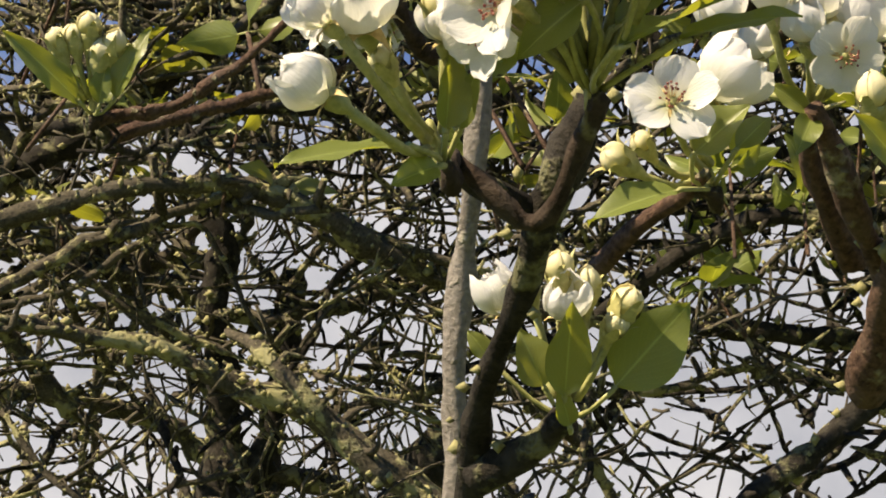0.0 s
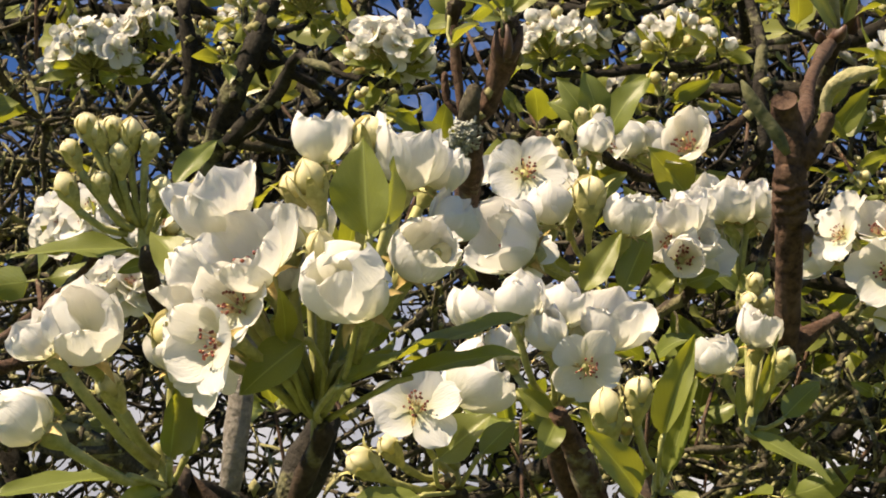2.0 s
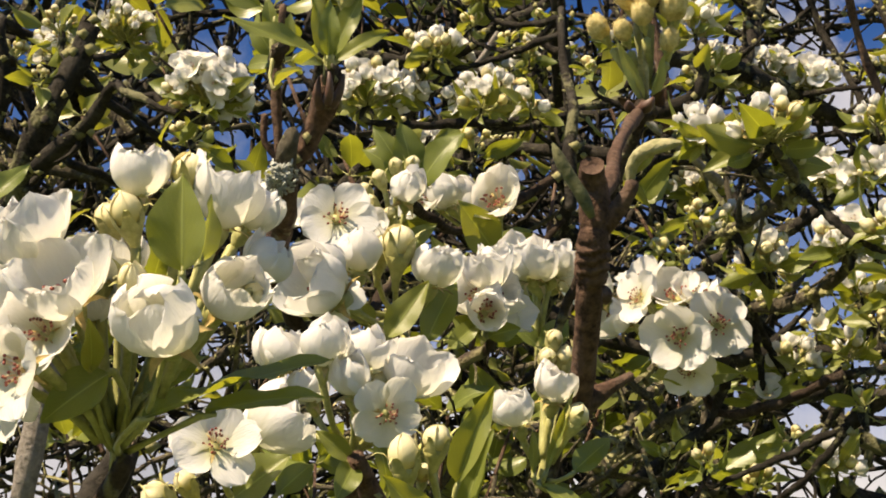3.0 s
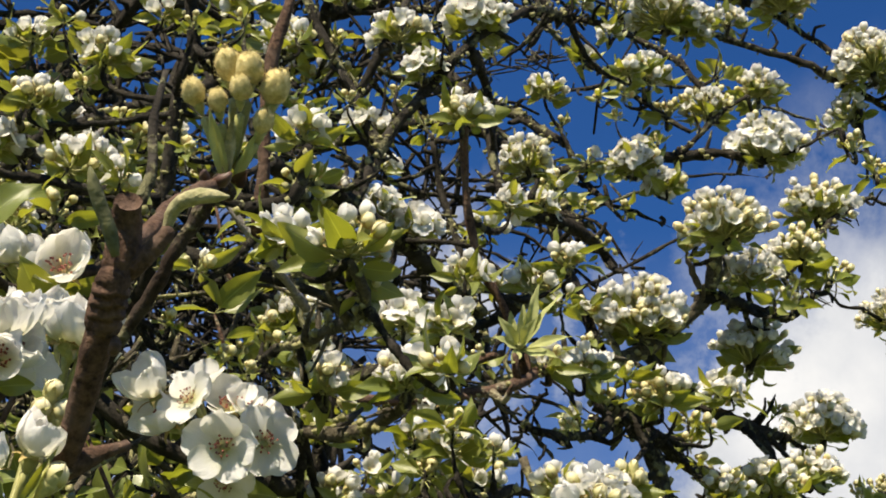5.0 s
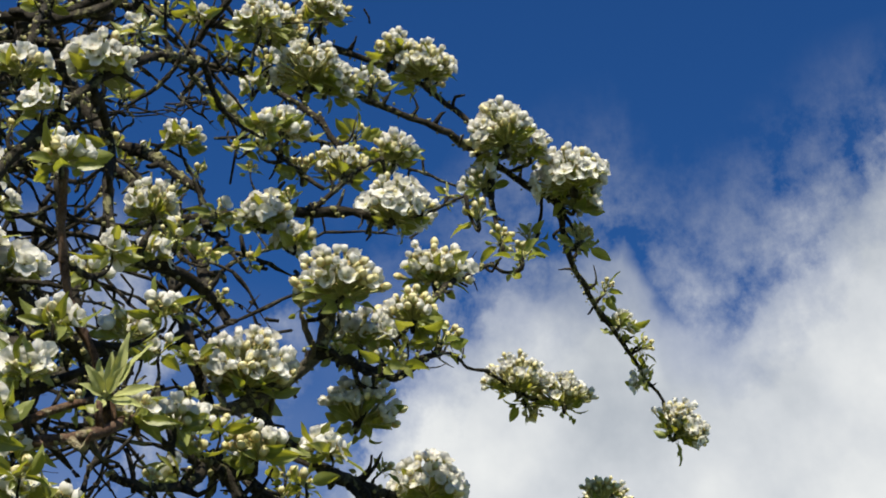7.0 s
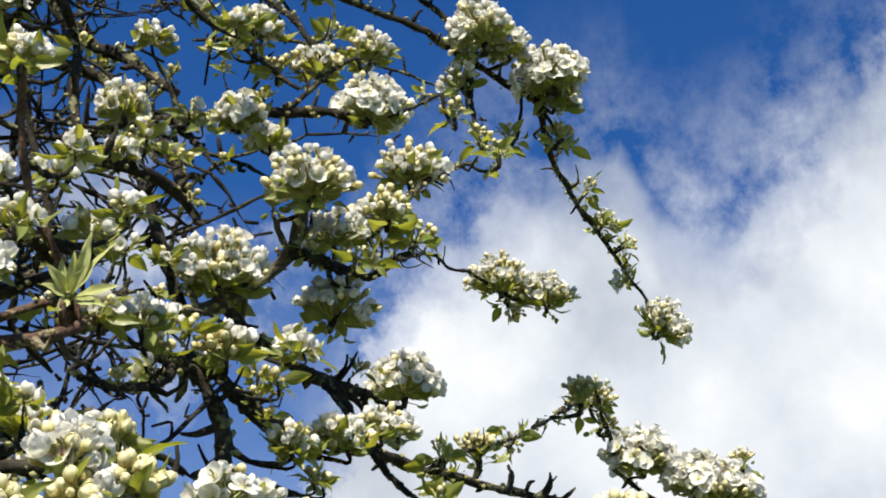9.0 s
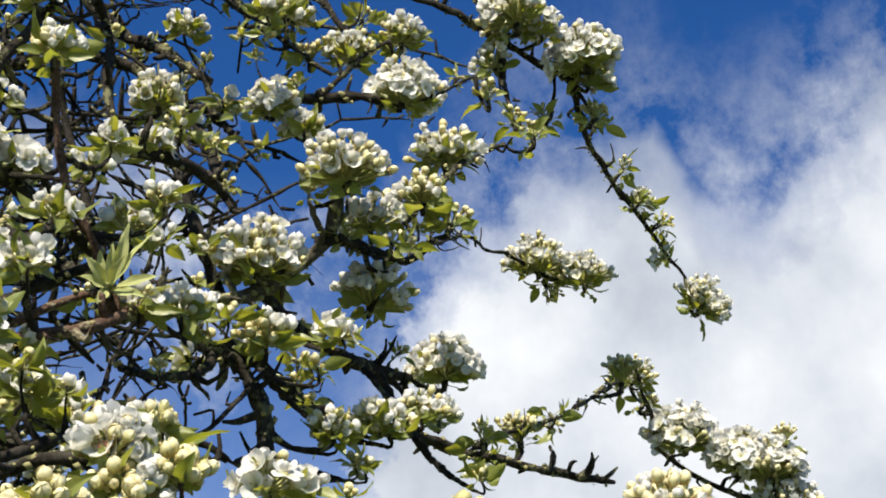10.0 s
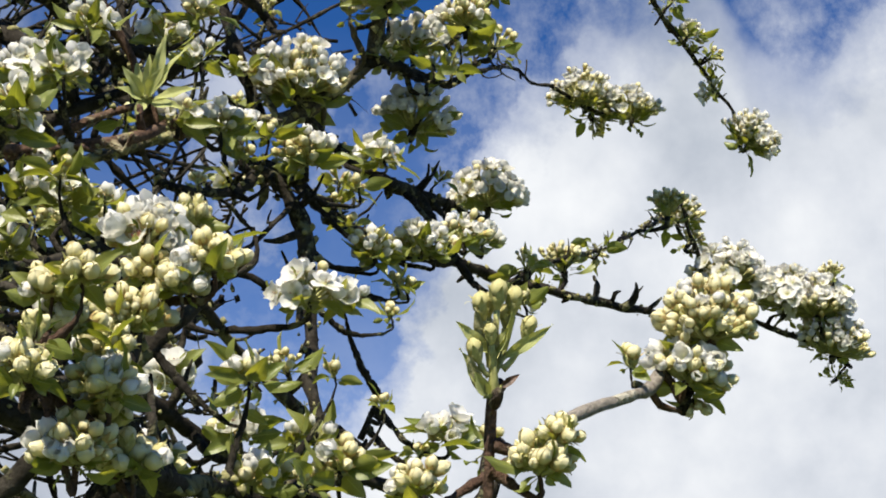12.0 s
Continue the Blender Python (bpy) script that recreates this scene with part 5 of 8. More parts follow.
bough("bough", "gnarled dark pear bough crusted with grey lichen", BARK,
      (0.5903, 0.89, 2.3308, 0.0028), (0.6045, 0.8998, 2.3052, 0.0028), (0.6145, 0.8937, 2.2652, 0.0029),
      (0.6189, 0.8801, 2.221, 0.003), (0.6148, 0.8524, 2.1652, 0.0032), (0.5989, 0.8047, 2.089, 0.0033),
      spurs=0.06, sprigs=0.08, wobble=0.005, seed=142)
bough("bough", "gnarled dark pear bough crusted with grey lichen", BARK,
      (0.3211, 0.7443, 2.2497, 0.0036), (0.3355, 0.7542, 2.2233, 0.0039), (0.3397, 0.7708, 2.1964, 0.0042),
      (0.3498, 0.8009, 2.1839, 0.0042), (0.3679, 0.8431, 2.1667, 0.0047), (0.3867, 0.914, 2.1472, 0.0055),
      spurs=0.06, sprigs=0.08, wobble=0.005, seed=143)
bough("twig", "pale bare twig among blossoms", GREYBARK,
      (0.3682, 0.743, 2.1082, 0.002), (0.3867, 0.7436, 2.092, 0.0025), (0.4125, 0.76, 2.0858, 0.0029),
      (0.4449, 0.7842, 2.0823, 0.0029),
      spurs=0, sprigs=0.0, wobble=0.002, seed=144)
bough("twig", "pale bare twig among blossoms", GREYBARK,
      (0.3207, 0.9509, 2.2334, 0.0026), (0.3372, 0.9327, 2.2467, 0.0024), (0.3472, 0.9159, 2.2631, 0.002),
      spurs=0, sprigs=0.0, wobble=0.002, seed=145)
bough("bough", "gnarled dark pear bough crusted with grey lichen", BARK,
      (0.5634, 1.0365, 2.2875, 0.0073), (0.5919, 0.9745, 2.2357, 0.0077), (0.6072, 0.9166, 2.193, 0.0067),
      (0.6209, 0.8618, 2.1485, 0.0058),
      spurs=0.06, sprigs=0.08, wobble=0.005, seed=146)
bough("bough", "gnarled dark pear bough crusted with grey lichen", BARK,
      (0.6659, 1.2653, 2.5641, 0.007), (0.7082, 1.2167, 2.5739, 0.007), (0.757, 1.1664, 2.5789, 0.0065),
      (0.8061, 1.1334, 2.5643, 0.0061), (0.817, 1.0487, 2.4649, 0.0053), (0.8077, 0.982, 2.3666, 0.0049),
      spurs=0.05, sprigs=0.08, wobble=0.005, seed=147)
bough("bough", "gnarled dark pear bough crusted with grey lichen", BARK,
      (0.6244, 1.3176, 2.7312, 0.0099), (0.6716, 1.2592, 2.7468, 0.0084), (0.7142, 1.205, 2.7624, 0.0074),
      (0.7477, 1.1501, 2.7884, 0.0064), (0.7676, 1.1079, 2.8143, 0.006),
      spurs=0.05, sprigs=0.08, wobble=0.005, seed=148)
bough("bough", "gnarled dark pear bough crusted with grey lichen", BARK,
      (0.6482, 1.1276, 2.7348, 0.007), (0.6959, 1.1357, 2.6763, 0.007), (0.7392, 1.139, 2.6276, 0.0075),
      (0.757, 1.0939, 2.5682, 0.0068), (0.7763, 1.0375, 2.5197, 0.0057), (0.791, 0.9882, 2.468, 0.0042),
      spurs=0.05, sprigs=0.08, wobble=0.005, seed=149)

# lower boughs
bough("bough", "gnarled dark pear bough crusted with grey lichen", BARK,
      (0.6801, 0.7832, 2.0906, 0.0055), (0.7132, 0.7961, 2.0933, 0.005), (0.7442, 0.8039, 2.0829, 0.0046),
      (0.7981, 0.8264, 2.0874, 0.005), (0.9005, 0.8673, 2.1114, 0.0046), (0.9905, 0.8826, 2.1233, 0.005),
      (1.0648, 0.8747, 2.1236, 0.0036), (1.1293, 0.8735, 2.1274, 0.0039), (1.1619, 0.8718, 2.1307, 0.0035),
      (1.1827, 0.8673, 2.1317, 0.0025),
      spurs=0.05, sprigs=0.0, wobble=0.005, seed=150)
bough("bough", "slender dark pear bough arching against the sky", BARK,
      (1.0054, 0.8843, 2.1226, 0.0024), (1.0329, 0.8767, 2.1435, 0.0029), (1.0868, 0.8864, 2.1699, 0.0025),
      (1.1799, 0.9206, 2.2192, 0.0021), (1.3408, 1.0124, 2.3167, 0.0022), (1.4999, 1.1045, 2.4163, 0.0022),
      (1.5786, 1.1487, 2.4705, 0.002),
      spurs=0.11, sprigs=0.0, wobble=0.003, seed=151)
bough("bough", "slender dark pear bough arching against the sky", BARK,
      (1.701, 1.2222, 2.4093, 0.0029), (1.6707, 1.2005, 2.4421, 0.0029), (1.6232, 1.1756, 2.4569, 0.0026),
      (1.5789, 1.1501, 2.4678, 0.002),
      spurs=0.11, sprigs=0.0, wobble=0.003, seed=152)
bough("bough", "slender dark pear bough arching against the sky", BARK,
      (1.6992, 1.2225, 2.4115, 0.0027), (1.7561, 1.195, 2.3722, 0.0035), (1.8023, 1.1666, 2.3506, 0.0043),
      (1.8339, 1.1448, 2.3397, 0.0048), (1.8619, 1.1304, 2.3218, 0.0038), (1.8802, 1.1225, 2.3076, 0.0024),
      spurs=0.11, sprigs=0.0, wobble=0.003, seed=153)
bough("bough", "gnarled dark pear bough crusted with grey lichen", BARK,
      (0.618, 0.7172, 2.0485, 0.005), (0.6371, 0.7077, 2.0355, 0.005), (0.6516, 0.7061, 2.0164, 0.005),
      (0.6623, 0.7097, 1.9941, 0.0044), (0.6627, 0.705, 1.9519, 0.0043), (0.6538, 0.6932, 1.911, 0.0045),
      (0.6528, 0.6827, 1.8808, 0.0046), (0.6521, 0.66, 1.846, 0.0045),
      spurs=0.05, sprigs=0.0, wobble=0.005, seed=154)
bough("bough", "slender dark pear bough arching against the sky", BARK,
      (0.6059, 0.6975, 1.976, 0.0015), (0.6244, 0.6993, 1.9946, 0.0016), (0.6423, 0.7019, 2.0128, 0.0019),
      (0.6582, 0.7068, 2.0302, 0.0022),
      spurs=0.04, sprigs=0.0, wobble=0.005, seed=155)
bough("bough", "gnarled dark pear bough crusted with grey lichen", BARK,
      (0.5374, 0.6777, 1.9889, 0.0025), (0.5742, 0.6839, 1.9975, 0.0028), (0.6099, 0.6976, 2.0193, 0.0035),
      (0.625, 0.7147, 2.042, 0.0039),
      spurs=0.05, sprigs=0.08, wobble=0.005, seed=156)
bough("bough", "smooth grey-brown bough among blossoms", TWIG,
      (0.4204, 0.663, 1.9674, 0.0027), (0.4493, 0.6494, 1.9717, 0.0028), (0.4737, 0.6378, 1.9791, 0.003),
      (0.5006, 0.6354, 1.9922, 0.0029), (0.5398, 0.6564, 2.0214, 0.0027),
      spurs=0.06, sprigs=0.08, wobble=0.003, seed=157)
bough("bough", "gnarled dark pear bough crusted with grey lichen", BARK,
      (0.5151, 0.6055, 1.8969, 0.0028), (0.5507, 0.6234, 1.8873, 0.0032), (0.5839, 0.6302, 1.8754, 0.0035),
      (0.6186, 0.6369, 1.8611, 0.0038), (0.6529, 0.6413, 1.8515, 0.0037),
      spurs=0.05, sprigs=0.08, wobble=0.005, seed=158)
bough("bough", "gnarled dark pear bough crusted with grey lichen", BARK,
      (0.5378, 0.7023, 1.8229, 0.0054), (0.5677, 0.6743, 1.8251, 0.0051), (0.5932, 0.6503, 1.8274, 0.0047),
      (0.635, 0.6378, 1.835, 0.0043), (0.6933, 0.6319, 1.8313, 0.0037),
      spurs=0.06, sprigs=0.08, wobble=0.005, seed=159)
bough("twig", "upright brown shoot with a swelling bud", TWIG,
      (0.4871, 0.3664, 1.7244, 0.0016), (0.4814, 0.3596, 1.7444, 0.0016), (0.477, 0.3538, 1.7611, 0.0017),
      (0.4749, 0.3507, 1.7694, 0.002), (0.4739, 0.3486, 1.7744, 0.0018),
      spurs=0, sprigs=0.0, wobble=0.001, seed=160, sides=11, step=0.004)
bough("twig", "brown shoot bearing budding clusters", GREYBARK,
      (0.5253, 0.3941, 1.7685, 0.0018), (0.5461, 0.3954, 1.7846, 0.0023), (0.5694, 0.3963, 1.7974, 0.0026),
      (0.594, 0.3973, 1.8081, 0.0027), (0.6146, 0.4028, 1.8173, 0.003), (0.6229, 0.4046, 1.8265, 0.0024),
      spurs=0, sprigs=0.0, wobble=0.001, seed=161, sides=11, step=0.005)
bough("twig", "brown shoot bearing budding clusters", TWIG,
      (0.6148, 0.4029, 1.8169, 0.0019), (0.6233, 0.4053, 1.8124, 0.0018), (0.6342, 0.4033, 1.8117, 0.0012),
      spurs=0, sprigs=0.0, wobble=0.001, seed=162)
bough("bough", "gnarled dark pear bough crusted with grey lichen", BARK,
      (0.417, 0.6248, 1.8884, 0.0031), (0.4355, 0.6072, 1.8904, 0.0029), (0.4595, 0.6063, 1.9053, 0.0027),
      (0.4875, 0.6152, 1.9223, 0.0026),
      spurs=0.05, sprigs=0.08, wobble=0.005, seed=163)
bough("bough", "gnarled dark pear bough crusted with grey lichen", BARK,
      (0.6272, 0.6092, 1.8455, 0.0021), (0.6286, 0.6017, 1.8561, 0.0016), (0.6292, 0.5957, 1.8654, 0.0009),
      spurs=0.03, sprigs=0.08, wobble=0.005, seed=164)
bough("bough", "gnarled dark pear bough crusted with grey lichen", BARK,
      (0.4075, 0.5935, 1.7576, 0.0054), (0.4252, 0.5583, 1.7904, 0.0051), (0.4391, 0.5327, 1.8128, 0.0045),
      (0.4557, 0.5196, 1.8347, 0.004), (0.4697, 0.5097, 1.8551, 0.0034), (0.4646, 0.4822, 1.8598, 0.0024),
      spurs=0.05, sprigs=0.08, wobble=0.005, seed=165)
bough("bough", "gnarled dark pear bough crusted with grey lichen", BARK,
      (0.4252, 0.5583, 1.7904, 0.0045), (0.3898, 0.5011, 1.7919, 0.0036), (0.3727, 0.4572, 1.7929, 0.003),
      (0.3802, 0.4485, 1.7963, 0.0026),
      spurs=0.05, sprigs=0.08, wobble=0.005, seed=166)
bough("bough", "gnarled dark pear bough crusted with grey lichen", BARK,
      (0.4397, 0.5334, 1.8108, 0.0045), (0.4858, 0.5513, 1.81, 0.0042), (0.5267, 0.5502, 1.7997, 0.004),
      (0.5433, 0.5187, 1.7784, 0.0039), (0.5605, 0.4798, 1.7687, 0.0034),
      spurs=0.05, sprigs=0.08, wobble=0.005, seed=167)
bough("bough", "gnarled dark pear bough crusted with grey lichen", BARK,
      (0.4029, 0.5985, 1.8551, 0.0039), (0.4208, 0.5749, 1.868, 0.0035), (0.44, 0.5528, 1.8764, 0.0029),
      (0.4457, 0.5246, 1.8661, 0.0024),
      spurs=0.05, sprigs=0.08, wobble=0.005, seed=168)
bough("bough", "gnarled dark pear bough crusted with grey lichen", BARK,
      (0.5611, 0.4805, 1.7666, 0.0028), (0.5633, 0.4486, 1.7677, 0.0022), (0.5479, 0.4074, 1.7614, 0.0017),
      (0.543, 0.3964, 1.7626, 0.0015),
      spurs=0.05, sprigs=0.08, wobble=0.005, seed=169)
bough("bough", "gnarled dark pear bough crusted with grey lichen", BARK,
      (0.2367, 0.839, 1.9768, 0.005), (0.271, 0.8074, 1.9951, 0.0047), (0.3217, 0.7881, 1.9817, 0.0045),
      (0.3726, 0.7742, 1.9602, 0.005), (0.4174, 0.7656, 1.9556, 0.005), (0.4832, 0.7537, 1.9582, 0.0046),
      (0.5581, 0.7385, 1.958, 0.0039),
      spurs=0.05, sprigs=0.08, wobble=0.005, seed=170)
bough("bough", "gnarled dark pear bough crusted with grey lichen", BARK,
      (0.237, 0.9778, 2.1646, 0.0055), (0.2938, 0.9392, 2.1747, 0.0052), (0.3575, 0.9102, 2.1649, 0.0046),
      (0.4018, 0.8627, 2.1395, 0.0045), (0.4467, 0.8244, 2.1197, 0.0044), (0.5033, 0.8035, 2.1038, 0.0044),
      spurs=0.05, sprigs=0.08, wobble=0.005, seed=171)
bough("bough", "gnarled dark pear bough crusted with grey lichen", BARK,
      (0.2357, 1.0451, 2.2628, 0.006), (0.292, 1.0089, 2.2697, 0.0057), (0.3608, 0.9902, 2.2407, 0.005),
      (0.4136, 0.9635, 2.2364, 0.0044), (0.4855, 0.9644, 2.2739, 0.0046),
      spurs=0.05, sprigs=0.08, wobble=0.005, seed=172)
bough("bough", "gnarled dark pear bough crusted with grey lichen", BARK,
      (0.2194, 1.0225, 2.3096, 0.005), (0.3062, 0.9929, 2.2816, 0.005), (0.3671, 0.949, 2.2962, 0.0044),
      (0.4355, 0.9397, 2.3516, 0.0046), (0.4969, 0.9334, 2.4085, 0.004),
      spurs=0.05, sprigs=0.08, wobble=0.005, seed=173)
bough("bough", "gnarled dark pear bough crusted with grey lichen", BARK,
      (0.3966, 0.8625, 1.8979, 0.005), (0.4324, 0.8356, 1.9282, 0.005), (0.4764, 0.8125, 1.946, 0.0047),
      (0.532, 0.8118, 1.958, 0.0045), (0.5966, 0.8247, 1.9606, 0.0044), (0.6532, 0.8105, 1.9529, 0.0044),
      spurs=0.05, sprigs=0.12, wobble=0.005, seed=174)
bough("bough", "gnarled dark pear bough crusted with grey lichen", BARK,
      (0.4521, 0.936, 2.0628, 0.0048), (0.5021, 0.9058, 2.0905, 0.0048), (0.5531, 0.879, 2.1111, 0.0045),
      (0.5988, 0.8483, 2.1426, 0.0042), (0.6369, 0.82, 2.1742, 0.0039),
      spurs=0.05, sprigs=0.12, wobble=0.005, seed=175)

# blossom clusters behind the first ones
cluster("full", 0.1121, 0.6518, 2.0149, (-0.04, -0.24, 0.97), 0.82, 176)
cluster("full", -0.0459, 0.8097, 2.0977, (-0.04, -0.24, 0.97), 0.97, 177)
cluster("full", -0.0214, 0.8416, 2.1426, (-0.04, -0.24, 0.97), 0.61, 178)
cluster("mixed", 0.1969, 0.6801, 2.0418, (-0.04, -0.24, 0.97), 0.68, 179)
cluster("mixed", 0.284, 0.7531, 2.0891, (-0.04, -0.24, 0.97), 0.82, 180)
cluster("full", -0.0096, 0.5198, 1.8585, (-0.03, -0.24, 0.97), 0.55, 181, fine=True)
cluster("mixed", 0.0204, 0.5185, 1.8541, (-0.03, -0.24, 0.97), 0.55, 182, fine=True)
cluster("full", 0.0053, 0.5733, 1.8575, (-0.03, -0.24, 0.97), 0.55, 183, fine=True)
cluster("buds", 0.4599, 0.7982, 2.1618, (-0.04, -0.24, 0.97), 0.84, 184)
cluster("mixed", 0.4766, 0.8391, 2.0694, (-0.04, -0.24, 0.97), 0.74, 185)
cluster("leafy", 0.1173, 0.7929, 2.0706, (-0.04, -0.24, 0.97), 0.78, 186)
cluster("leafy", 0.2433, 0.7465, 2.1203, (-0.04, -0.24, 0.97), 0.72, 187)
cluster("leafy", 0.2659, 0.7222, 2.0437, (-0.04, -0.24, 0.97), 0.73, 188)
cluster("mixed", 0.0434, 0.8736, 2.1674, (-0.04, -0.24, 0.97), 0.68, 189)
cluster("leafy", 0.0395, 0.7816, 2.1255, (-0.04, -0.24, 0.97), 0.78, 190)
cluster("full", 0.234, 0.7716, 2.1037, (-0.03, -0.24, 0.97), 0.58, 191)
cluster("full", -0.0554, 0.8465, 2.1264, (-0.03, -0.24, 0.97), 0.66, 192)
cluster("mixed", 0.0819, 0.9468, 2.234, (-0.04, -0.24, 0.97), 0.79, 193)
cluster("leafy", 0.1032, 0.983, 2.1472, (-0.04, -0.24, 0.97), 0.91, 194)
cluster("leafy", 0.0079, 0.9674, 2.2179, (-0.04, -0.24, 0.97), 0.91, 195)
cluster("mixed", 0.2918, 0.942, 2.1612, (-0.04, -0.24, 0.97), 0.79, 196)
cluster("leafy", 0.2577, 0.853, 2.1264, (-0.04, -0.24, 0.97), 0.73, 197)
cluster("mixed", 0.3745, 0.8966, 2.2253, (-0.04, -0.24, 0.97), 0.79, 198)
cluster("leafy", 0.3507, 0.9288, 2.1648, (-0.04, -0.24, 0.97), 0.91, 199)
cluster("leafy", 0.4883, 0.8997, 2.1715, (-0.04, -0.24, 0.97), 1.00, 200)
cluster("mixed", 0.535, 0.9949, 2.1912, (-0.04, -0.24, 0.97), 0.78, 201)
cluster("leafy", 0.4685, 0.9319, 2.1118, (-0.04, -0.24, 0.97), 0.91, 202)
cluster("mixed", 0.327, 0.9922, 2.2798, (-0.04, -0.24, 0.97), 0.70, 203)
cluster("leafy", 0.1977, 1.0149, 2.2797, (-0.04, -0.24, 0.97), 1.00, 204)
cluster("leafy", 0.2727, 0.8269, 2.0911, (-0.03, -0.24, 0.97), 0.76, 205)

# blossom clusters of the dark middle

# blossom clusters on the arching boughs
cluster("full", 1.1334, 0.8185, 2.5552, (-0.41, 0.05, 0.91), 1.45, 253)
cluster("mixed", 1.036, 0.8225, 2.5616, (-0.41, 0.05, 0.91), 1.41, 254)
cluster("full", 1.0752, 0.8295, 2.5733, (-0.29, -0.06, 0.96), 0.87, 255)
cluster("leafy", 1.1861, 0.8603, 2.5309, (0.08, -0.40, 0.91), 1.12, 256)
cluster("mixed", 1.1555, 0.8384, 2.5526, (0.08, -0.40, 0.91), 0.95, 257)
cluster("full", 0.8875, 0.8278, 2.4021, (-0.04, -0.29, 0.96), 1.22, 258)
cluster("mixed", 0.8562, 0.8628, 2.4554, (-0.17, -0.18, 0.97), 0.82, 259)
cluster("mixed", 0.8109, 0.8907, 2.4903, (-0.17, -0.18, 0.97), 0.78, 260)
cluster("buds", 0.907, 0.8491, 2.4906, (-0.17, -0.18, 0.97), 0.81, 261)
cluster("leafy", 0.8736, 0.8662, 2.507, (-0.17, -0.18, 0.97), 0.77, 262)
cluster("tight", 0.8319, 0.888, 2.4534, (-0.17, -0.18, 0.97), 0.78, 263)
cluster("mixed", 0.8453, 0.9033, 2.5796, (-0.17, -0.18, 0.97), 1.27, 264)
cluster("mixed", 0.8632, 0.896, 2.5768, (0.19, -0.51, 0.84), 0.88, 265)
cluster("buds", 0.969, 0.8687, 2.6357, (-0.17, -0.18, 0.97), 1.20, 266)
cluster("buds", 0.9389, 0.8829, 2.6571, (-0.17, -0.18, 0.97), 0.76, 267)
cluster("budding", 0.8385, 0.9613, 2.6682, (-0.17, -0.18, 0.97), 1.25, 268)
cluster("sparse", 0.9168, 0.8965, 2.6091, (-0.17, -0.18, 0.97), 0.86, 269)
cluster("buds", 0.8591, 0.7454, 2.2884, (-0.17, -0.18, 0.97), 1.05, 278)
cluster("buds", 0.7287, 0.7134, 2.2041, (-0.17, -0.18, 0.97), 1.11, 279)
cluster("budding", 0.8109, 0.7225, 2.2217, (-0.17, -0.18, 0.97), 0.80, 280)
cluster("leafy", 0.8322, 0.7167, 2.2065, (0.19, -0.51, 0.84), 0.97, 281)
cluster("mixed", 0.7779, 0.743, 2.1967, (-0.17, -0.18, 0.97), 0.82, 282)
cluster("buds", 0.6891, 0.7619, 2.1345, (-0.17, -0.18, 0.97), 1.30, 283)
cluster("mixed", 0.7914, 0.7593, 2.1444, (0.02, -0.35, 0.94), 1.04, 284)
cluster("full", 0.9083, 0.8048, 2.1351, (-0.17, -0.18, 0.97), 1.05, 285)
cluster("mixed", 1.2708, 1.0299, 2.4512, (-0.17, -0.18, 0.97), 1.31, 286)
cluster("mixed", 1.3169, 0.9997, 2.4389, (-0.17, -0.18, 0.97), 1.14, 287)
cluster("leafy", 1.3014, 1.0436, 2.4532, (0.19, -0.51, -0.84), 1.19, 288)
cluster("leafy", 1.3359, 0.948, 2.5751, (0.29, -0.60, 0.74), 0.88, 289)
cluster("sparse", 1.3794, 0.9609, 2.5507, (0.19, -0.51, 0.84), 0.82, 290)
cluster("leafy", 1.4163, 0.9617, 2.5362, (0.45, -0.75, 0.49), 0.76, 291)
cluster("sparse", 1.4352, 0.9733, 2.5041, (-0.78, 0.40, 0.48), 0.63, 292)
cluster("buds", 1.4972, 0.9804, 2.4594, (0.29, -0.60, 0.74), 1.26, 293)
cluster("tight", 1.3159, 0.9578, 2.3022, (-0.17, -0.18, 0.97), 1.31, 294)
cluster("leafy", 0.9664, 0.7471, 2.3591, (-0.17, -0.18, 0.97), 0.87, 295)
cluster("tight", 0.9322, 0.7674, 2.392, (-0.17, -0.18, 0.97), 0.75, 296)
cluster("buds", 0.8792, 0.9302, 2.7014, (-0.17, -0.18, 0.97), 0.90, 299)
cluster("sparse", 1.0442, 0.8633, 2.5329, (-0.52, 0.16, 0.84), 0.97, 317)
cluster("leafy", 1.1227, 0.8735, 2.51, (-0.17, -0.18, 0.97), 0.97, 318)
bough("bough", "gnarled dark pear bough crusted with grey lichen", BARK,
      (0.4479, 0.6914, 1.8531, 0.0077), (0.4943, 0.6978, 1.8466, 0.0075), (0.5384, 0.6939, 1.8361, 0.007),
      (0.6041, 0.709, 1.8354, 0.0062), (0.678, 0.7143, 1.8388, 0.0058),
      spurs=0.05, sprigs=0.08, wobble=0.005, seed=358)
bough("bough", "gnarled dark pear bough crusted with grey lichen", BARK,
      (0.4618, 0.7207, 1.9064, 0.0047), (0.4898, 0.7086, 1.8847, 0.0051), (0.5146, 0.6896, 1.8546, 0.0055),
      (0.5435, 0.691, 1.8334, 0.0058),
      spurs=0.05, sprigs=0.08, wobble=0.005, seed=359)
cluster("leafy", 1.1666, 0.8403, 2.5138, (-0.17, -0.17, 0.97), 1.09, 380)
cluster("leafy", 1.0483, 0.8423, 2.4575, (-0.17, -0.17, 0.97), 0.91, 381)

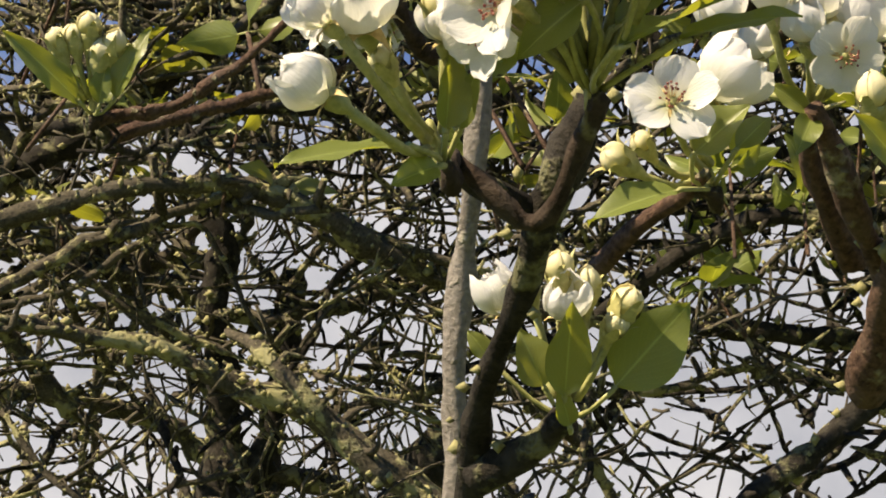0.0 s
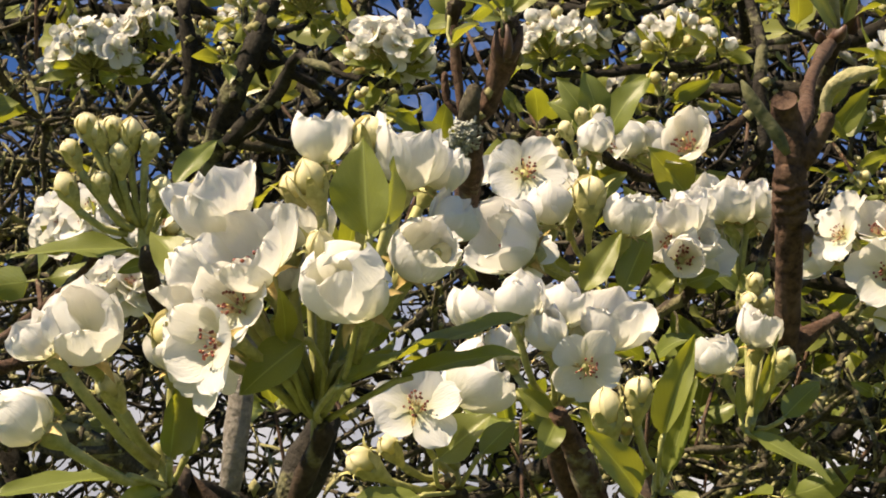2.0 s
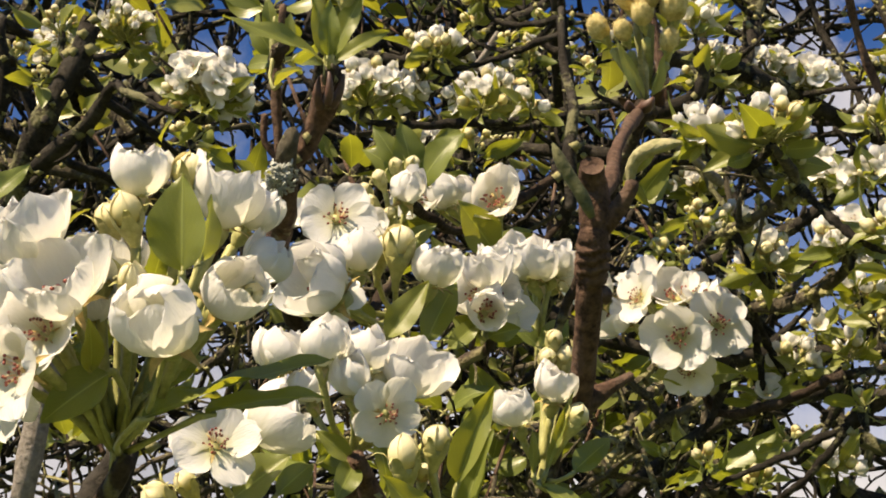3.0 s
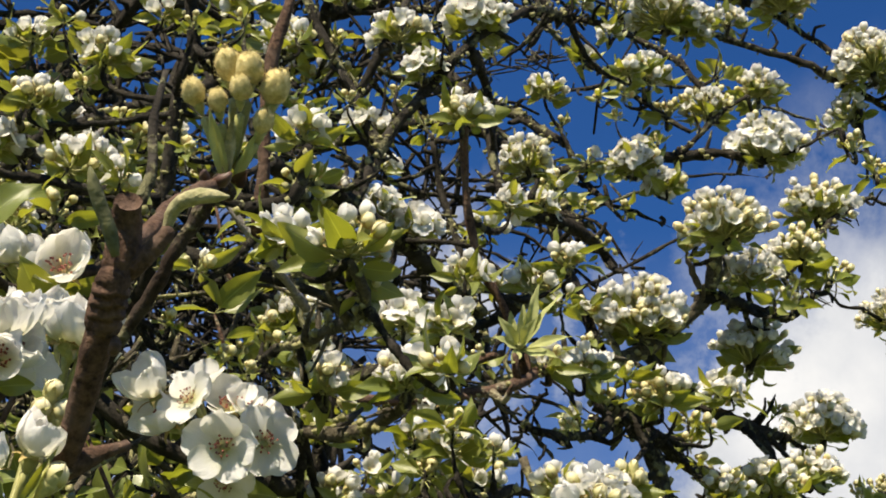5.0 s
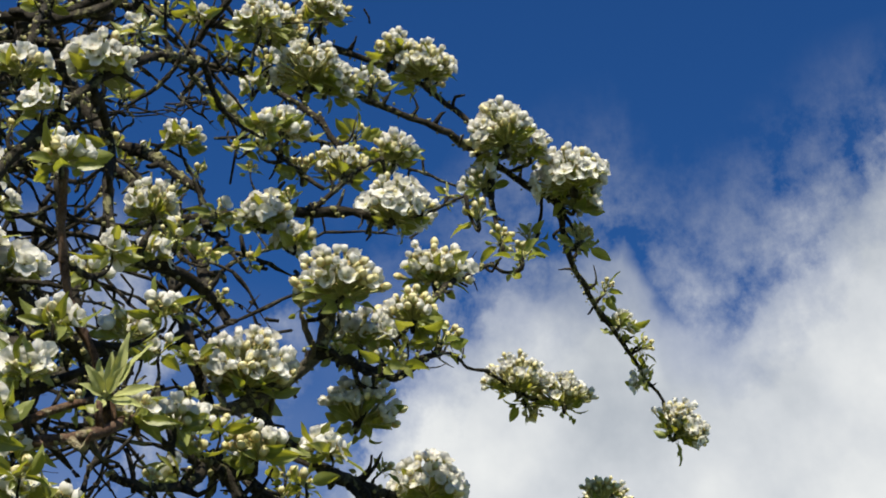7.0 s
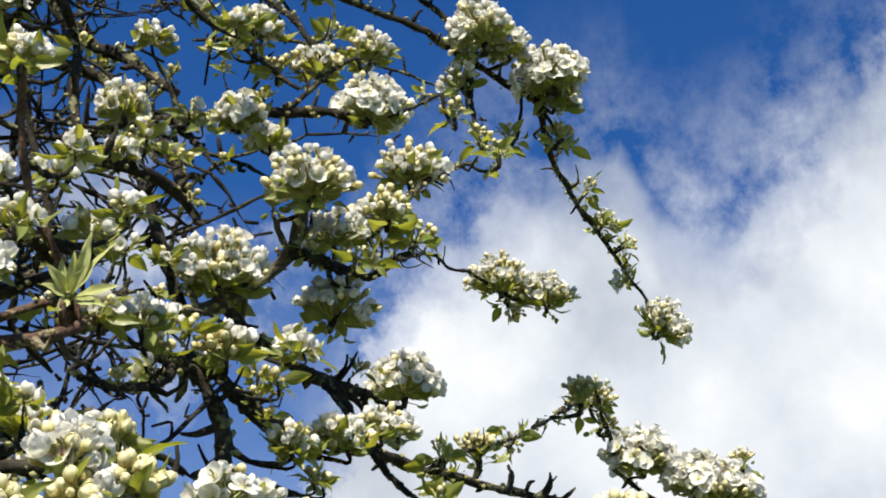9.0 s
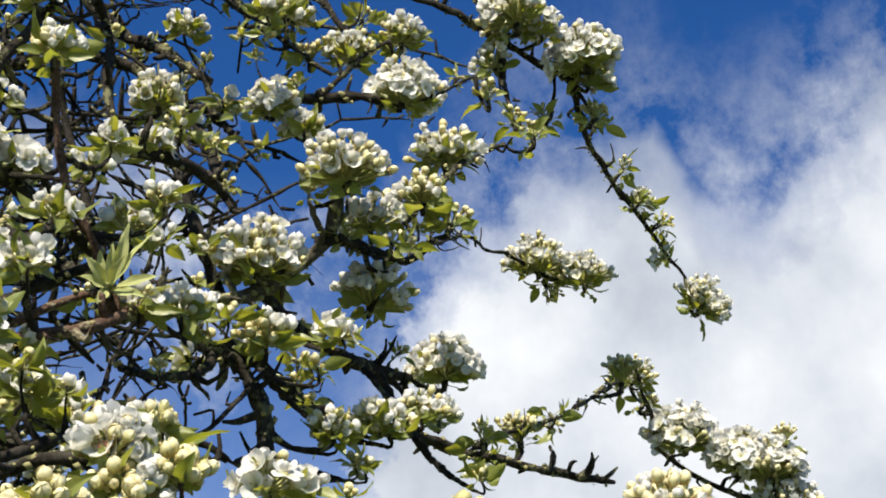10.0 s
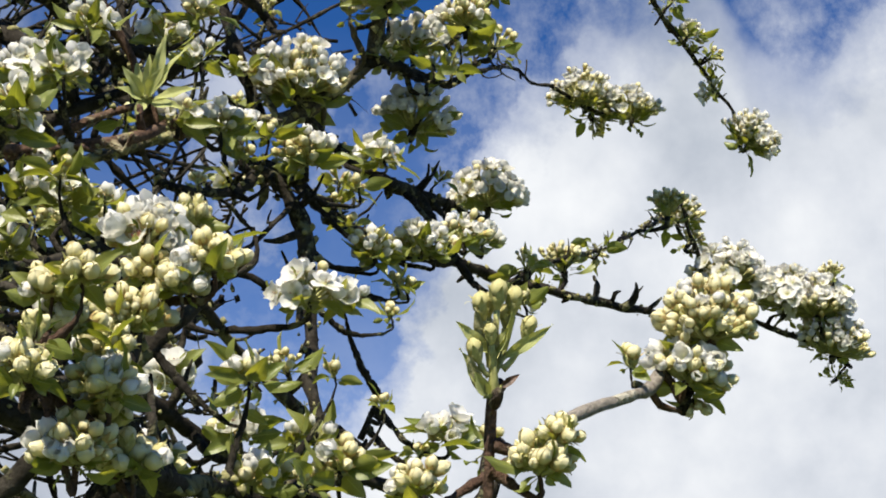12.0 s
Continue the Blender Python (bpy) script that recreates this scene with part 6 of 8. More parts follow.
# blossom clusters low in the crown
cluster("buds", 0.6406, 0.3911, 1.8403, (-0.16, -0.18, 0.97), 0.79, 400, True)
cluster("budding", 0.6315, 0.3971, 1.8217, (0.09, -0.40, 0.91), 0.56, 401, True)
cluster("tight", 0.6051, 0.404, 1.8244, (-0.16, -0.18, 0.97), 0.24, 402)
cluster("leafy", 0.6419, 0.4026, 1.8194, (-0.04, -0.29, -0.96), 0.28, 403)
cluster("full", 1.7251, 1.1935, 2.4081, (-0.16, -0.18, 0.97), 1.85, 404)
cluster("full", 1.8222, 1.1304, 2.3683, (-0.16, -0.18, 0.97), 1.85, 405)
cluster("mixed", 1.8531, 1.1321, 2.32, (0.03, -0.35, 0.94), 1.85, 406)
cluster("full", 1.7876, 1.1548, 2.3793, (-0.16, -0.18, 0.97), 1.85, 407)
cluster("leafy", 1.8697, 1.1418, 2.2924, (0.47, -0.74, 0.48), 1.11, 408)
cluster("budding", 1.6516, 1.2131, 2.486, (-0.16, -0.18, 0.97), 1.20, 417)
cluster("leafy", 1.6708, 1.2155, 2.4581, (0.20, -0.50, 0.84), 1.27, 418)
cluster("tight", 1.828, 1.1017, 2.4121, (-0.16, -0.18, 0.97), 1.03, 419)
cluster("leafy", 0.9924, 0.8498, 2.1181, (-0.16, -0.18, 0.97), 0.88, 420)
cluster("tight", 1.0826, 0.893, 2.1537, (-0.16, -0.18, 0.97), 1.20, 421)
cluster("leafy", 1.1441, 0.9052, 2.2, (0.09, -0.40, -0.91), 0.77, 422)
cluster("sparse", 1.0362, 0.8957, 2.1281, (-0.04, -0.29, -0.96), 0.65, 423)


# ---- blossoms close by, flower by flower ----

c = near_cluster("large corymb of open white blossoms and a broad upright leaf", (0.0626, 0.3084, 1.7268), (-0.02, -0.48, 0.88))
bloom(c, "half", (0.0683, 0.2716, 1.7379), (-0.29, -0.94, 0.16), 1.07, 442)
bloom(c, "cup", (0.0505, 0.279, 1.7458), (-0.41, -0.84, 0.36), 0.87, 443)
bloom(c, "cup", (0.0433, 0.2839, 1.7562), (-0.37, -0.62, 0.69), 0.97, 444)
bloom(c, "bowl", (0.0437, 0.2777, 1.7324), (-0.77, -0.60, -0.21), 0.65, 445)
bloom(c, "cup", (0.077, 0.2799, 1.7659), (0.17, -0.49, 0.85), 0.86, 446)
bloom(c, "half", (0.0835, 0.2879, 1.7696), (0.51, -0.38, 0.77), 0.69, 447)
bloom(c, "half", (0.0613, 0.2791, 1.77), (-0.02, -0.39, 0.92), 0.71, 448)
bloom(c, "bud", (0.0706, 0.2779, 1.7724), (-0.03, -0.56, 0.82), 0.73, 449)
bloom(c, "bud", (0.0601, 0.2779, 1.7629), (-0.34, -0.60, 0.72), 0.67, 450)
bloom(c, "bud", (0.0574, 0.2828, 1.7639), (-0.43, -0.50, 0.75), 0.61, 451)
bloom(c, "half", (0.0778, 0.2798, 1.7481), (0.35, -0.88, 0.33), 0.81, 452)
bloom(c, "bud", (0.0827, 0.2809, 1.7506), (0.81, -0.54, 0.25), 0.65, 453)
bloom(c, "half", (0.0849, 0.283, 1.7575), (0.60, -0.55, 0.58), 0.62, 454)
bloom(c, "bud", (0.061, 0.2743, 1.7484), (-0.08, -0.92, 0.37), 0.59, 455)
bloom(c, "cup", (0.0559, 0.2866, 1.7551), (-0.02, -0.48, 0.88), 0.74, 456)
bloom(c, "half", (0.0414, 0.2929, 1.7484), (-0.76, -0.50, 0.43), 0.88, 457)
bloom(c, "half", (0.0598, 0.2953, 1.7605), (-0.03, -0.56, 0.82), 0.66, 458)
bloom(c, "bowl", (0.0465, 0.2798, 1.7401), (-0.55, -0.84, 0.01), 0.60, 459)
bloom(c, "bowl", (0.039, 0.2855, 1.739), (-0.78, -0.62, 0.11), 0.51, 460)
bloom(c, "open", (0.0402, 0.2862, 1.7306), (-0.63, -0.39, -0.67), 0.50, 461)
bloom(c, "cup", (0.0543, 0.2922, 1.7499), (-0.08, -0.92, 0.37), 0.68, 462)
blade(c, (0.069, 0.2613, 1.7459), (0.0674, 0.2545, 1.7623), 0.0124, (-0.33, -0.91, -0.24), 463, 0.5, 0.15)
blade(c, (0.0726, 0.2693, 1.7519), (0.0744, 0.2685, 1.7661), 0.0073, (0.91, -0.42, -0.05), 464, 0.3, 0.1)
blade(c, (0.0646, 0.2863, 1.727), (0.103, 0.2957, 1.7465), 0.0100, (-0.25, -0.66, 0.70), 465, 0.3, 0.2)
blade(c, (0.0771, 0.294, 1.7315), (0.102, 0.2991, 1.7389), 0.0068, (-0.04, -0.66, 0.75), 466)
blade(c, (0.0592, 0.2833, 1.7354), (0.0477, 0.2883, 1.7264), 0.0090, (-0.39, -0.92, -0.07), 467)
blade(c, (0.0387, 0.2905, 1.749), (0.0285, 0.2967, 1.7624), 0.0088, (0.10, -0.95, -0.30), 468, 0.2, 0.1)
blade(c, (0.055, 0.2839, 1.735), (0.0535, 0.271, 1.7399), 0.0048, (0.22, -0.96, -0.18), 469)
blade(c, (0.0651, 0.2941, 1.7343), (0.078, 0.2987, 1.7457), 0.0066, (-0.09, -0.98, 0.15), 470)

c = near_cluster("white blossoms on long stalks with a broad lower leaf", (0.0335, 0.3163, 1.7156), (-0.30, -0.35, 0.89))
bloom(c, "half", (0.0188, 0.2927, 1.7351), (-0.18, -0.88, 0.44), 1.02, 471)
bloom(c, "half", (0.0132, 0.2808, 1.7158), (-0.80, -0.27, 0.54), 0.79, 472)
bloom(c, "bud", (0.0347, 0.2971, 1.737), (-0.25, -0.55, 0.80), 0.88, 473)
bloom(c, "cup", (0.0127, 0.2849, 1.7314), (-0.67, -0.33, 0.67), 0.61, 474)
bloom(c, "half", (0.0336, 0.2984, 1.7338), (-0.03, -0.56, 0.82), 0.56, 475)
bloom(c, "bud", (0.023, 0.3016, 1.7293), (-0.47, -0.58, 0.67), 0.59, 476)
blade(c, (0.0269, 0.2965, 1.7123), (0.0035, 0.2904, 1.7067), 0.0076, (-0.05, -0.73, 0.68), 477, 0.25, 0.2)
blade(c, (0.0338, 0.3046, 1.7174), (0.0349, 0.2985, 1.7312), 0.0093, (0.31, -0.91, -0.27), 478, 0.6, 0.1)
blade(c, (0.0364, 0.309, 1.7193), (0.04, 0.2992, 1.7283), 0.0061, (-0.49, -0.83, -0.25), 479)
blade(c, (0.0328, 0.307, 1.7119), (0.0239, 0.2997, 1.7056), 0.0066, (-0.09, -1.00, 0.01), 480)

c = near_cluster("cluster of round cream buds above a long leaf", (0.0196, 0.3998, 1.8047), (-0.12, -0.47, 0.87))
bloom(c, "bud", (0.0011, 0.3839, 1.823), (-0.43, -0.55, 0.71), 0.64, 481)
bloom(c, "bud", (0.0081, 0.3814, 1.8271), (-0.22, -0.61, 0.76), 0.64, 482)
bloom(c, "bud", (0.0133, 0.3835, 1.8212), (-0.04, -0.64, 0.77), 0.64, 483)
bloom(c, "bud", (0.0202, 0.3813, 1.8244), (0.20, -0.64, 0.74), 0.64, 484)
bloom(c, "bud", (0.0156, 0.3809, 1.8266), (0.04, -0.64, 0.76), 0.64, 485)
bloom(c, "bud", (0.0087, 0.3865, 1.8151), (-0.21, -0.61, 0.76), 0.64, 486)
bloom(c, "bud", (0.0006, 0.3879, 1.8137), (-0.45, -0.54, 0.71), 0.64, 487)
bloom(c, "bud", (0.0231, 0.386, 1.8128), (0.28, -0.63, 0.72), 0.64, 488)
bloom(c, "bud", (0.0051, 0.3811, 1.8286), (-0.32, -0.59, 0.74), 0.64, 489)
bloom(c, "bud", (0.0111, 0.3806, 1.8284), (-0.11, -0.63, 0.77), 0.64, 490)
blade(c, (0.018, 0.3999, 1.8048), (-0.015, 0.3947, 1.7996), 0.0095, (-0.06, -0.82, 0.57), 491, 0.3, 0.15)
blade(c, (0.0265, 0.3926, 1.8198), (0.0374, 0.3955, 1.8358), 0.0074, (-0.39, -0.92, -0.07), 492)
blade(c, (0.0233, 0.3965, 1.8114), (0.0292, 0.392, 1.8204), 0.0061, (-0.09, -1.00, 0.01), 493)

c = near_cluster("open white blossom with pink anthers beside a folded leaf", (0.1045, 0.4074, 1.7406), (-0.22, -0.54, 0.81))
bloom(c, "open", (0.0903, 0.3782, 1.7531), (-0.04, -0.99, 0.15), 0.70, 494)
bloom(c, "half", (0.1015, 0.3887, 1.7594), (0.69, -0.34, 0.63), 1.13, 495)
bloom(c, "bud", (0.0805, 0.3896, 1.7409), (-0.80, -0.44, 0.39), 0.91, 496)
bloom(c, "half", (0.1016, 0.3946, 1.7586), (0.30, -0.40, 0.86), 0.86, 497)
bloom(c, "bud", (0.0867, 0.3964, 1.747), (-0.60, -0.47, 0.65), 0.65, 498)
blade(c, (0.0959, 0.3859, 1.742), (0.1089, 0.38, 1.7524), 0.0135, (-0.49, -0.86, -0.16), 499, 0.5, 0.1)
blade(c, (0.0932, 0.3894, 1.7345), (0.0701, 0.3851, 1.7248), 0.0111, (-0.07, -0.86, 0.50), 500)
blade(c, (0.1081, 0.3939, 1.7459), (0.1184, 0.399, 1.7568), 0.0073, (-0.09, -1.00, 0.01), 501)

c = near_cluster("cluster of rounded white buds with one fading blossom", (0.1625, 0.4815, 1.8341), (-0.02, -0.48, 0.88))
bloom(c, "half", (0.1443, 0.4591, 1.8432), (-0.03, -0.56, 0.82), 0.99, 502)
bloom(c, "bud", (0.1569, 0.4555, 1.8482), (-0.03, -0.56, 0.82), 1.21, 503)
bloom(c, "half", (0.1683, 0.4579, 1.8403), (0.16, -0.57, 0.80), 1.04, 504)
bloom(c, "cup", (0.1352, 0.4475, 1.8278), (-0.86, -0.46, 0.23), 1.33, 505)
bloom(c, "wide", (0.1354, 0.449, 1.8285), (-0.39, -0.91, 0.15), 0.57, 506)
bloom(c, "bud", (0.1526, 0.4654, 1.851), (-0.03, -0.56, 0.82), 0.93, 507)
bloom(c, "half", (0.1349, 0.4517, 1.8338), (-0.50, -0.30, 0.82), 0.98, 508)
blade(c, (0.1528, 0.4565, 1.8184), (0.1646, 0.4475, 1.8365), 0.0104, (-0.49, -0.86, -0.16), 509, 0.4, 0.1)
blade(c, (0.1681, 0.4643, 1.8219), (0.1791, 0.4641, 1.8451), 0.0113, (-0.39, -0.92, -0.07), 510)
blade(c, (0.1498, 0.4646, 1.8257), (0.1443, 0.4615, 1.8342), 0.0073, (-0.09, -1.00, 0.01), 511)
blade(c, (0.1779, 0.4734, 1.8238), (0.1917, 0.4769, 1.8377), 0.0074, (-0.09, -1.00, 0.01), 512)

c = near_cluster("white blossoms in full flower behind a brown shoot", (0.1965, 0.4879, 1.8363), (-0.02, -0.48, 0.88))
bloom(c, "cup", (0.193, 0.474, 1.8477), (-0.22, -0.54, 0.81), 1.01, 513)
bloom(c, "cup", (0.1946, 0.4784, 1.843), (0.36, -0.81, 0.46), 1.01, 514)
bloom(c, "cup", (0.192, 0.4789, 1.8439), (-0.53, -0.81, 0.27), 0.91, 515)
bloom(c, "half", (0.1982, 0.4806, 1.8561), (-0.03, -0.56, 0.82), 0.87, 516)
bloom(c, "cup", (0.2004, 0.4872, 1.8443), (0.76, -0.64, 0.12), 0.87, 517)
bloom(c, "bud", (0.1889, 0.4818, 1.8549), (-0.55, -0.47, 0.69), 0.86, 518)
bloom(c, "cup", (0.1912, 0.472, 1.8382), (-0.10, -0.98, -0.18), 0.84, 519)
blade(c, (0.1936, 0.479, 1.8324), (0.2049, 0.4764, 1.8357), 0.0076, (-0.09, -1.00, 0.01), 520)
blade(c, (0.1917, 0.4791, 1.8325), (0.1822, 0.4778, 1.8379), 0.0085, (-0.09, -1.00, 0.01), 521)

c = near_cluster("white blossoms and buds on slender stalks", (0.2286, 0.5235, 1.8474), (-0.02, -0.48, 0.88))
bloom(c, "cup", (0.2239, 0.5066, 1.8685), (-0.14, -0.63, 0.77), 1.15, 522)
bloom(c, "cup", (0.2293, 0.504, 1.8703), (0.25, -0.57, 0.78), 0.92, 523)
bloom(c, "half", (0.2205, 0.5056, 1.8689), (-0.43, -0.50, 0.75), 0.92, 524)
bloom(c, "cup", (0.2212, 0.5228, 1.8799), (-0.55, -0.47, 0.69), 0.95, 525)
bloom(c, "half", (0.2339, 0.5148, 1.8713), (0.62, -0.63, 0.47), 0.80, 526)
blade(c, (0.2253, 0.5138, 1.8455), (0.213, 0.5117, 1.8533), 0.0082, (-0.09, -1.00, 0.01), 527)
blade(c, (0.2253, 0.5142, 1.8445), (0.2387, 0.5177, 1.8586), 0.0102, (-0.09, -1.00, 0.01), 528)

c = near_cluster("white blossoms half open on a brown spur", (0.1336, 0.4165, 1.7633), (-0.02, -0.48, 0.88))
bloom(c, "half", (0.1199, 0.3894, 1.782), (-0.03, -0.56, 0.82), 0.87, 529)
bloom(c, "half", (0.1328, 0.398, 1.7842), (-0.03, -0.56, 0.82), 0.89, 530)
bloom(c, "half", (0.1284, 0.3925, 1.7754), (-0.25, -0.70, 0.67), 0.82, 531)
bloom(c, "cup", (0.1449, 0.3999, 1.7782), (0.30, -0.60, 0.74), 1.08, 532)
bloom(c, "wide", (0.1365, 0.3872, 1.7687), (-0.09, -0.84, -0.53), 0.59, 533)
bloom(c, "half", (0.1122, 0.4193, 1.7906), (-0.03, -0.56, 0.82), 0.88, 534)
bloom(c, "half", (0.123, 0.4221, 1.7829), (-0.37, -0.62, 0.69), 0.78, 535)
bloom(c, "cup", (0.1412, 0.4078, 1.7843), (-0.03, -0.56, 0.82), 0.70, 536)
bloom(c, "bud", (0.1367, 0.3994, 1.7787), (-0.03, -0.56, 0.82), 0.63, 537)
blade(c, (0.1316, 0.4068, 1.761), (0.1215, 0.4047, 1.7682), 0.0061, (-0.09, -1.00, 0.01), 538)
blade(c, (0.1323, 0.4067, 1.7609), (0.126, 0.4019, 1.7484), 0.0077, (-0.09, -1.00, 0.01), 539)

c = near_cluster("two green buds between upright pointed leaves", (0.1522, 0.3835, 1.7339), (-0.02, -0.48, 0.88))
bloom(c, "bud", (0.1372, 0.3694, 1.7471), (-0.22, -0.54, 0.81), 0.89, 540)
bloom(c, "bud", (0.1442, 0.3667, 1.7516), (-0.03, -0.56, 0.82), 0.84, 541)
bloom(c, "tiny", (0.1427, 0.3741, 1.7465), (-0.03, -0.56, 0.82), 0.82, 542)
blade(c, (0.1488, 0.3639, 1.7421), (0.1543, 0.3489, 1.7631), 0.0103, (-0.67, -0.71, -0.21), 543, 0.7, 0.05)
blade(c, (0.1517, 0.3723, 1.7347), (0.1565, 0.3575, 1.7552), 0.0091, (-0.77, -0.62, -0.17), 544, 0.6, 0.1)
blade(c, (0.1454, 0.3748, 1.7303), (0.1295, 0.3603, 1.7424), 0.0104, (0.32, -0.95, 0.05), 545)
blade(c, (0.1534, 0.3735, 1.7314), (0.1573, 0.3649, 1.7249), 0.0055, (-0.09, -1.00, 0.01), 546)

c = near_cluster("swelling white buds on a yellow-green spur", (0.185, 0.4027, 1.7576), (0.07, -0.49, 0.87))
bloom(c, "half", (0.1743, 0.3893, 1.7686), (-0.43, -0.50, 0.75), 0.77, 547)
bloom(c, "half", (0.1846, 0.3903, 1.7766), (-0.03, -0.56, 0.82), 0.78, 548)
bloom(c, "bud", (0.189, 0.3868, 1.7689), (0.38, -0.49, 0.79), 0.67, 549)
bloom(c, "bud", (0.1885, 0.3972, 1.7963), (-0.03, -0.56, 0.82), 0.59, 550)
bloom(c, "bud", (0.192, 0.3991, 1.7912), (-0.03, -0.56, 0.82), 0.59, 551)
bloom(c, "bud", (0.187, 0.3996, 1.791), (-0.03, -0.56, 0.82), 0.56, 552)
blade(c, (0.1824, 0.3927, 1.756), (0.1883, 0.383, 1.7771), 0.0039, (-0.40, -0.90, -0.17), 553, 0.8, 0.05)
blade(c, (0.1809, 0.3938, 1.7537), (0.1996, 0.3875, 1.7384), 0.0067, (-0.06, -0.82, 0.57), 554)
blade(c, (0.1898, 0.3917, 1.7565), (0.2031, 0.3961, 1.7684), 0.0082, (-0.08, -0.95, 0.30), 555)
blade(c, (0.1794, 0.3933, 1.7553), (0.1777, 0.3881, 1.7677), 0.0030, (-0.09, -1.00, 0.01), 556)

c = near_cluster("pale buds and broad young leaves low on a forked twig", (0.0664, 0.4228, 1.683), (0.01, -0.38, 0.93))
bloom(c, "bud", (0.0637, 0.4038, 1.715), (0.01, -0.47, 0.89), 0.79, 557)
bloom(c, "bud", (0.0707, 0.4049, 1.711), (0.01, -0.47, 0.89), 0.76, 558)
bloom(c, "bud", (0.0783, 0.4016, 1.705), (0.40, -0.45, 0.80), 0.98, 559)
bloom(c, "bud", (0.0758, 0.4034, 1.7016), (0.42, -0.72, 0.55), 0.68, 560)
bloom(c, "half", (0.0652, 0.4035, 1.7058), (-0.11, -0.74, 0.66), 0.77, 561)
bloom(c, "half", (0.0516, 0.4247, 1.7128), (-0.48, -0.24, 0.84), 0.87, 562)
bloom(c, "bud", (0.057, 0.4146, 1.7141), (-0.30, -0.46, 0.84), 0.78, 563)
blade(c, (0.0639, 0.4015, 1.6848), (0.0648, 0.3853, 1.7042), 0.0114, (-0.11, -0.98, -0.18), 564, 0.3, 0.1)
blade(c, (0.077, 0.4106, 1.6886), (0.096, 0.4044, 1.7089), 0.0178, (-0.11, -0.99, 0.04), 565, 0.15, 0.15)
blade(c, (0.0599, 0.4108, 1.6888), (0.0536, 0.4068, 1.7025), 0.0121, (0.10, -0.99, -0.07), 566)
blade(c, (0.0469, 0.4187, 1.6979), (0.0411, 0.4167, 1.705), 0.0058, (-0.01, -0.99, 0.13), 567)
blade(c, (0.0657, 0.4086, 1.6783), (0.0626, 0.4009, 1.6868), 0.0056, (-0.01, -0.99, 0.13), 568)

c = near_cluster("green buds and narrow leaves half in shade", (-0.0872, 0.5424, 1.8151), (0.01, -0.38, 0.93))
bloom(c, "bud", (-0.0963, 0.5275, 1.8336), (-0.31, -0.44, 0.84), 0.91, 569)
bloom(c, "bud", (-0.0865, 0.5263, 1.8377), (0.06, -0.47, 0.88), 0.91, 570)
bloom(c, "bud", (-0.0791, 0.5279, 1.8315), (0.33, -0.44, 0.83), 0.91, 571)
bloom(c, "bud", (-0.0912, 0.5271, 1.8349), (-0.12, -0.46, 0.88), 0.91, 572)
bloom(c, "bud", (-0.0829, 0.529, 1.8282), (0.20, -0.46, 0.87), 0.91, 573)
blade(c, (-0.09, 0.5317, 1.8162), (-0.1131, 0.5159, 1.8354), 0.0108, (0.29, -0.96, 0.03), 574)
blade(c, (-0.0782, 0.5316, 1.8161), (-0.0646, 0.5243, 1.8401), 0.0108, (-0.31, -0.95, 0.04), 575)
blade(c, (-0.0902, 0.5416, 1.8181), (-0.1002, 0.5377, 1.8316), 0.0080, (-0.01, -0.99, 0.13), 576)
blade(c, (-0.0831, 0.5322, 1.8143), (-0.0801, 0.5277, 1.8293), 0.0079, (-0.01, -0.99, 0.13), 577)

c = near_cluster("tuft of downy yellowish buds at the tip of a shoot", (0.2531, 0.4597, 1.9230), (-0.41, -0.65, 0.64))
bloom(c, "fuzzy", (0.2333, 0.4480, 1.9423), (-0.69, -0.42, 0.59), 1.04, 578)
bloom(c, "fuzzy", (0.2410, 0.4406, 1.9516), (-0.53, -0.57, 0.63), 1.25, 579)
bloom(c, "fuzzy", (0.2457, 0.4354, 1.9491), (-0.37, -0.68, 0.64), 1.25, 580)
bloom(c, "fuzzy", (0.2555, 0.4355, 1.9454), (-0.21, -0.75, 0.62), 1.33, 581)
bloom(c, "fuzzy", (0.2543, 0.4401, 1.9350), (-0.13, -0.78, 0.61), 0.96, 582)
bloom(c, "fuzzy", (0.2399, 0.4438, 1.9394), (-0.53, -0.57, 0.63), 0.90, 583)
bloom(c, "fuzzy", (0.2439, 0.4364, 1.9419), (-0.41, -0.65, 0.64), 1.01, 584)
blade(c, (0.2506, 0.4568, 1.9212), (0.2363, 0.4429, 1.9373), 0.0056, (-0.11, -0.95, -0.50), 585, 0.5, 0.1, PALE)
blade(c, (0.2521, 0.4563, 1.9211), (0.2442, 0.4410, 1.9358), 0.0053, (-0.86, -0.46, -0.54), 586, 0.5, 0.1, DOWN)
blade(c, (0.2533, 0.4554, 1.9216), (0.2527, 0.4398, 1.9327), 0.0046, (-0.11, -0.95, -0.50), 587, 0.5, 0.1, PALE)
blade(c, (0.2502, 0.4575, 1.9204), (0.2398, 0.4539, 1.9203), 0.0060, (-0.86, -0.46, -0.54), 588, 0.5, 0.1, SCALE)
blade(c, (0.2539, 0.4561, 1.9203), (0.2545, 0.4473, 1.9215), 0.0060, (-0.11, -0.95, -0.50), 589, 0.5, 0.1, SCALE)

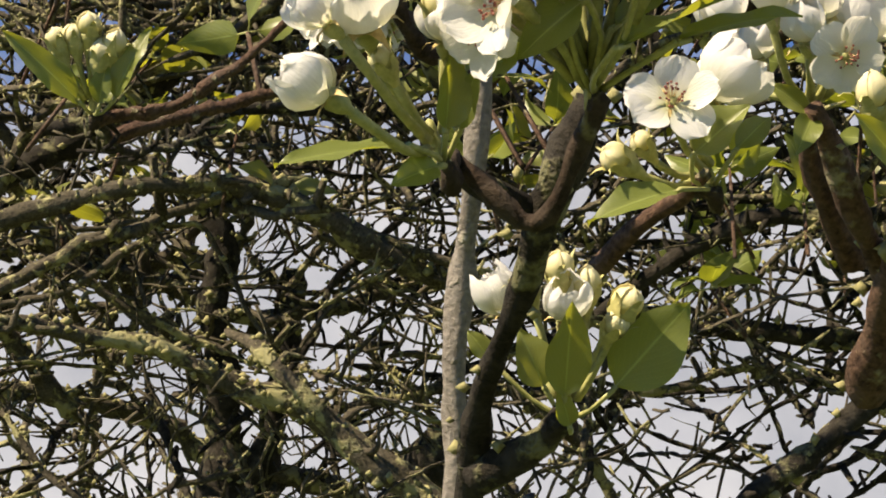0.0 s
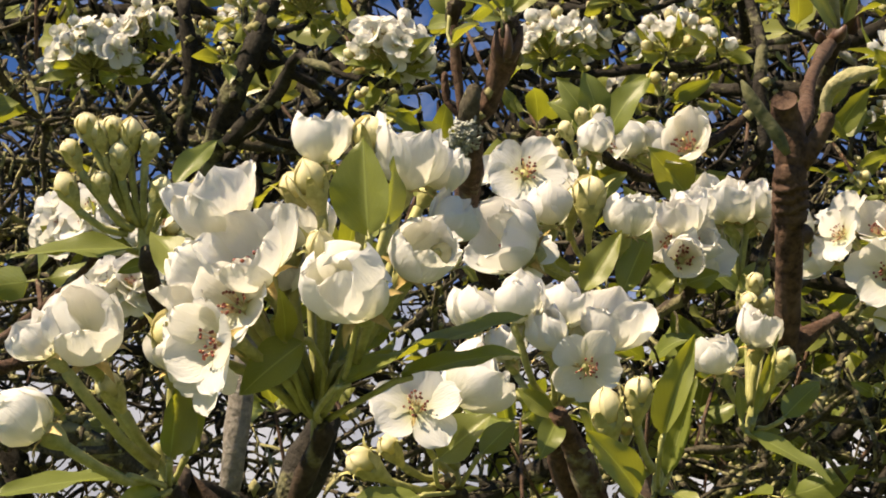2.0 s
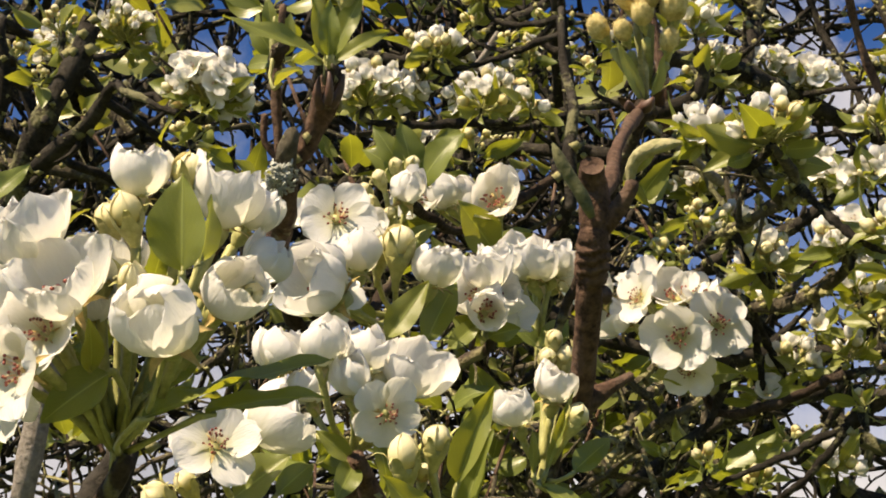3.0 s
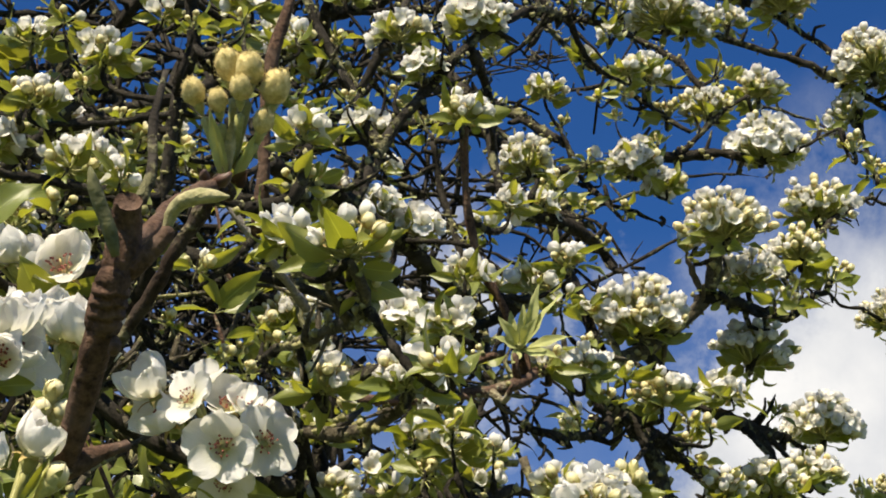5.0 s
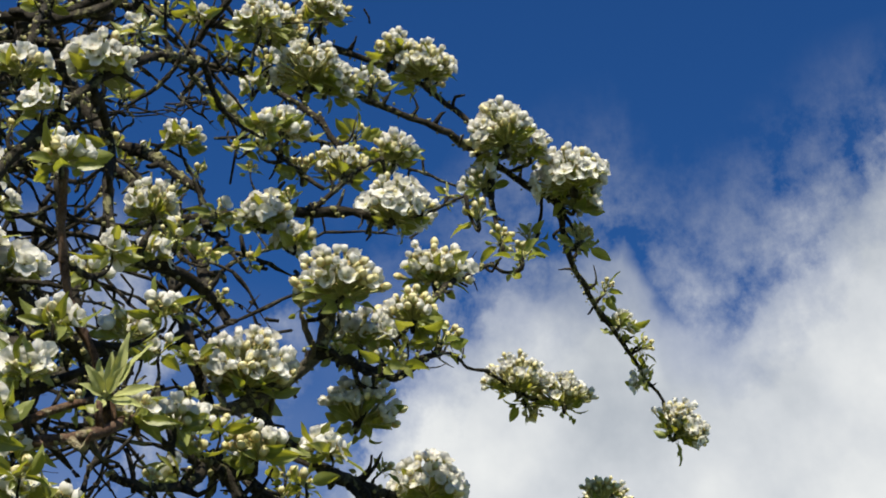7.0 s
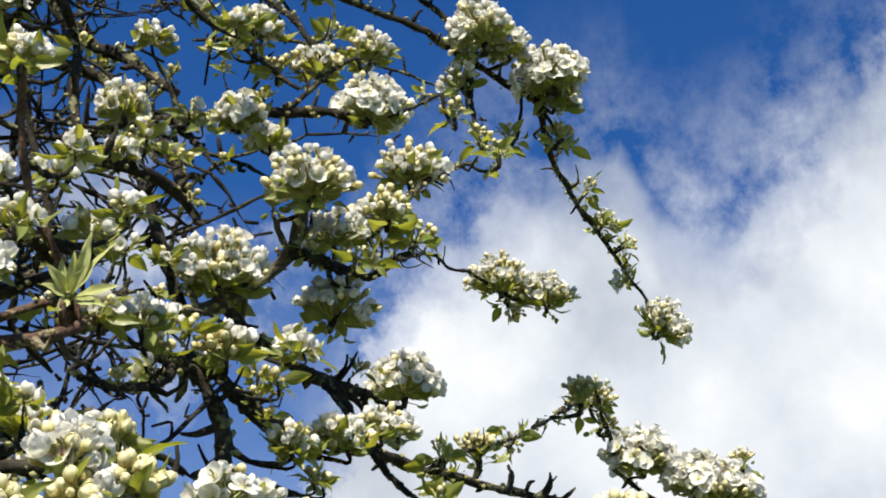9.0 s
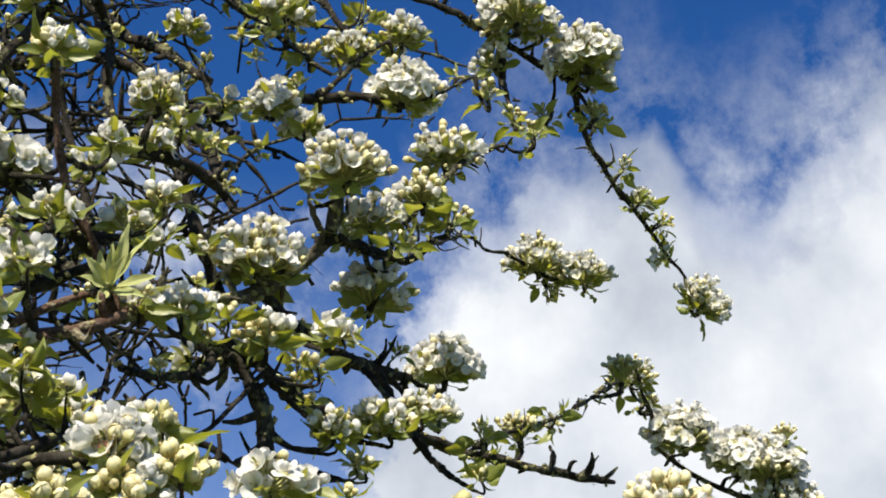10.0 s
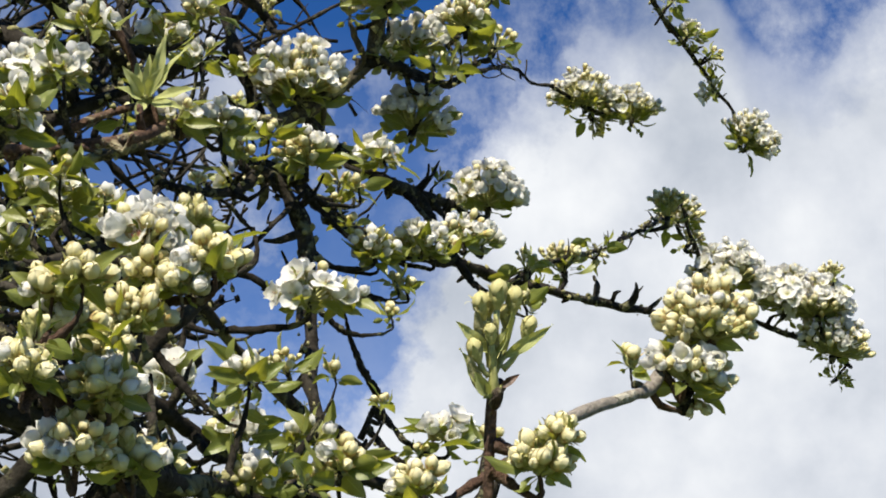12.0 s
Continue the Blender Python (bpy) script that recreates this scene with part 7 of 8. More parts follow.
c = near_cluster("wide open white blossoms with dark red anthers", (0.3665, 0.6798, 1.9082), (-0.34, -0.49, 0.80))
bloom(c, "open", (0.3302, 0.6574, 1.9361), (-0.83, -0.56, 0.06), 0.94, 589)
bloom(c, "open", (0.347, 0.6507, 1.9149), (-0.55, -0.75, -0.37), 1.14, 590)
bloom(c, "open", (0.3659, 0.6483, 1.9218), (-0.19, -0.94, -0.28), 1.07, 591)
bloom(c, "bowl", (0.3649, 0.6625, 1.9398), (-0.16, -0.83, 0.53), 1.16, 592)
bloom(c, "bowl", (0.3547, 0.666, 1.9419), (-0.42, -0.63, 0.65), 1.16, 593)
bloom(c, "cup", (0.3189, 0.6736, 1.9409), (-0.78, -0.23, 0.58), 1.36, 594)
bloom(c, "cup", (0.3302, 0.6778, 1.9321), (-0.96, -0.27, 0.07), 1.36, 595)
bloom(c, "wide", (0.3558, 0.6628, 1.9045), (-0.48, -0.64, -0.60), 0.86, 596)
bloom(c, "half", (0.3761, 0.6684, 1.9385), (0.28, -0.73, 0.63), 1.25, 597)
bloom(c, "bowl", (0.3414, 0.6772, 1.9533), (-0.50, -0.38, 0.78), 1.07, 598)
blade(c, (0.3615, 0.6719, 1.9044), (0.3779, 0.6527, 1.8994), 0.0135, (-0.51, -0.86, -0.12), 599)
blade(c, (0.3615, 0.6719, 1.9044), (0.3398, 0.6724, 1.9019), 0.0135, (-0.51, -0.86, -0.12), 600)
blade(c, (0.3665, 0.6798, 1.9082), (0.3718, 0.6685, 1.9205), 0.0109, (-0.51, -0.86, -0.12), 601)

c = near_cluster("open white blossom facing outward beside a broad leaf", (0.2664, 0.6823, 1.9674), (-0.34, -0.49, 0.80))
bloom(c, "cup", (0.2591, 0.6601, 1.9814), (-0.42, -0.89, 0.18), 1.40, 602)
bloom(c, "half", (0.2417, 0.6827, 1.9907), (-0.63, -0.38, 0.68), 1.22, 603)
bloom(c, "cup", (0.2525, 0.6878, 1.9942), (-0.73, -0.30, 0.62), 1.23, 604)
bloom(c, "bowl", (0.2298, 0.6899, 1.9963), (-0.68, -0.72, -0.08), 1.14, 605)
blade(c, (0.2591, 0.6661, 1.9581), (0.234, 0.6436, 1.9728), 0.0197, (-0.16, -0.91, -0.37), 606, 0.3, 0.1)
blade(c, (0.2651, 0.6728, 1.9629), (0.2783, 0.6617, 1.9683), 0.0107, (-0.51, -0.86, -0.12), 607)

c = near_cluster("tuft of young pale leaves on a knotted twig", (0.119, 0.3847, 1.8734), (-0.07, -0.50, 0.86))
blade(c, (0.1185, 0.3843, 1.8746), (0.0874, 0.3761, 1.8805), 0.0085, (-0.14, -0.83, 0.55), 608, 0.3, 0.2)
blade(c, (0.1185, 0.3843, 1.8746), (0.1125, 0.3769, 1.8925), 0.0072, (0.03, -0.99, -0.11), 609)
blade(c, (0.1194, 0.3838, 1.8753), (0.1272, 0.3736, 1.8938), 0.0072, (-0.37, -0.92, -0.11), 610)
blade(c, (0.1172, 0.3755, 1.8699), (0.1158, 0.3686, 1.8852), 0.0064, (-0.17, -0.96, -0.21), 611)
blade(c, (0.1209, 0.3882, 1.8772), (0.1369, 0.3854, 1.8888), 0.0060, (-0.16, -0.95, 0.27), 612)
bloom(c, "bud", (0.1224, 0.3765, 1.8911), (-0.09, -0.58, 0.81), 0.67, 613)
bloom(c, "bud", (0.1167, 0.3866, 1.8957), (-0.09, -0.58, 0.81), 0.63, 614)

c = near_cluster("single oval leaf bud on a thin stem", (0.1043, 0.3937, 1.884), (-0.07, -0.50, 0.86))
blade(c, (0.1044, 0.3946, 1.87), (0.1109, 0.3867, 1.8723), 0.0060, (-0.36, -0.84, 0.41), 615, 0.9, 0.3)
blade(c, (0.1039, 0.3934, 1.8848), (0.1008, 0.3882, 1.897), 0.0050, (-0.17, -0.98, -0.01), 616)

c = near_cluster("erect cluster of yellow-green buds and leaves on a shoot tip", (0.4707, 0.3456, 1.7714), (-0.28, -0.41, 0.87))
bloom(c, "green", (0.4627, 0.3413, 1.7948), (-0.45, -0.31, 0.84), 0.60, 617)
bloom(c, "green", (0.4642, 0.3355, 1.7974), (-0.31, -0.44, 0.84), 0.62, 618)
bloom(c, "green", (0.4709, 0.3353, 1.7969), (-0.27, -0.47, 0.84), 0.60, 619)
bloom(c, "green", (0.4739, 0.3328, 1.7878), (-0.08, -0.60, 0.79), 0.56, 620)
bloom(c, "green", (0.4627, 0.3443, 1.7806), (-0.57, -0.17, 0.80), 0.58, 621)
bloom(c, "green", (0.4679, 0.3439, 1.7974), (-0.38, -0.37, 0.84), 0.52, 622)
bloom(c, "green", (0.4722, 0.3403, 1.7937), (-0.27, -0.47, 0.84), 0.50, 623)
bloom(c, "green", (0.4642, 0.3391, 1.7853), (-0.42, -0.34, 0.84), 0.45, 624)
blade(c, (0.4678, 0.3434, 1.7815), (0.4554, 0.3449, 1.7898), 0.0046, (-0.23, -1.01, -0.41), 626, 0.5, 0.15, PALE)
blade(c, (0.4691, 0.3423, 1.7815), (0.4673, 0.3325, 1.7921), 0.0050, (0.07, -1.28, -0.41), 627, 0.5, 0.15, PALE)
blade(c, (0.4710, 0.3411, 1.7802), (0.4769, 0.3250, 1.7882), 0.0046, (-0.76, -0.55, -0.40), 628, 0.5, 0.15, PALE)
blade(c, (0.4672, 0.3430, 1.7835), (0.4587, 0.3398, 1.7938), 0.0048, (-1.06, -0.29, -0.40), 629, 0.5, 0.15, DOWN)
blade(c, (0.4684, 0.3483, 1.7702), (0.4582, 0.3466, 1.7814), 0.0042, (-0.31, -0.95, -0.41), 630, 0.5, 0.15, PALE)
blade(c, (0.4696, 0.3479, 1.7686), (0.4602, 0.3453, 1.7803), 0.0046, (-0.91, -0.42, -0.40), 631, 0.5, 0.15, DOWN)
blade(c, (0.4691, 0.3423, 1.7815), (0.4677, 0.3347, 1.7872), 0.0050, (-1.21, -0.15, -0.39), 632, 0.5, 0.15, PALE)
blade(c, (0.4702, 0.3473, 1.7686), (0.4632, 0.3453, 1.7746), 0.0052, (-0.38, -0.88, -0.41), 633, 0.5, 0.15, PALE)
blade(c, (0.4679, 0.3438, 1.7807), (0.4637, 0.3368, 1.7905), 0.0045, (-0.23, -1.01, -0.41), 634, 0.5, 0.15, DOWN)
blade(c, (0.4719, 0.3444, 1.7713), (0.4755, 0.3393, 1.7750), 0.0030, (-0.61, -0.68, -0.40), 636, 0.6, 0.1, SCALE)

c = near_cluster("wide open white blossom in half shade", (0.1547, 0.5418, 1.8773), (-0.12, -0.51, 0.85))
bloom(c, "open", (0.1493, 0.521, 1.8935), (-0.26, -0.96, -0.08), 0.93, 632)
bloom(c, "bowl", (0.1429, 0.5353, 1.9008), (-0.73, -0.53, 0.43), 0.67, 633)
bloom(c, "cup", (0.1606, 0.5344, 1.894), (0.42, -0.77, 0.48), 0.86, 634)
blade(c, (0.1527, 0.5324, 1.8742), (0.1643, 0.525, 1.8827), 0.0086, (-0.26, -0.96, -0.03), 635)
blade(c, (0.1546, 0.5414, 1.8783), (0.142, 0.5404, 1.8874), 0.0088, (-0.26, -0.96, -0.03), 636)

c = near_cluster("ring of shaded buds round a half open blossom", (0.1816, 0.5598, 1.8955), (-0.12, -0.51, 0.85))
bloom(c, "half", (0.1799, 0.5343, 1.9125), (-0.13, -0.91, 0.40), 1.06, 637)
bloom(c, "bud", (0.1691, 0.5306, 1.9164), (-0.48, -0.45, 0.75), 0.68, 638)
bloom(c, "bud", (0.1666, 0.5424, 1.9171), (-0.69, -0.35, 0.63), 0.61, 639)
bloom(c, "bud", (0.176, 0.5357, 1.9254), (-0.14, -0.58, 0.80), 0.65, 640)
bloom(c, "bud", (0.184, 0.542, 1.93), (0.09, -0.46, 0.88), 0.62, 641)
bloom(c, "bud", (0.1675, 0.5353, 1.9094), (-0.83, -0.46, 0.33), 0.56, 642)
bloom(c, "bud", (0.1743, 0.5361, 1.9064), (-0.48, -0.88, -0.08), 0.52, 643)
blade(c, (0.179, 0.5491, 1.8954), (0.1668, 0.5463, 1.9078), 0.0090, (-0.26, -0.96, -0.03), 644)
blade(c, (0.1801, 0.5488, 1.8953), (0.1932, 0.5402, 1.9053), 0.0100, (-0.26, -0.96, -0.03), 645)
blade(c, (0.1814, 0.5588, 1.8976), (0.1821, 0.5422, 1.9075), 0.0101, (-0.26, -0.96, -0.03), 646)

c = near_cluster("broad green leaves in the shade of the crown", (0.2055, 0.6232, 1.963), (-0.12, -0.51, 0.85))
blade(c, (0.2065, 0.6217, 1.9653), (0.1958, 0.6105, 1.9939), 0.0173, (-0.06, -0.99, -0.13), 647, 0.2, 0.7)
blade(c, (0.2078, 0.6214, 1.9653), (0.2268, 0.6045, 1.9886), 0.0158, (-0.54, -0.84, 0.11), 648, 0.2, 0.8)
blade(c, (0.2061, 0.631, 1.9701), (0.1825, 0.6291, 1.9873), 0.0160, (-0.06, -0.98, 0.19), 649, 0.2, 0.8)
blade(c, (0.2047, 0.6222, 1.9654), (0.1847, 0.6147, 1.9918), 0.0142, (0.05, -0.97, -0.22), 650, 0.2, 0.6)


# boughs of the middle of the crown
bough("twig", "reddish-brown twig under pale young leaves", TWIG,
      (0.4579, 0.7001, 1.9887, 0.0027), (0.4812, 0.6915, 2.0067, 0.0026), (0.5028, 0.6837, 2.0228, 0.0023), (0.5168, 0.6725, 2.0287, 0.0019),
      spurs=0.0, sprigs=0.0, wobble=0.001, seed=900)
bough("twig", "dark upright twig behind a cut shoot", BARK,
      (0.2372, 0.5010, 1.9905, 0.0013), (0.2321, 0.4887, 1.9576, 0.0018), (0.2323, 0.4811, 1.9305, 0.0021), (0.2293, 0.4817, 1.9112, 0.0023), (0.2295, 0.4823, 1.8882, 0.0022),
      spurs=0.0, sprigs=0.0, wobble=0.001, seed=901)
bough("bough", "gnarled dark pear bough crusted with grey lichen", BARK,
      (0.3803, 0.7110, 2.1245, 0.0048), (0.4150, 0.7307, 2.1309, 0.0054), (0.4502, 0.7480, 2.1390, 0.0061), (0.4882, 0.7657, 2.1430, 0.0061), (0.5333, 0.7831, 2.1398, 0.0054), (0.5890, 0.8058, 2.1363, 0.0048),
      spurs=0.05, sprigs=0.0, wobble=0.004, seed=902)
bough("bough", "gnarled dark pear bough crusted with grey lichen", BARK,
      (0.4538, 0.7557, 2.1443, 0.0048), (0.4820, 0.7718, 2.2128, 0.0044), (0.5011, 0.7556, 2.2549, 0.0041), (0.5215, 0.7305, 2.2869, 0.0035), (0.5683, 0.7369, 2.3453, 0.0031), (0.6516, 0.7996, 2.4300, 0.0034),
      spurs=0.05, sprigs=0.0, wobble=0.004, seed=903)
bough("bough", "gnarled dark pear bough crusted with grey lichen", BARK,
      (0.4820, 0.7718, 2.2128, 0.0037), (0.4663, 0.7938, 2.2636, 0.0034), (0.4434, 0.8051, 2.3120, 0.0031), (0.4222, 0.8096, 2.3487, 0.0034), (0.4034, 0.8110, 2.3858, 0.0026),
      spurs=0.05, sprigs=0.0, wobble=0.004, seed=904)
bough("bough", "gnarled dark pear bough crusted with grey lichen", BARK,
      (0.4693, 0.7946, 2.2609, 0.0031), (0.4765, 0.7749, 2.2968, 0.0034), (0.5027, 0.7955, 2.3707, 0.0031), (0.5337, 0.8418, 2.4595, 0.0026),
      spurs=0.05, sprigs=0.0, wobble=0.004, seed=905)
bough("bough", "gnarled dark pear bough crusted with grey lichen", BARK,
      (0.5215, 0.7305, 2.2869, 0.0034), (0.5552, 0.7534, 2.2714, 0.0031), (0.5543, 0.7489, 2.2258, 0.0034), (0.5611, 0.7390, 2.1787, 0.0037), (0.5941, 0.7409, 2.1850, 0.0041), (0.6305, 0.7448, 2.1841, 0.0037), (0.6628, 0.7540, 2.1786, 0.0034),
      spurs=0.05, sprigs=0.0, wobble=0.004, seed=906)
bough("twig", "slender reddish-brown upright twig", TWIG,
      (0.5115, 0.6449, 2.0004, 0.0029), (0.4984, 0.6444, 2.0367, 0.0027), (0.4800, 0.6423, 2.0570, 0.0026), (0.4654, 0.6349, 2.0800, 0.0024), (0.4543, 0.6243, 2.1029, 0.0022), (0.4466, 0.6147, 2.1205, 0.0022),
      spurs=0.0, sprigs=0.0, wobble=0.001, seed=907)
bough("bough", "mossy pear twig with yellow-green lichen", MOSSY,
      (0.3493, 0.6084, 1.9492, 0.0022), (0.3434, 0.5679, 1.9390, 0.0029), (0.3410, 0.5369, 1.9302, 0.0031), (0.3400, 0.5154, 1.9250, 0.0029), (0.3351, 0.5033, 1.9282, 0.0026), (0.3222, 0.4932, 1.9339, 0.0020),
      spurs=0.05, sprigs=0.0, wobble=0.004, seed=908)
bough("bough", "mossy pear twig with yellow-green lichen", MOSSY,
      (0.3874, 0.6480, 1.9333, 0.0031), (0.3940, 0.6251, 1.9243, 0.0036), (0.3976, 0.6002, 1.9218, 0.0034), (0.3968, 0.5750, 1.9238, 0.0029), (0.3921, 0.5617, 1.9298, 0.0022),
      spurs=0.05, sprigs=0.0, wobble=0.004, seed=909)
bough("bough", "dark twig under white blossoms", BARK,
      (0.3097, 0.5736, 1.9932, 0.0034), (0.3180, 0.5584, 1.9924, 0.0032), (0.3235, 0.5511, 2.0000, 0.0027), (0.3206, 0.5427, 2.0136, 0.0022),
      spurs=0.05, sprigs=0.0, wobble=0.004, seed=910)
bough("twig", "stout reddish-brown leaning shoot", TWIG,
      (0.3337, 0.6139, 2.0071, 0.0036), (0.3274, 0.6010, 2.0300, 0.0034), (0.3200, 0.5935, 2.0621, 0.0032), (0.3164, 0.5861, 2.0899, 0.0031), (0.3179, 0.5787, 2.1139, 0.0029), (0.3181, 0.5731, 2.1355, 0.0026),
      spurs=0.0, sprigs=0.0, wobble=0.001, seed=911)
bough("bough", "dark twig under budding clusters", BARK,
      (0.4584, 0.4699, 1.7615, 0.0031), (0.4120, 0.4413, 1.7516, 0.0036), (0.3756, 0.4154, 1.7487, 0.0034), (0.3518, 0.4017, 1.7566, 0.0030), (0.3273, 0.3791, 1.7554, 0.0024),
      spurs=0.05, sprigs=0.0, wobble=0.004, seed=912)
bough("bough", "dark twig under budding clusters", BARK,
      (0.3756, 0.4154, 1.7487, 0.0031), (0.3734, 0.4095, 1.7686, 0.0028), (0.3843, 0.4187, 1.7906, 0.0026), (0.3926, 0.4267, 1.8172, 0.0023), (0.3890, 0.4253, 1.8241, 0.0020),
      spurs=0.05, sprigs=0.0, wobble=0.004, seed=913)

c = near_cluster("rosette of pale downy young leaves at a twig tip", (0.5069, 0.6432, 2.0133), (-0.2, -0.3, 0.93))
blade(c, (0.5004, 0.6323, 2.0118), (0.4953, 0.6235, 2.0308), 0.0060, (-0.37, -0.85, -0.49), 940, 0.4, 0.3, PALE)
blade(c, (0.4994, 0.6332, 2.0112), (0.4842, 0.6299, 2.0223), 0.0066, (-0.38, -1.02, -0.23), 941, 0.4, 0.3, PALE)
blade(c, (0.4994, 0.6338, 2.0102), (0.4824, 0.6327, 2.0108), 0.0072, (-0.65, -1.04, 0.13), 942, 0.4, 0.3, PALE)
blade(c, (0.5029, 0.6316, 2.0105), (0.5180, 0.6120, 2.0147), 0.0060, (-0.95, -0.78, 0.14), 943, 0.4, 0.3, PALE)
blade(c, (0.5019, 0.6310, 2.0125), (0.5124, 0.6132, 2.0392), 0.0066, (-1.03, -0.39, -0.29), 944, 0.4, 0.3, PALE)
blade(c, (0.5008, 0.6315, 2.0128), (0.5007, 0.6179, 2.0427), 0.0072, (-0.22, -0.98, -0.50), 945, 0.4, 0.3, PALE)
blade(c, (0.5006, 0.6338, 2.0091), (0.4927, 0.6295, 1.9976), 0.0060, (-0.62, -1.01, 0.04), 946, 0.4, 0.3, PALE)
blade(c, (0.5026, 0.6324, 2.0095), (0.5117, 0.6157, 2.0021), 0.0066, (-0.92, -0.74, 0.05), 947, 0.4, 0.3, PALE)
blade(c, (0.5011, 0.6322, 2.0113), (0.4974, 0.6135, 2.0197), 0.0072, (-0.88, -0.52, -0.30), 948, 0.4, 0.3, PALE)
blade(c, (0.4999, 0.6328, 2.0115), (0.4936, 0.6328, 2.0301), 0.0060, (-0.92, -0.42, -0.38), 949, 0.4, 0.3, PALE)

bough("twig", "short knobbly spur at the end of a dark bough", BARK,
      (1.1298, 0.8674, 2.1240, 0.0030), (1.1357, 0.8573, 2.1295, 0.0034), (1.1318, 0.8491, 2.1369, 0.0024), (1.1292, 0.8476, 2.1440, 0.0010),
      wobble=0.002, seed=930)
bough("twig", "short knobbly spur at the end of a dark bough", BARK,
      (1.1548, 0.8625, 2.1250, 0.0028), (1.1597, 0.8527, 2.1315, 0.0026), (1.1622, 0.8464, 2.1368, 0.0010),
      wobble=0.002, seed=931)

# blossom clusters of the middle of the crown and its lower edge
cluster("full", 0.5247, 0.7324, 2.3048, (-0.17, -0.18, 0.97), 0.82, 700)
cluster("mixed", 0.4834, 0.7654, 2.2957, (-0.17, -0.18, 0.97), 0.66, 701)
cluster("full", 0.4960, 0.7467, 2.2635, (-0.17, -0.18, 0.97), 0.43, 702)
cluster("mixed", 0.4668, 0.8167, 2.3593, (-0.17, -0.18, 0.97), 0.58, 703)
cluster("full", 0.4252, 0.8203, 2.2953, (-0.17, -0.18, 0.97), 0.64, 704)
cluster("full", 0.3653, 0.7458, 2.2510, (-0.17, -0.18, 0.97), 0.48, 705)
cluster("sparse", 0.6216, 0.8488, 2.4720, (-0.17, -0.18, 0.97), 0.53, 706)
cluster("tight", 0.4706, 0.8114, 2.2861, (-0.17, -0.18, 0.97), 0.33, 707)
cluster("leafy", 0.4556, 0.8034, 2.3043, (-0.17, -0.18, 0.97), 0.28, 708)
cluster("leafy", 0.6912, 0.9247, 2.5850, (-0.17, -0.18, 0.97), 0.44, 709)
cluster("mixed", 0.5543, 0.8822, 2.4787, (-0.17, -0.18, 0.97), 0.40, 710)
cluster("buds", 0.4445, 0.6138, 2.1220, (-0.17, -0.18, 0.97), 0.52, 711)
cluster("full", 0.4763, 0.7850, 2.2293, (-0.17, -0.18, 0.97), 0.45, 712)
cluster("mixed", 0.7156, 0.9137, 2.4432, (-0.17, -0.18, 0.97), 0.55, 713)
cluster("tight", 0.7635, 0.9546, 2.4567, (-0.17, -0.18, 0.97), 0.36, 714)
cluster("mixed", 0.6637, 0.8652, 2.3181, (-0.17, -0.18, 0.97), 0.78, 715)
cluster("sparse", 0.7379, 0.8856, 2.3659, (-0.17, -0.18, 0.97), 0.43, 716)
cluster("full", 0.7826, 0.8767, 2.3729, (-0.17, -0.18, 0.97), 0.84, 717)
cluster("full", 0.8099, 0.8686, 2.3598, (-0.17, -0.18, 0.97), 0.57, 718)
cluster("full", 0.4819, 0.7696, 2.1541, (-0.17, -0.18, 0.97), 0.66, 719)
cluster("full", 0.5076, 0.7621, 2.1467, (-0.17, -0.18, 0.97), 0.56, 720)
cluster("full", 0.5546, 0.9015, 2.2925, (-0.17, -0.18, 0.97), 0.36, 721)
cluster("mixed", 0.3281, 0.5631, 2.0304, (-0.17, -0.18, 0.97), 0.40, 722)
cluster("leafy", 0.3259, 0.5578, 2.0024, (-0.17, -0.18, 0.97), 0.46, 723)
cluster("budding", 0.3241, 0.4992, 1.9369, (-0.17, -0.18, 0.97), 0.60, 724)
cluster("mixed", 0.3090, 0.5247, 1.9499, (-0.17, -0.18, 0.97), 0.29, 725)
cluster("buds", 0.3911, 0.5625, 1.9248, (-0.17, -0.18, 0.97), 0.52, 726)
cluster("budding", 0.3653, 0.5878, 1.9247, (-0.17, -0.18, 0.97), 0.50, 727)
cluster("full", 0.4567, 0.6833, 2.0290, (-0.17, -0.18, 0.97), 0.54, 728)
cluster("mixed", 0.4443, 0.6134, 1.9935, (-0.17, -0.18, 0.97), 0.38, 729)
cluster("mixed", 0.4674, 0.6380, 2.0424, (-0.17, -0.18, 0.97), 0.40, 730)
cluster("mixed", 0.5162, 0.6455, 2.0570, (-0.17, -0.18, 0.97), 0.44, 731)
cluster("sparse", 0.5568, 0.6726, 2.0732, (-0.17, -0.18, 0.97), 0.37, 732)
cluster("mixed", 0.5216, 0.7030, 2.1257, (-0.17, -0.18, 0.97), 0.31, 733)
cluster("full", 0.5113, 0.6643, 2.1187, (-0.17, -0.18, 0.97), 0.32, 734)
cluster("full", 0.5883, 0.7410, 2.1847, (-0.17, -0.18, 0.97), 0.42, 735)
cluster("buds", 0.5274, 0.6274, 2.0693, (-0.17, -0.18, 0.97), 0.33, 736)
cluster("mixed", 0.5667, 0.6637, 2.0251, (-0.17, -0.18, 0.97), 0.50, 737)
cluster("full", 0.5283, 0.6466, 2.0117, (-0.17, -0.18, 0.97), 0.39, 738)
cluster("budding", 0.6442, 0.6874, 2.0392, (-0.17, -0.18, 0.97), 0.68, 739)
cluster("sparse", 0.6120, 0.6830, 2.0469, (-0.17, -0.18, 0.97), 0.33, 740)
cluster("budding", 0.6967, 0.7741, 2.1554, (-0.17, -0.18, 0.97), 0.75, 741)
cluster("sparse", 0.6569, 0.7789, 2.1502, (-0.17, -0.18, 0.97), 0.38, 742)
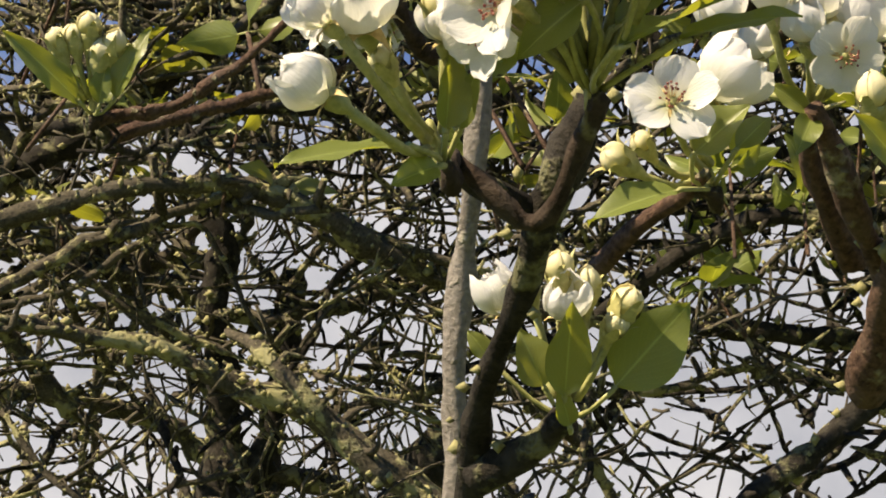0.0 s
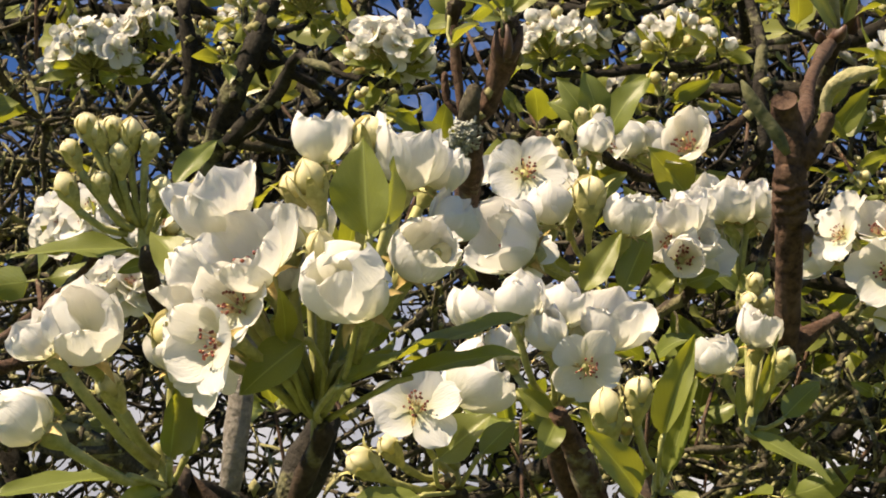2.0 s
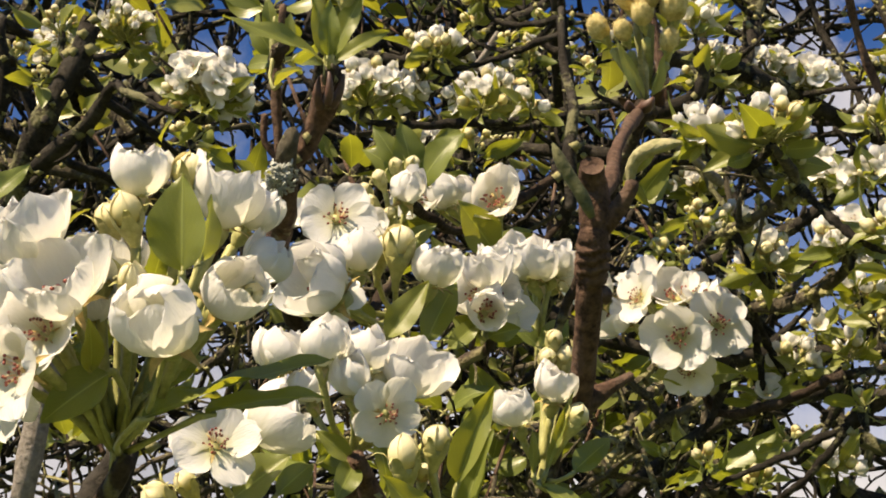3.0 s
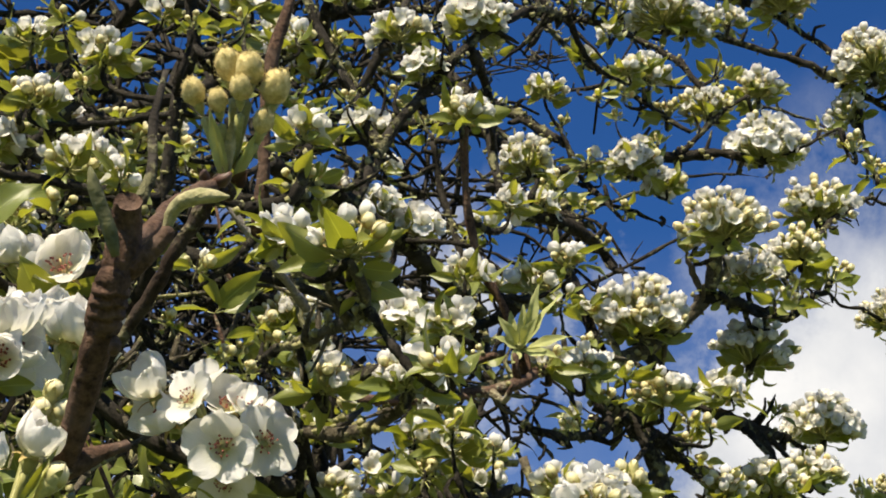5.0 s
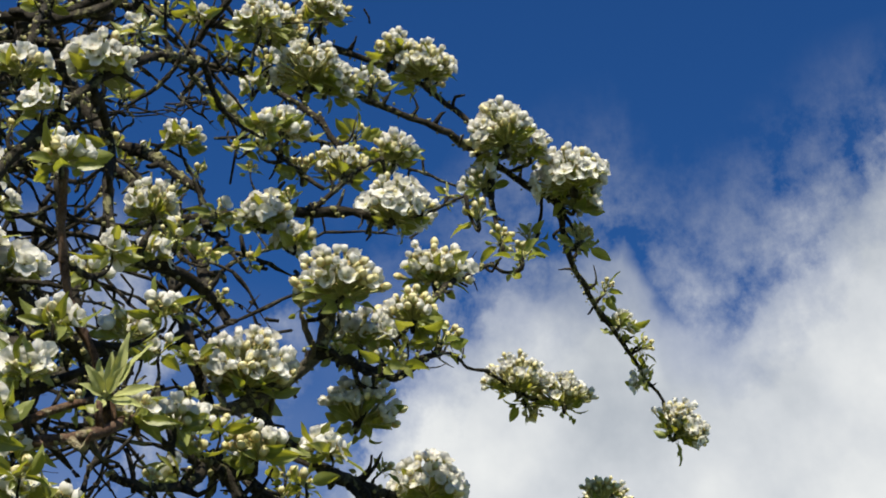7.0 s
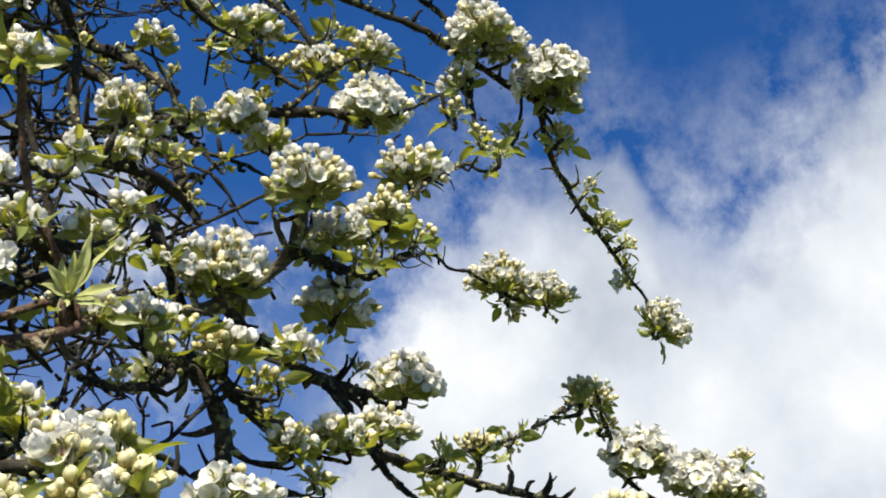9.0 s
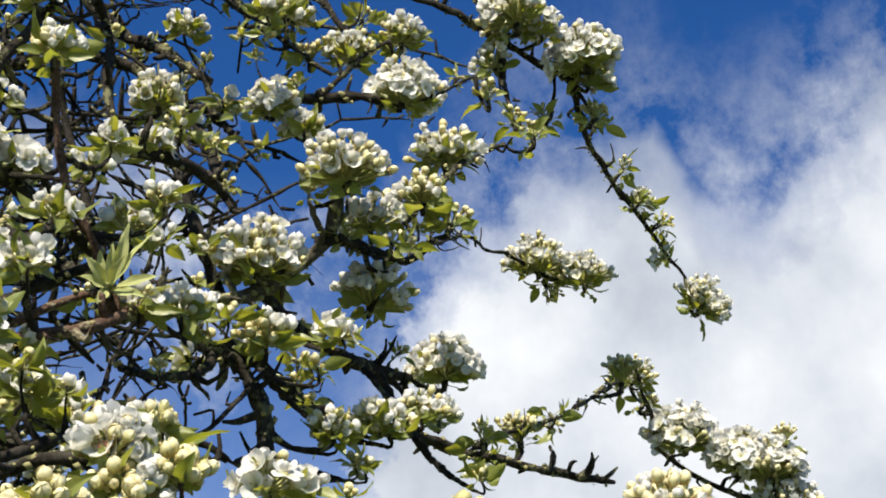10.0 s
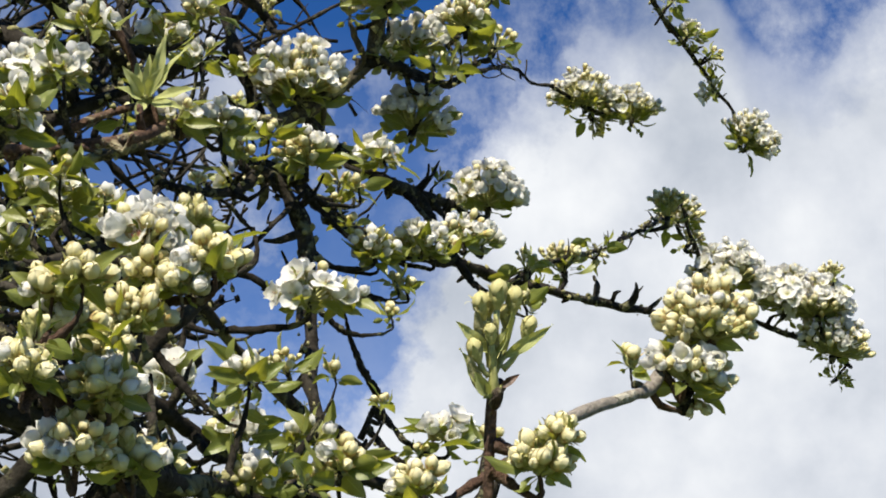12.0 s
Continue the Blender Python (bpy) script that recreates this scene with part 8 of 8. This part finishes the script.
cluster("leafy", 0.6859, 0.7972, 2.2205, (-0.17, -0.18, 0.97), 0.35, 743)
cluster("leafy", 0.7463, 0.7332, 2.1720, (-0.17, -0.18, 0.97), 0.45, 744)
cluster("leafy", 0.7636, 0.7048, 2.1607, (-0.17, -0.18, 0.97), 0.50, 745)
cluster("leafy", 0.6203, 0.7300, 2.0916, (-0.17, -0.18, 0.97), 0.30, 746)
cluster("sparse", 0.7707, 0.9336, 2.5223, (-0.17, -0.18, 0.97), 0.46, 747)
cluster("sparse", 0.7963, 0.9264, 2.5583, (-0.17, -0.18, 0.97), 0.45, 748)
cluster("mixed", 0.7830, 0.8633, 2.4666, (-0.17, -0.18, 0.97), 0.52, 749)
cluster("sparse", 0.7707, 0.8741, 2.4456, (-0.17, -0.18, 0.97), 0.29, 750)
cluster("tight", 0.7732, 0.8880, 2.4289, (-0.17, -0.18, 0.97), 0.28, 751)
cluster("leafy", 0.7823, 0.9233, 2.4765, (-0.17, -0.18, 0.97), 0.32, 752)
cluster("mixed", 0.7828, 0.9070, 2.6122, (-0.17, -0.18, 0.97), 0.84, 753)
cluster("sparse", 0.7745, 0.9385, 2.5941, (-0.17, -0.18, 0.97), 0.42, 754)
cluster("sparse", 0.7362, 0.9396, 2.6180, (-0.17, -0.18, 0.97), 0.46, 755)
cluster("tight", 0.7983, 0.8644, 2.3984, (-0.17, -0.18, 0.97), 0.41, 756)
cluster("leafy", 0.6832, 0.8606, 2.3140, (-0.17, -0.18, 0.97), 0.38, 757)
cluster("tight", 0.7458, 0.8770, 2.3523, (-0.17, -0.18, 0.97), 0.33, 758)
cluster("leafy", 0.7515, 0.8515, 2.3075, (-0.17, -0.18, 0.97), 0.38, 759)
cluster("leafy", 0.7181, 0.7421, 2.2033, (-0.17, -0.18, 0.97), 0.31, 760)
cluster("leafy", 0.8042, 0.7216, 2.1967, (-0.17, -0.18, 0.97), 0.35, 761)
cluster("full", 0.7238, 0.7113, 2.0789, (-0.17, -0.18, 0.97), 0.37, 762)
cluster("leafy", 0.7197, 0.7391, 2.0640, (-0.17, -0.18, 0.97), 0.48, 763)
cluster("sparse", 0.6476, 0.7724, 2.0584, (-0.17, -0.18, 0.97), 0.31, 764)
cluster("tight", 0.5939, 0.8154, 2.3691, (-0.17, -0.18, 0.97), 0.36, 765)
cluster("leafy", 0.6035, 0.8361, 2.3396, (-0.17, -0.18, 0.97), 0.36, 766)
cluster("tight", 0.4471, 0.8267, 2.2802, (-0.17, -0.18, 0.97), 0.33, 767)
cluster("sparse", 0.4164, 0.7640, 2.2069, (-0.17, -0.18, 0.97), 0.25, 768)
cluster("leafy", 0.5034, 0.8006, 2.2801, (-0.17, -0.18, 0.97), 0.31, 769)
cluster("budding", 0.7339, 0.8243, 2.4206, (-0.17, -0.18, 0.97), 0.46, 770)
cluster("leafy", 0.7761, 0.7025, 2.1640, (-0.17, -0.18, 0.97), 0.45, 771)
cluster("sparse", 0.7180, 0.8640, 2.3038, (-0.17, -0.18, 0.97), 0.28, 772)
cluster("leafy", 0.6971, 0.7037, 2.0443, (-0.17, -0.18, 0.97), 0.41, 773)
cluster("leafy", 0.6879, 0.7152, 2.0377, (-0.17, -0.18, 0.97), 0.30, 774)
cluster("budding", 0.7026, 0.6955, 2.0013, (-0.17, -0.18, 0.97), 0.45, 775)
cluster("mixed", 0.7653, 0.7244, 2.0331, (-0.17, -0.18, 0.97), 0.48, 776)
cluster("mixed", 0.8182, 0.7366, 2.0555, (-0.17, -0.18, 0.97), 0.61, 777)
cluster("sparse", 0.8593, 0.7211, 2.0144, (-0.17, -0.18, 0.97), 0.39, 778)
cluster("leafy", 0.7354, 0.7040, 1.9874, (-0.17, -0.18, 0.97), 0.35, 779)
cluster("full", 0.5676, 0.5801, 1.8973, (-0.17, -0.18, 0.97), 0.59, 780)
cluster("full", 0.5948, 0.5831, 1.9054, (-0.17, -0.18, 0.97), 0.32, 781)
cluster("tight", 0.5437, 0.6476, 1.9801, (-0.17, -0.18, 0.97), 0.22, 782)
cluster("sparse", 0.4420, 0.6029, 1.9342, (-0.17, -0.18, 0.97), 0.27, 783)
cluster("budding", 0.3638, 0.4859, 1.8944, (-0.16, -0.18, 0.97), 0.26, 784)
cluster("full", 0.4499, 0.6310, 2.0031, (-0.16, -0.18, 0.97), 0.32, 785)
cluster("mixed", 0.4551, 0.6195, 1.9312, (-0.16, -0.18, 0.97), 0.42, 786)
cluster("mixed", 0.4458, 0.6432, 1.9423, (-0.16, -0.18, 0.97), 0.32, 787)
cluster("sparse", 0.4659, 0.6033, 1.9294, (-0.16, -0.18, 0.97), 0.23, 788)
cluster("mixed", 0.4610, 0.6476, 1.9667, (-0.16, -0.18, 0.97), 0.28, 789)
cluster("mixed", 0.3823, 0.4176, 1.8190, (-0.16, -0.18, 0.97), 0.40, 790, fine=True)
cluster("full", 0.3857, 0.4132, 1.8252, (-0.16, -0.18, 0.97), 0.22, 791, fine=True)
cluster("buds", 0.3931, 0.3926, 1.8058, (-0.16, -0.18, 0.97), 0.33, 792, fine=True)
cluster("buds", 0.4086, 0.4295, 1.8408, (-0.16, -0.18, 0.97), 0.22, 793, fine=True)
cluster("buds", 0.3297, 0.3574, 1.7742, (-0.16, -0.18, 0.97), 0.22, 794, fine=True)
cluster("buds", 0.3766, 0.4110, 1.7878, (-0.16, -0.18, 0.97), 0.38, 795, fine=True)
cluster("buds", 0.3383, 0.3796, 1.7685, (-0.16, -0.18, 0.97), 0.25, 796, fine=True)
cluster("leafy", 0.3184, 0.3593, 1.7549, (-0.16, -0.18, 0.97), 0.30, 797, fine=True)
cluster("buds", 0.3183, 0.3632, 1.7454, (-0.16, -0.18, 0.97), 0.28, 798, fine=True)
cluster("buds", 0.3519, 0.3789, 1.7519, (-0.16, -0.18, 0.97), 0.34, 799, fine=True)
cluster("buds", 0.3479, 0.3878, 1.7333, (-0.16, -0.18, 0.97), 0.39, 800, fine=True)
cluster("buds", 0.3720, 0.3968, 1.7380, (-0.16, -0.18, 0.97), 0.31, 801, fine=True)
cluster("full", 0.4906, 0.5708, 1.8360, (-0.16, -0.18, 0.97), 0.30, 802)
cluster("budding", 0.4642, 0.4742, 1.8061, (-0.16, -0.18, 0.97), 0.32, 803)
cluster("leafy", 0.4733, 0.4949, 1.8032, (-0.16, -0.18, 0.97), 0.25, 804)
cluster("mixed", 0.4928, 0.5209, 1.7997, (-0.16, -0.18, 0.97), 0.36, 805)
cluster("buds", 0.4731, 0.4825, 1.7686, (-0.16, -0.18, 0.97), 0.30, 806)
cluster("leafy", 0.4899, 0.4710, 1.7674, (-0.16, -0.18, 0.97), 0.33, 807)
cluster("budding", 0.5109, 0.4772, 1.7785, (-0.16, -0.18, 0.97), 0.38, 808)
cluster("buds", 0.4917, 0.4083, 1.7532, (-0.16, -0.18, 0.97), 0.33, 809, fine=True)
cluster("full", 0.6560, 0.5757, 1.8427, (-0.16, -0.18, 0.97), 0.43, 810)
cluster("leafy", 0.6464, 0.5868, 1.8364, (-0.16, -0.18, 0.97), 0.24, 811)
cluster("buds", 0.4883, 0.3433, 1.7462, (-0.16, -0.18, 0.97), 0.33, 812, fine=True)
cluster("buds", 0.4904, 0.3374, 1.7551, (-0.16, -0.18, 0.97), 0.22, 813, fine=True)
cluster("buds", 0.3277, 0.3708, 1.7735, (-0.16, -0.18, 0.97), 0.23, 814, fine=True)
cluster("buds", 0.3572, 0.3936, 1.7686, (-0.16, -0.18, 0.97), 0.29, 815, fine=True)
cluster("buds", 0.3866, 0.4000, 1.7996, (-0.16, -0.18, 0.97), 0.28, 816, fine=True)
cluster("buds", 0.3820, 0.4120, 1.8066, (-0.16, -0.18, 0.97), 0.26, 817, fine=True)
cluster("buds", 0.3543, 0.3917, 1.7465, (-0.16, -0.18, 0.97), 0.29, 818, fine=True)
cluster("budding", 0.4902, 0.4938, 1.7747, (-0.16, -0.18, 0.97), 0.27, 819)
cluster("mixed", 0.5473, 0.5412, 1.8140, (-0.16, -0.18, 0.97), 0.23, 820)
cluster("tight", 0.5475, 0.5300, 1.8410, (-0.16, -0.18, 0.97), 0.22, 821)
cluster("tight", 0.5673, 0.5200, 1.8282, (-0.16, -0.18, 0.97), 0.22, 822)
cluster("sparse", 0.5394, 0.5474, 1.8129, (-0.16, -0.18, 0.97), 0.22, 823)
cluster("full", 0.7307, 0.7303, 2.0925, (-0.16, -0.18, 0.97), 0.40, 824)
cluster("leafy", 0.6915, 0.7162, 2.0512, (-0.16, -0.18, 0.97), 0.46, 825)
cluster("leafy", 0.7253, 0.6998, 1.9862, (-0.16, -0.18, 0.97), 0.35, 826)
cluster("leafy", 0.7096, 0.6863, 1.9570, (-0.16, -0.18, 0.97), 0.29, 827)
cluster("mixed", 0.7789, 0.7282, 2.0301, (-0.16, -0.18, 0.97), 0.59, 828)
cluster("mixed", 0.8653, 0.7696, 2.0771, (-0.16, -0.18, 0.97), 0.52, 829)
cluster("budding", 0.7113, 0.7025, 2.0012, (-0.16, -0.18, 0.97), 0.42, 830)
cluster("leafy", 0.7044, 0.7203, 2.0294, (-0.16, -0.18, 0.97), 0.30, 831)
cluster("leafy", 0.5881, 0.6723, 2.0202, (-0.16, -0.18, 0.97), 0.32, 832)
cluster("mixed", 0.6064, 0.7044, 2.0570, (-0.16, -0.18, 0.97), 0.39, 833)
cluster("budding", 0.2318, 0.6737, 2.0736, (-0.12, -0.21, 0.97), 0.49, 834)
cluster("mixed", 0.2666, 0.6891, 2.1255, (-0.12, -0.21, 0.97), 0.56, 835)
cluster("leafy", 0.2612, 0.7011, 2.1142, (-0.12, -0.21, 0.97), 0.34, 836)
cluster("mixed", 0.2469, 0.6425, 2.0252, (-0.12, -0.21, 0.97), 0.32, 837)
cluster("full", 0.2708, 0.6371, 2.0233, (-0.12, -0.21, 0.97), 0.28, 838)
cluster("leafy", 0.3571, 0.6445, 1.9779, (-0.12, -0.21, 0.97), 0.39, 839)
cluster("leafy", 0.3627, 0.6471, 1.9692, (-0.12, -0.21, 0.97), 0.35, 840)
cluster("leafy", 0.3577, 0.6924, 1.9811, (-0.12, -0.21, 0.97), 0.22, 841)
cluster("mixed", 0.4183, 0.6734, 1.9120, (-0.12, -0.21, 0.97), 0.43, 842)
cluster("mixed", 0.4529, 0.6745, 1.9225, (-0.12, -0.21, 0.97), 0.32, 843)
cluster("mixed", 0.5383, 0.7747, 1.9987, (-0.12, -0.21, 0.97), 0.58, 844)
cluster("mixed", 0.5627, 0.7639, 1.9899, (-0.12, -0.21, 0.97), 0.53, 845)
cluster("mixed", 0.5241, 0.6237, 1.9293, (-0.12, -0.21, 0.97), 0.49, 846)
cluster("sparse", 0.3842, 0.7121, 2.2115, (-0.12, -0.21, 0.97), 0.39, 847)
cluster("leafy", 0.2885, 0.6239, 2.1182, (-0.12, -0.21, 0.97), 0.36, 848)
cluster("leafy", 0.3375, 0.6848, 2.1856, (-0.12, -0.21, 0.97), 0.36, 849)
cluster("tight", 0.2804, 0.5787, 2.0127, (-0.12, -0.21, 0.97), 0.22, 850)
cluster("leafy", 0.3401, 0.5739, 2.0188, (-0.12, -0.21, 0.97), 0.40, 851)
cluster("sparse", 0.3070, 0.6156, 1.9803, (-0.12, -0.21, 0.97), 0.22, 852)
cluster("full", 0.4811, 0.7868, 2.2326, (-0.12, -0.21, 0.97), 0.37, 853)
cluster("tight", 0.4438, 0.7502, 2.2164, (-0.12, -0.21, 0.97), 0.30, 854)
cluster("sparse", 0.4146, 0.8451, 2.2830, (-0.12, -0.21, 0.97), 0.39, 855)
cluster("mixed", 0.3114, 0.5374, 1.9608, (-0.12, -0.21, 0.97), 0.30, 856)
cluster("leafy", 0.3354, 0.5078, 1.9289, (-0.12, -0.21, 0.97), 0.28, 857)
cluster("sparse", 0.3453, 0.8060, 2.1973, (-0.12, -0.21, 0.97), 0.35, 858)
cluster("tight", 0.3229, 0.7820, 2.1533, (-0.12, -0.21, 0.97), 0.29, 859)
cluster("mixed", 0.2553, 0.8165, 2.2162, (-0.12, -0.21, 0.97), 0.41, 860)
cluster("sparse", 0.2694, 0.8024, 2.2307, (-0.12, -0.21, 0.97), 0.35, 861)
cluster("leafy", 0.3680, 0.7723, 2.2298, (-0.12, -0.21, 0.97), 0.35, 862)
cluster("sparse", 0.4523, 0.8243, 2.2889, (-0.12, -0.21, 0.97), 0.33, 863)
cluster("leafy", 0.4574, 0.8047, 2.3079, (-0.12, -0.21, 0.97), 0.39, 864)
cluster("mixed", 0.3214, 0.7778, 2.2436, (-0.12, -0.21, 0.97), 0.30, 865)
cluster("leafy", 0.2468, 0.7661, 2.1153, (-0.12, -0.21, 0.97), 0.36, 866)
cluster("leafy", 0.3099, 0.7804, 2.1612, (-0.12, -0.21, 0.97), 0.29, 867)
cluster("sparse", 0.3912, 0.7983, 2.1854, (-0.12, -0.21, 0.97), 0.30, 868)
cluster("leafy", 0.3279, 0.6972, 1.9934, (-0.12, -0.21, 0.97), 0.24, 869)
cluster("tight", 0.3895, 0.7306, 1.9973, (-0.12, -0.21, 0.97), 0.26, 870)
cluster("sparse", 0.4108, 0.6839, 1.9503, (-0.12, -0.21, 0.97), 0.24, 871)
cluster("leafy", 0.4014, 0.6318, 1.9405, (-0.12, -0.21, 0.97), 0.27, 872)
cluster("leafy", 0.3549, 0.6511, 1.8494, (-0.07, -0.23, 0.97), 0.42, 873)
cluster("leafy", 0.4034, 0.6560, 1.8646, (-0.07, -0.23, 0.97), 0.47, 874)
cluster("mixed", 0.4324, 0.6667, 1.8569, (-0.07, -0.23, 0.97), 0.41, 875)
cluster("leafy", 0.4032, 0.5855, 1.8582, (-0.07, -0.23, 0.97), 0.40, 876)
cluster("sparse", 0.3990, 0.6715, 1.8933, (-0.07, -0.23, 0.97), 0.32, 877)
cluster("leafy", 0.3572, 0.7011, 1.8688, (-0.07, -0.23, 0.97), 0.41, 878)
cluster("leafy", 0.4461, 0.6319, 1.9206, (-0.07, -0.23, 0.97), 0.36, 879)
cluster("sparse", 0.4655, 0.7280, 1.9599, (-0.07, -0.23, 0.97), 0.32, 880)
cluster("leafy", 0.3765, 0.6442, 1.8383, (-0.07, -0.23, 0.97), 0.38, 881)


grow_sprigs()


def fly():
    """A small dark fly: body, head and two wings."""
    ob = tagged(new("flying_insect"), "small dark fly passing high in the sky", "insect")
    dark = solid("insect_shell", ((0.01, 0.01, 0.012), (0.03, 0.028, 0.03)), 900.0, 0.35)
    veil = solid("insect_wing", ((0.10, 0.10, 0.11), (0.18, 0.18, 0.19)), 500.0, 0.4)
    for name, prof in (("body", ((-0.007, 0.0006), (-0.005, 0.0018), (-0.002, 0.0022), (0.001, 0.0020), (0.003, 0.0012))),
                       ("head", ((0.003, 0.0010), (0.0042, 0.0016), (0.0055, 0.0014), (0.0063, 0.0005)))):
        g = Geo()
        g.tube([Vector((x, 0, 0)) for x, _ in prof], [r for _, r in prof], 8, 0)
        part(name, g.mesh(name, [dark]), ob)
    for side in (-1, 1):
        g = Geo()
        pts = []
        for i in range(6):
            u = i / 5
            w = 0.0018 * math.sin(math.pi * (0.08 + 0.86 * u)) + 0.0002
            pts += [Vector((-0.002 - 0.006 * u + s * w, side * (0.0015 + 0.007 * u), 0.0015 + 0.0025 * u)) for s in (-1, 0, 1)]
        g.grid(pts, 6, 3, 0)
        part("wing", g.mesh("wing", [veil]), ob)
    return ob


insect = fly()


def motions():
    """The tree stands still; a fly crosses the sky once."""
    rows = [(0, pose(2.6, 0.2, 3.4, 0, 0, 20)), (7.0, pose(1.0319, 0.653, 2.8471, 0, 0, 25)), (7.2, pose(1.1346, 0.6917, 2.6931, 0, 0, 30)),
            (7.5, pose(1.2286, 0.5786, 2.8969, 0, 0, 40)), (12, pose(4.5, 2.5, 6.0, 0, 0, 45))]
    walk(insect, rows)


motions()
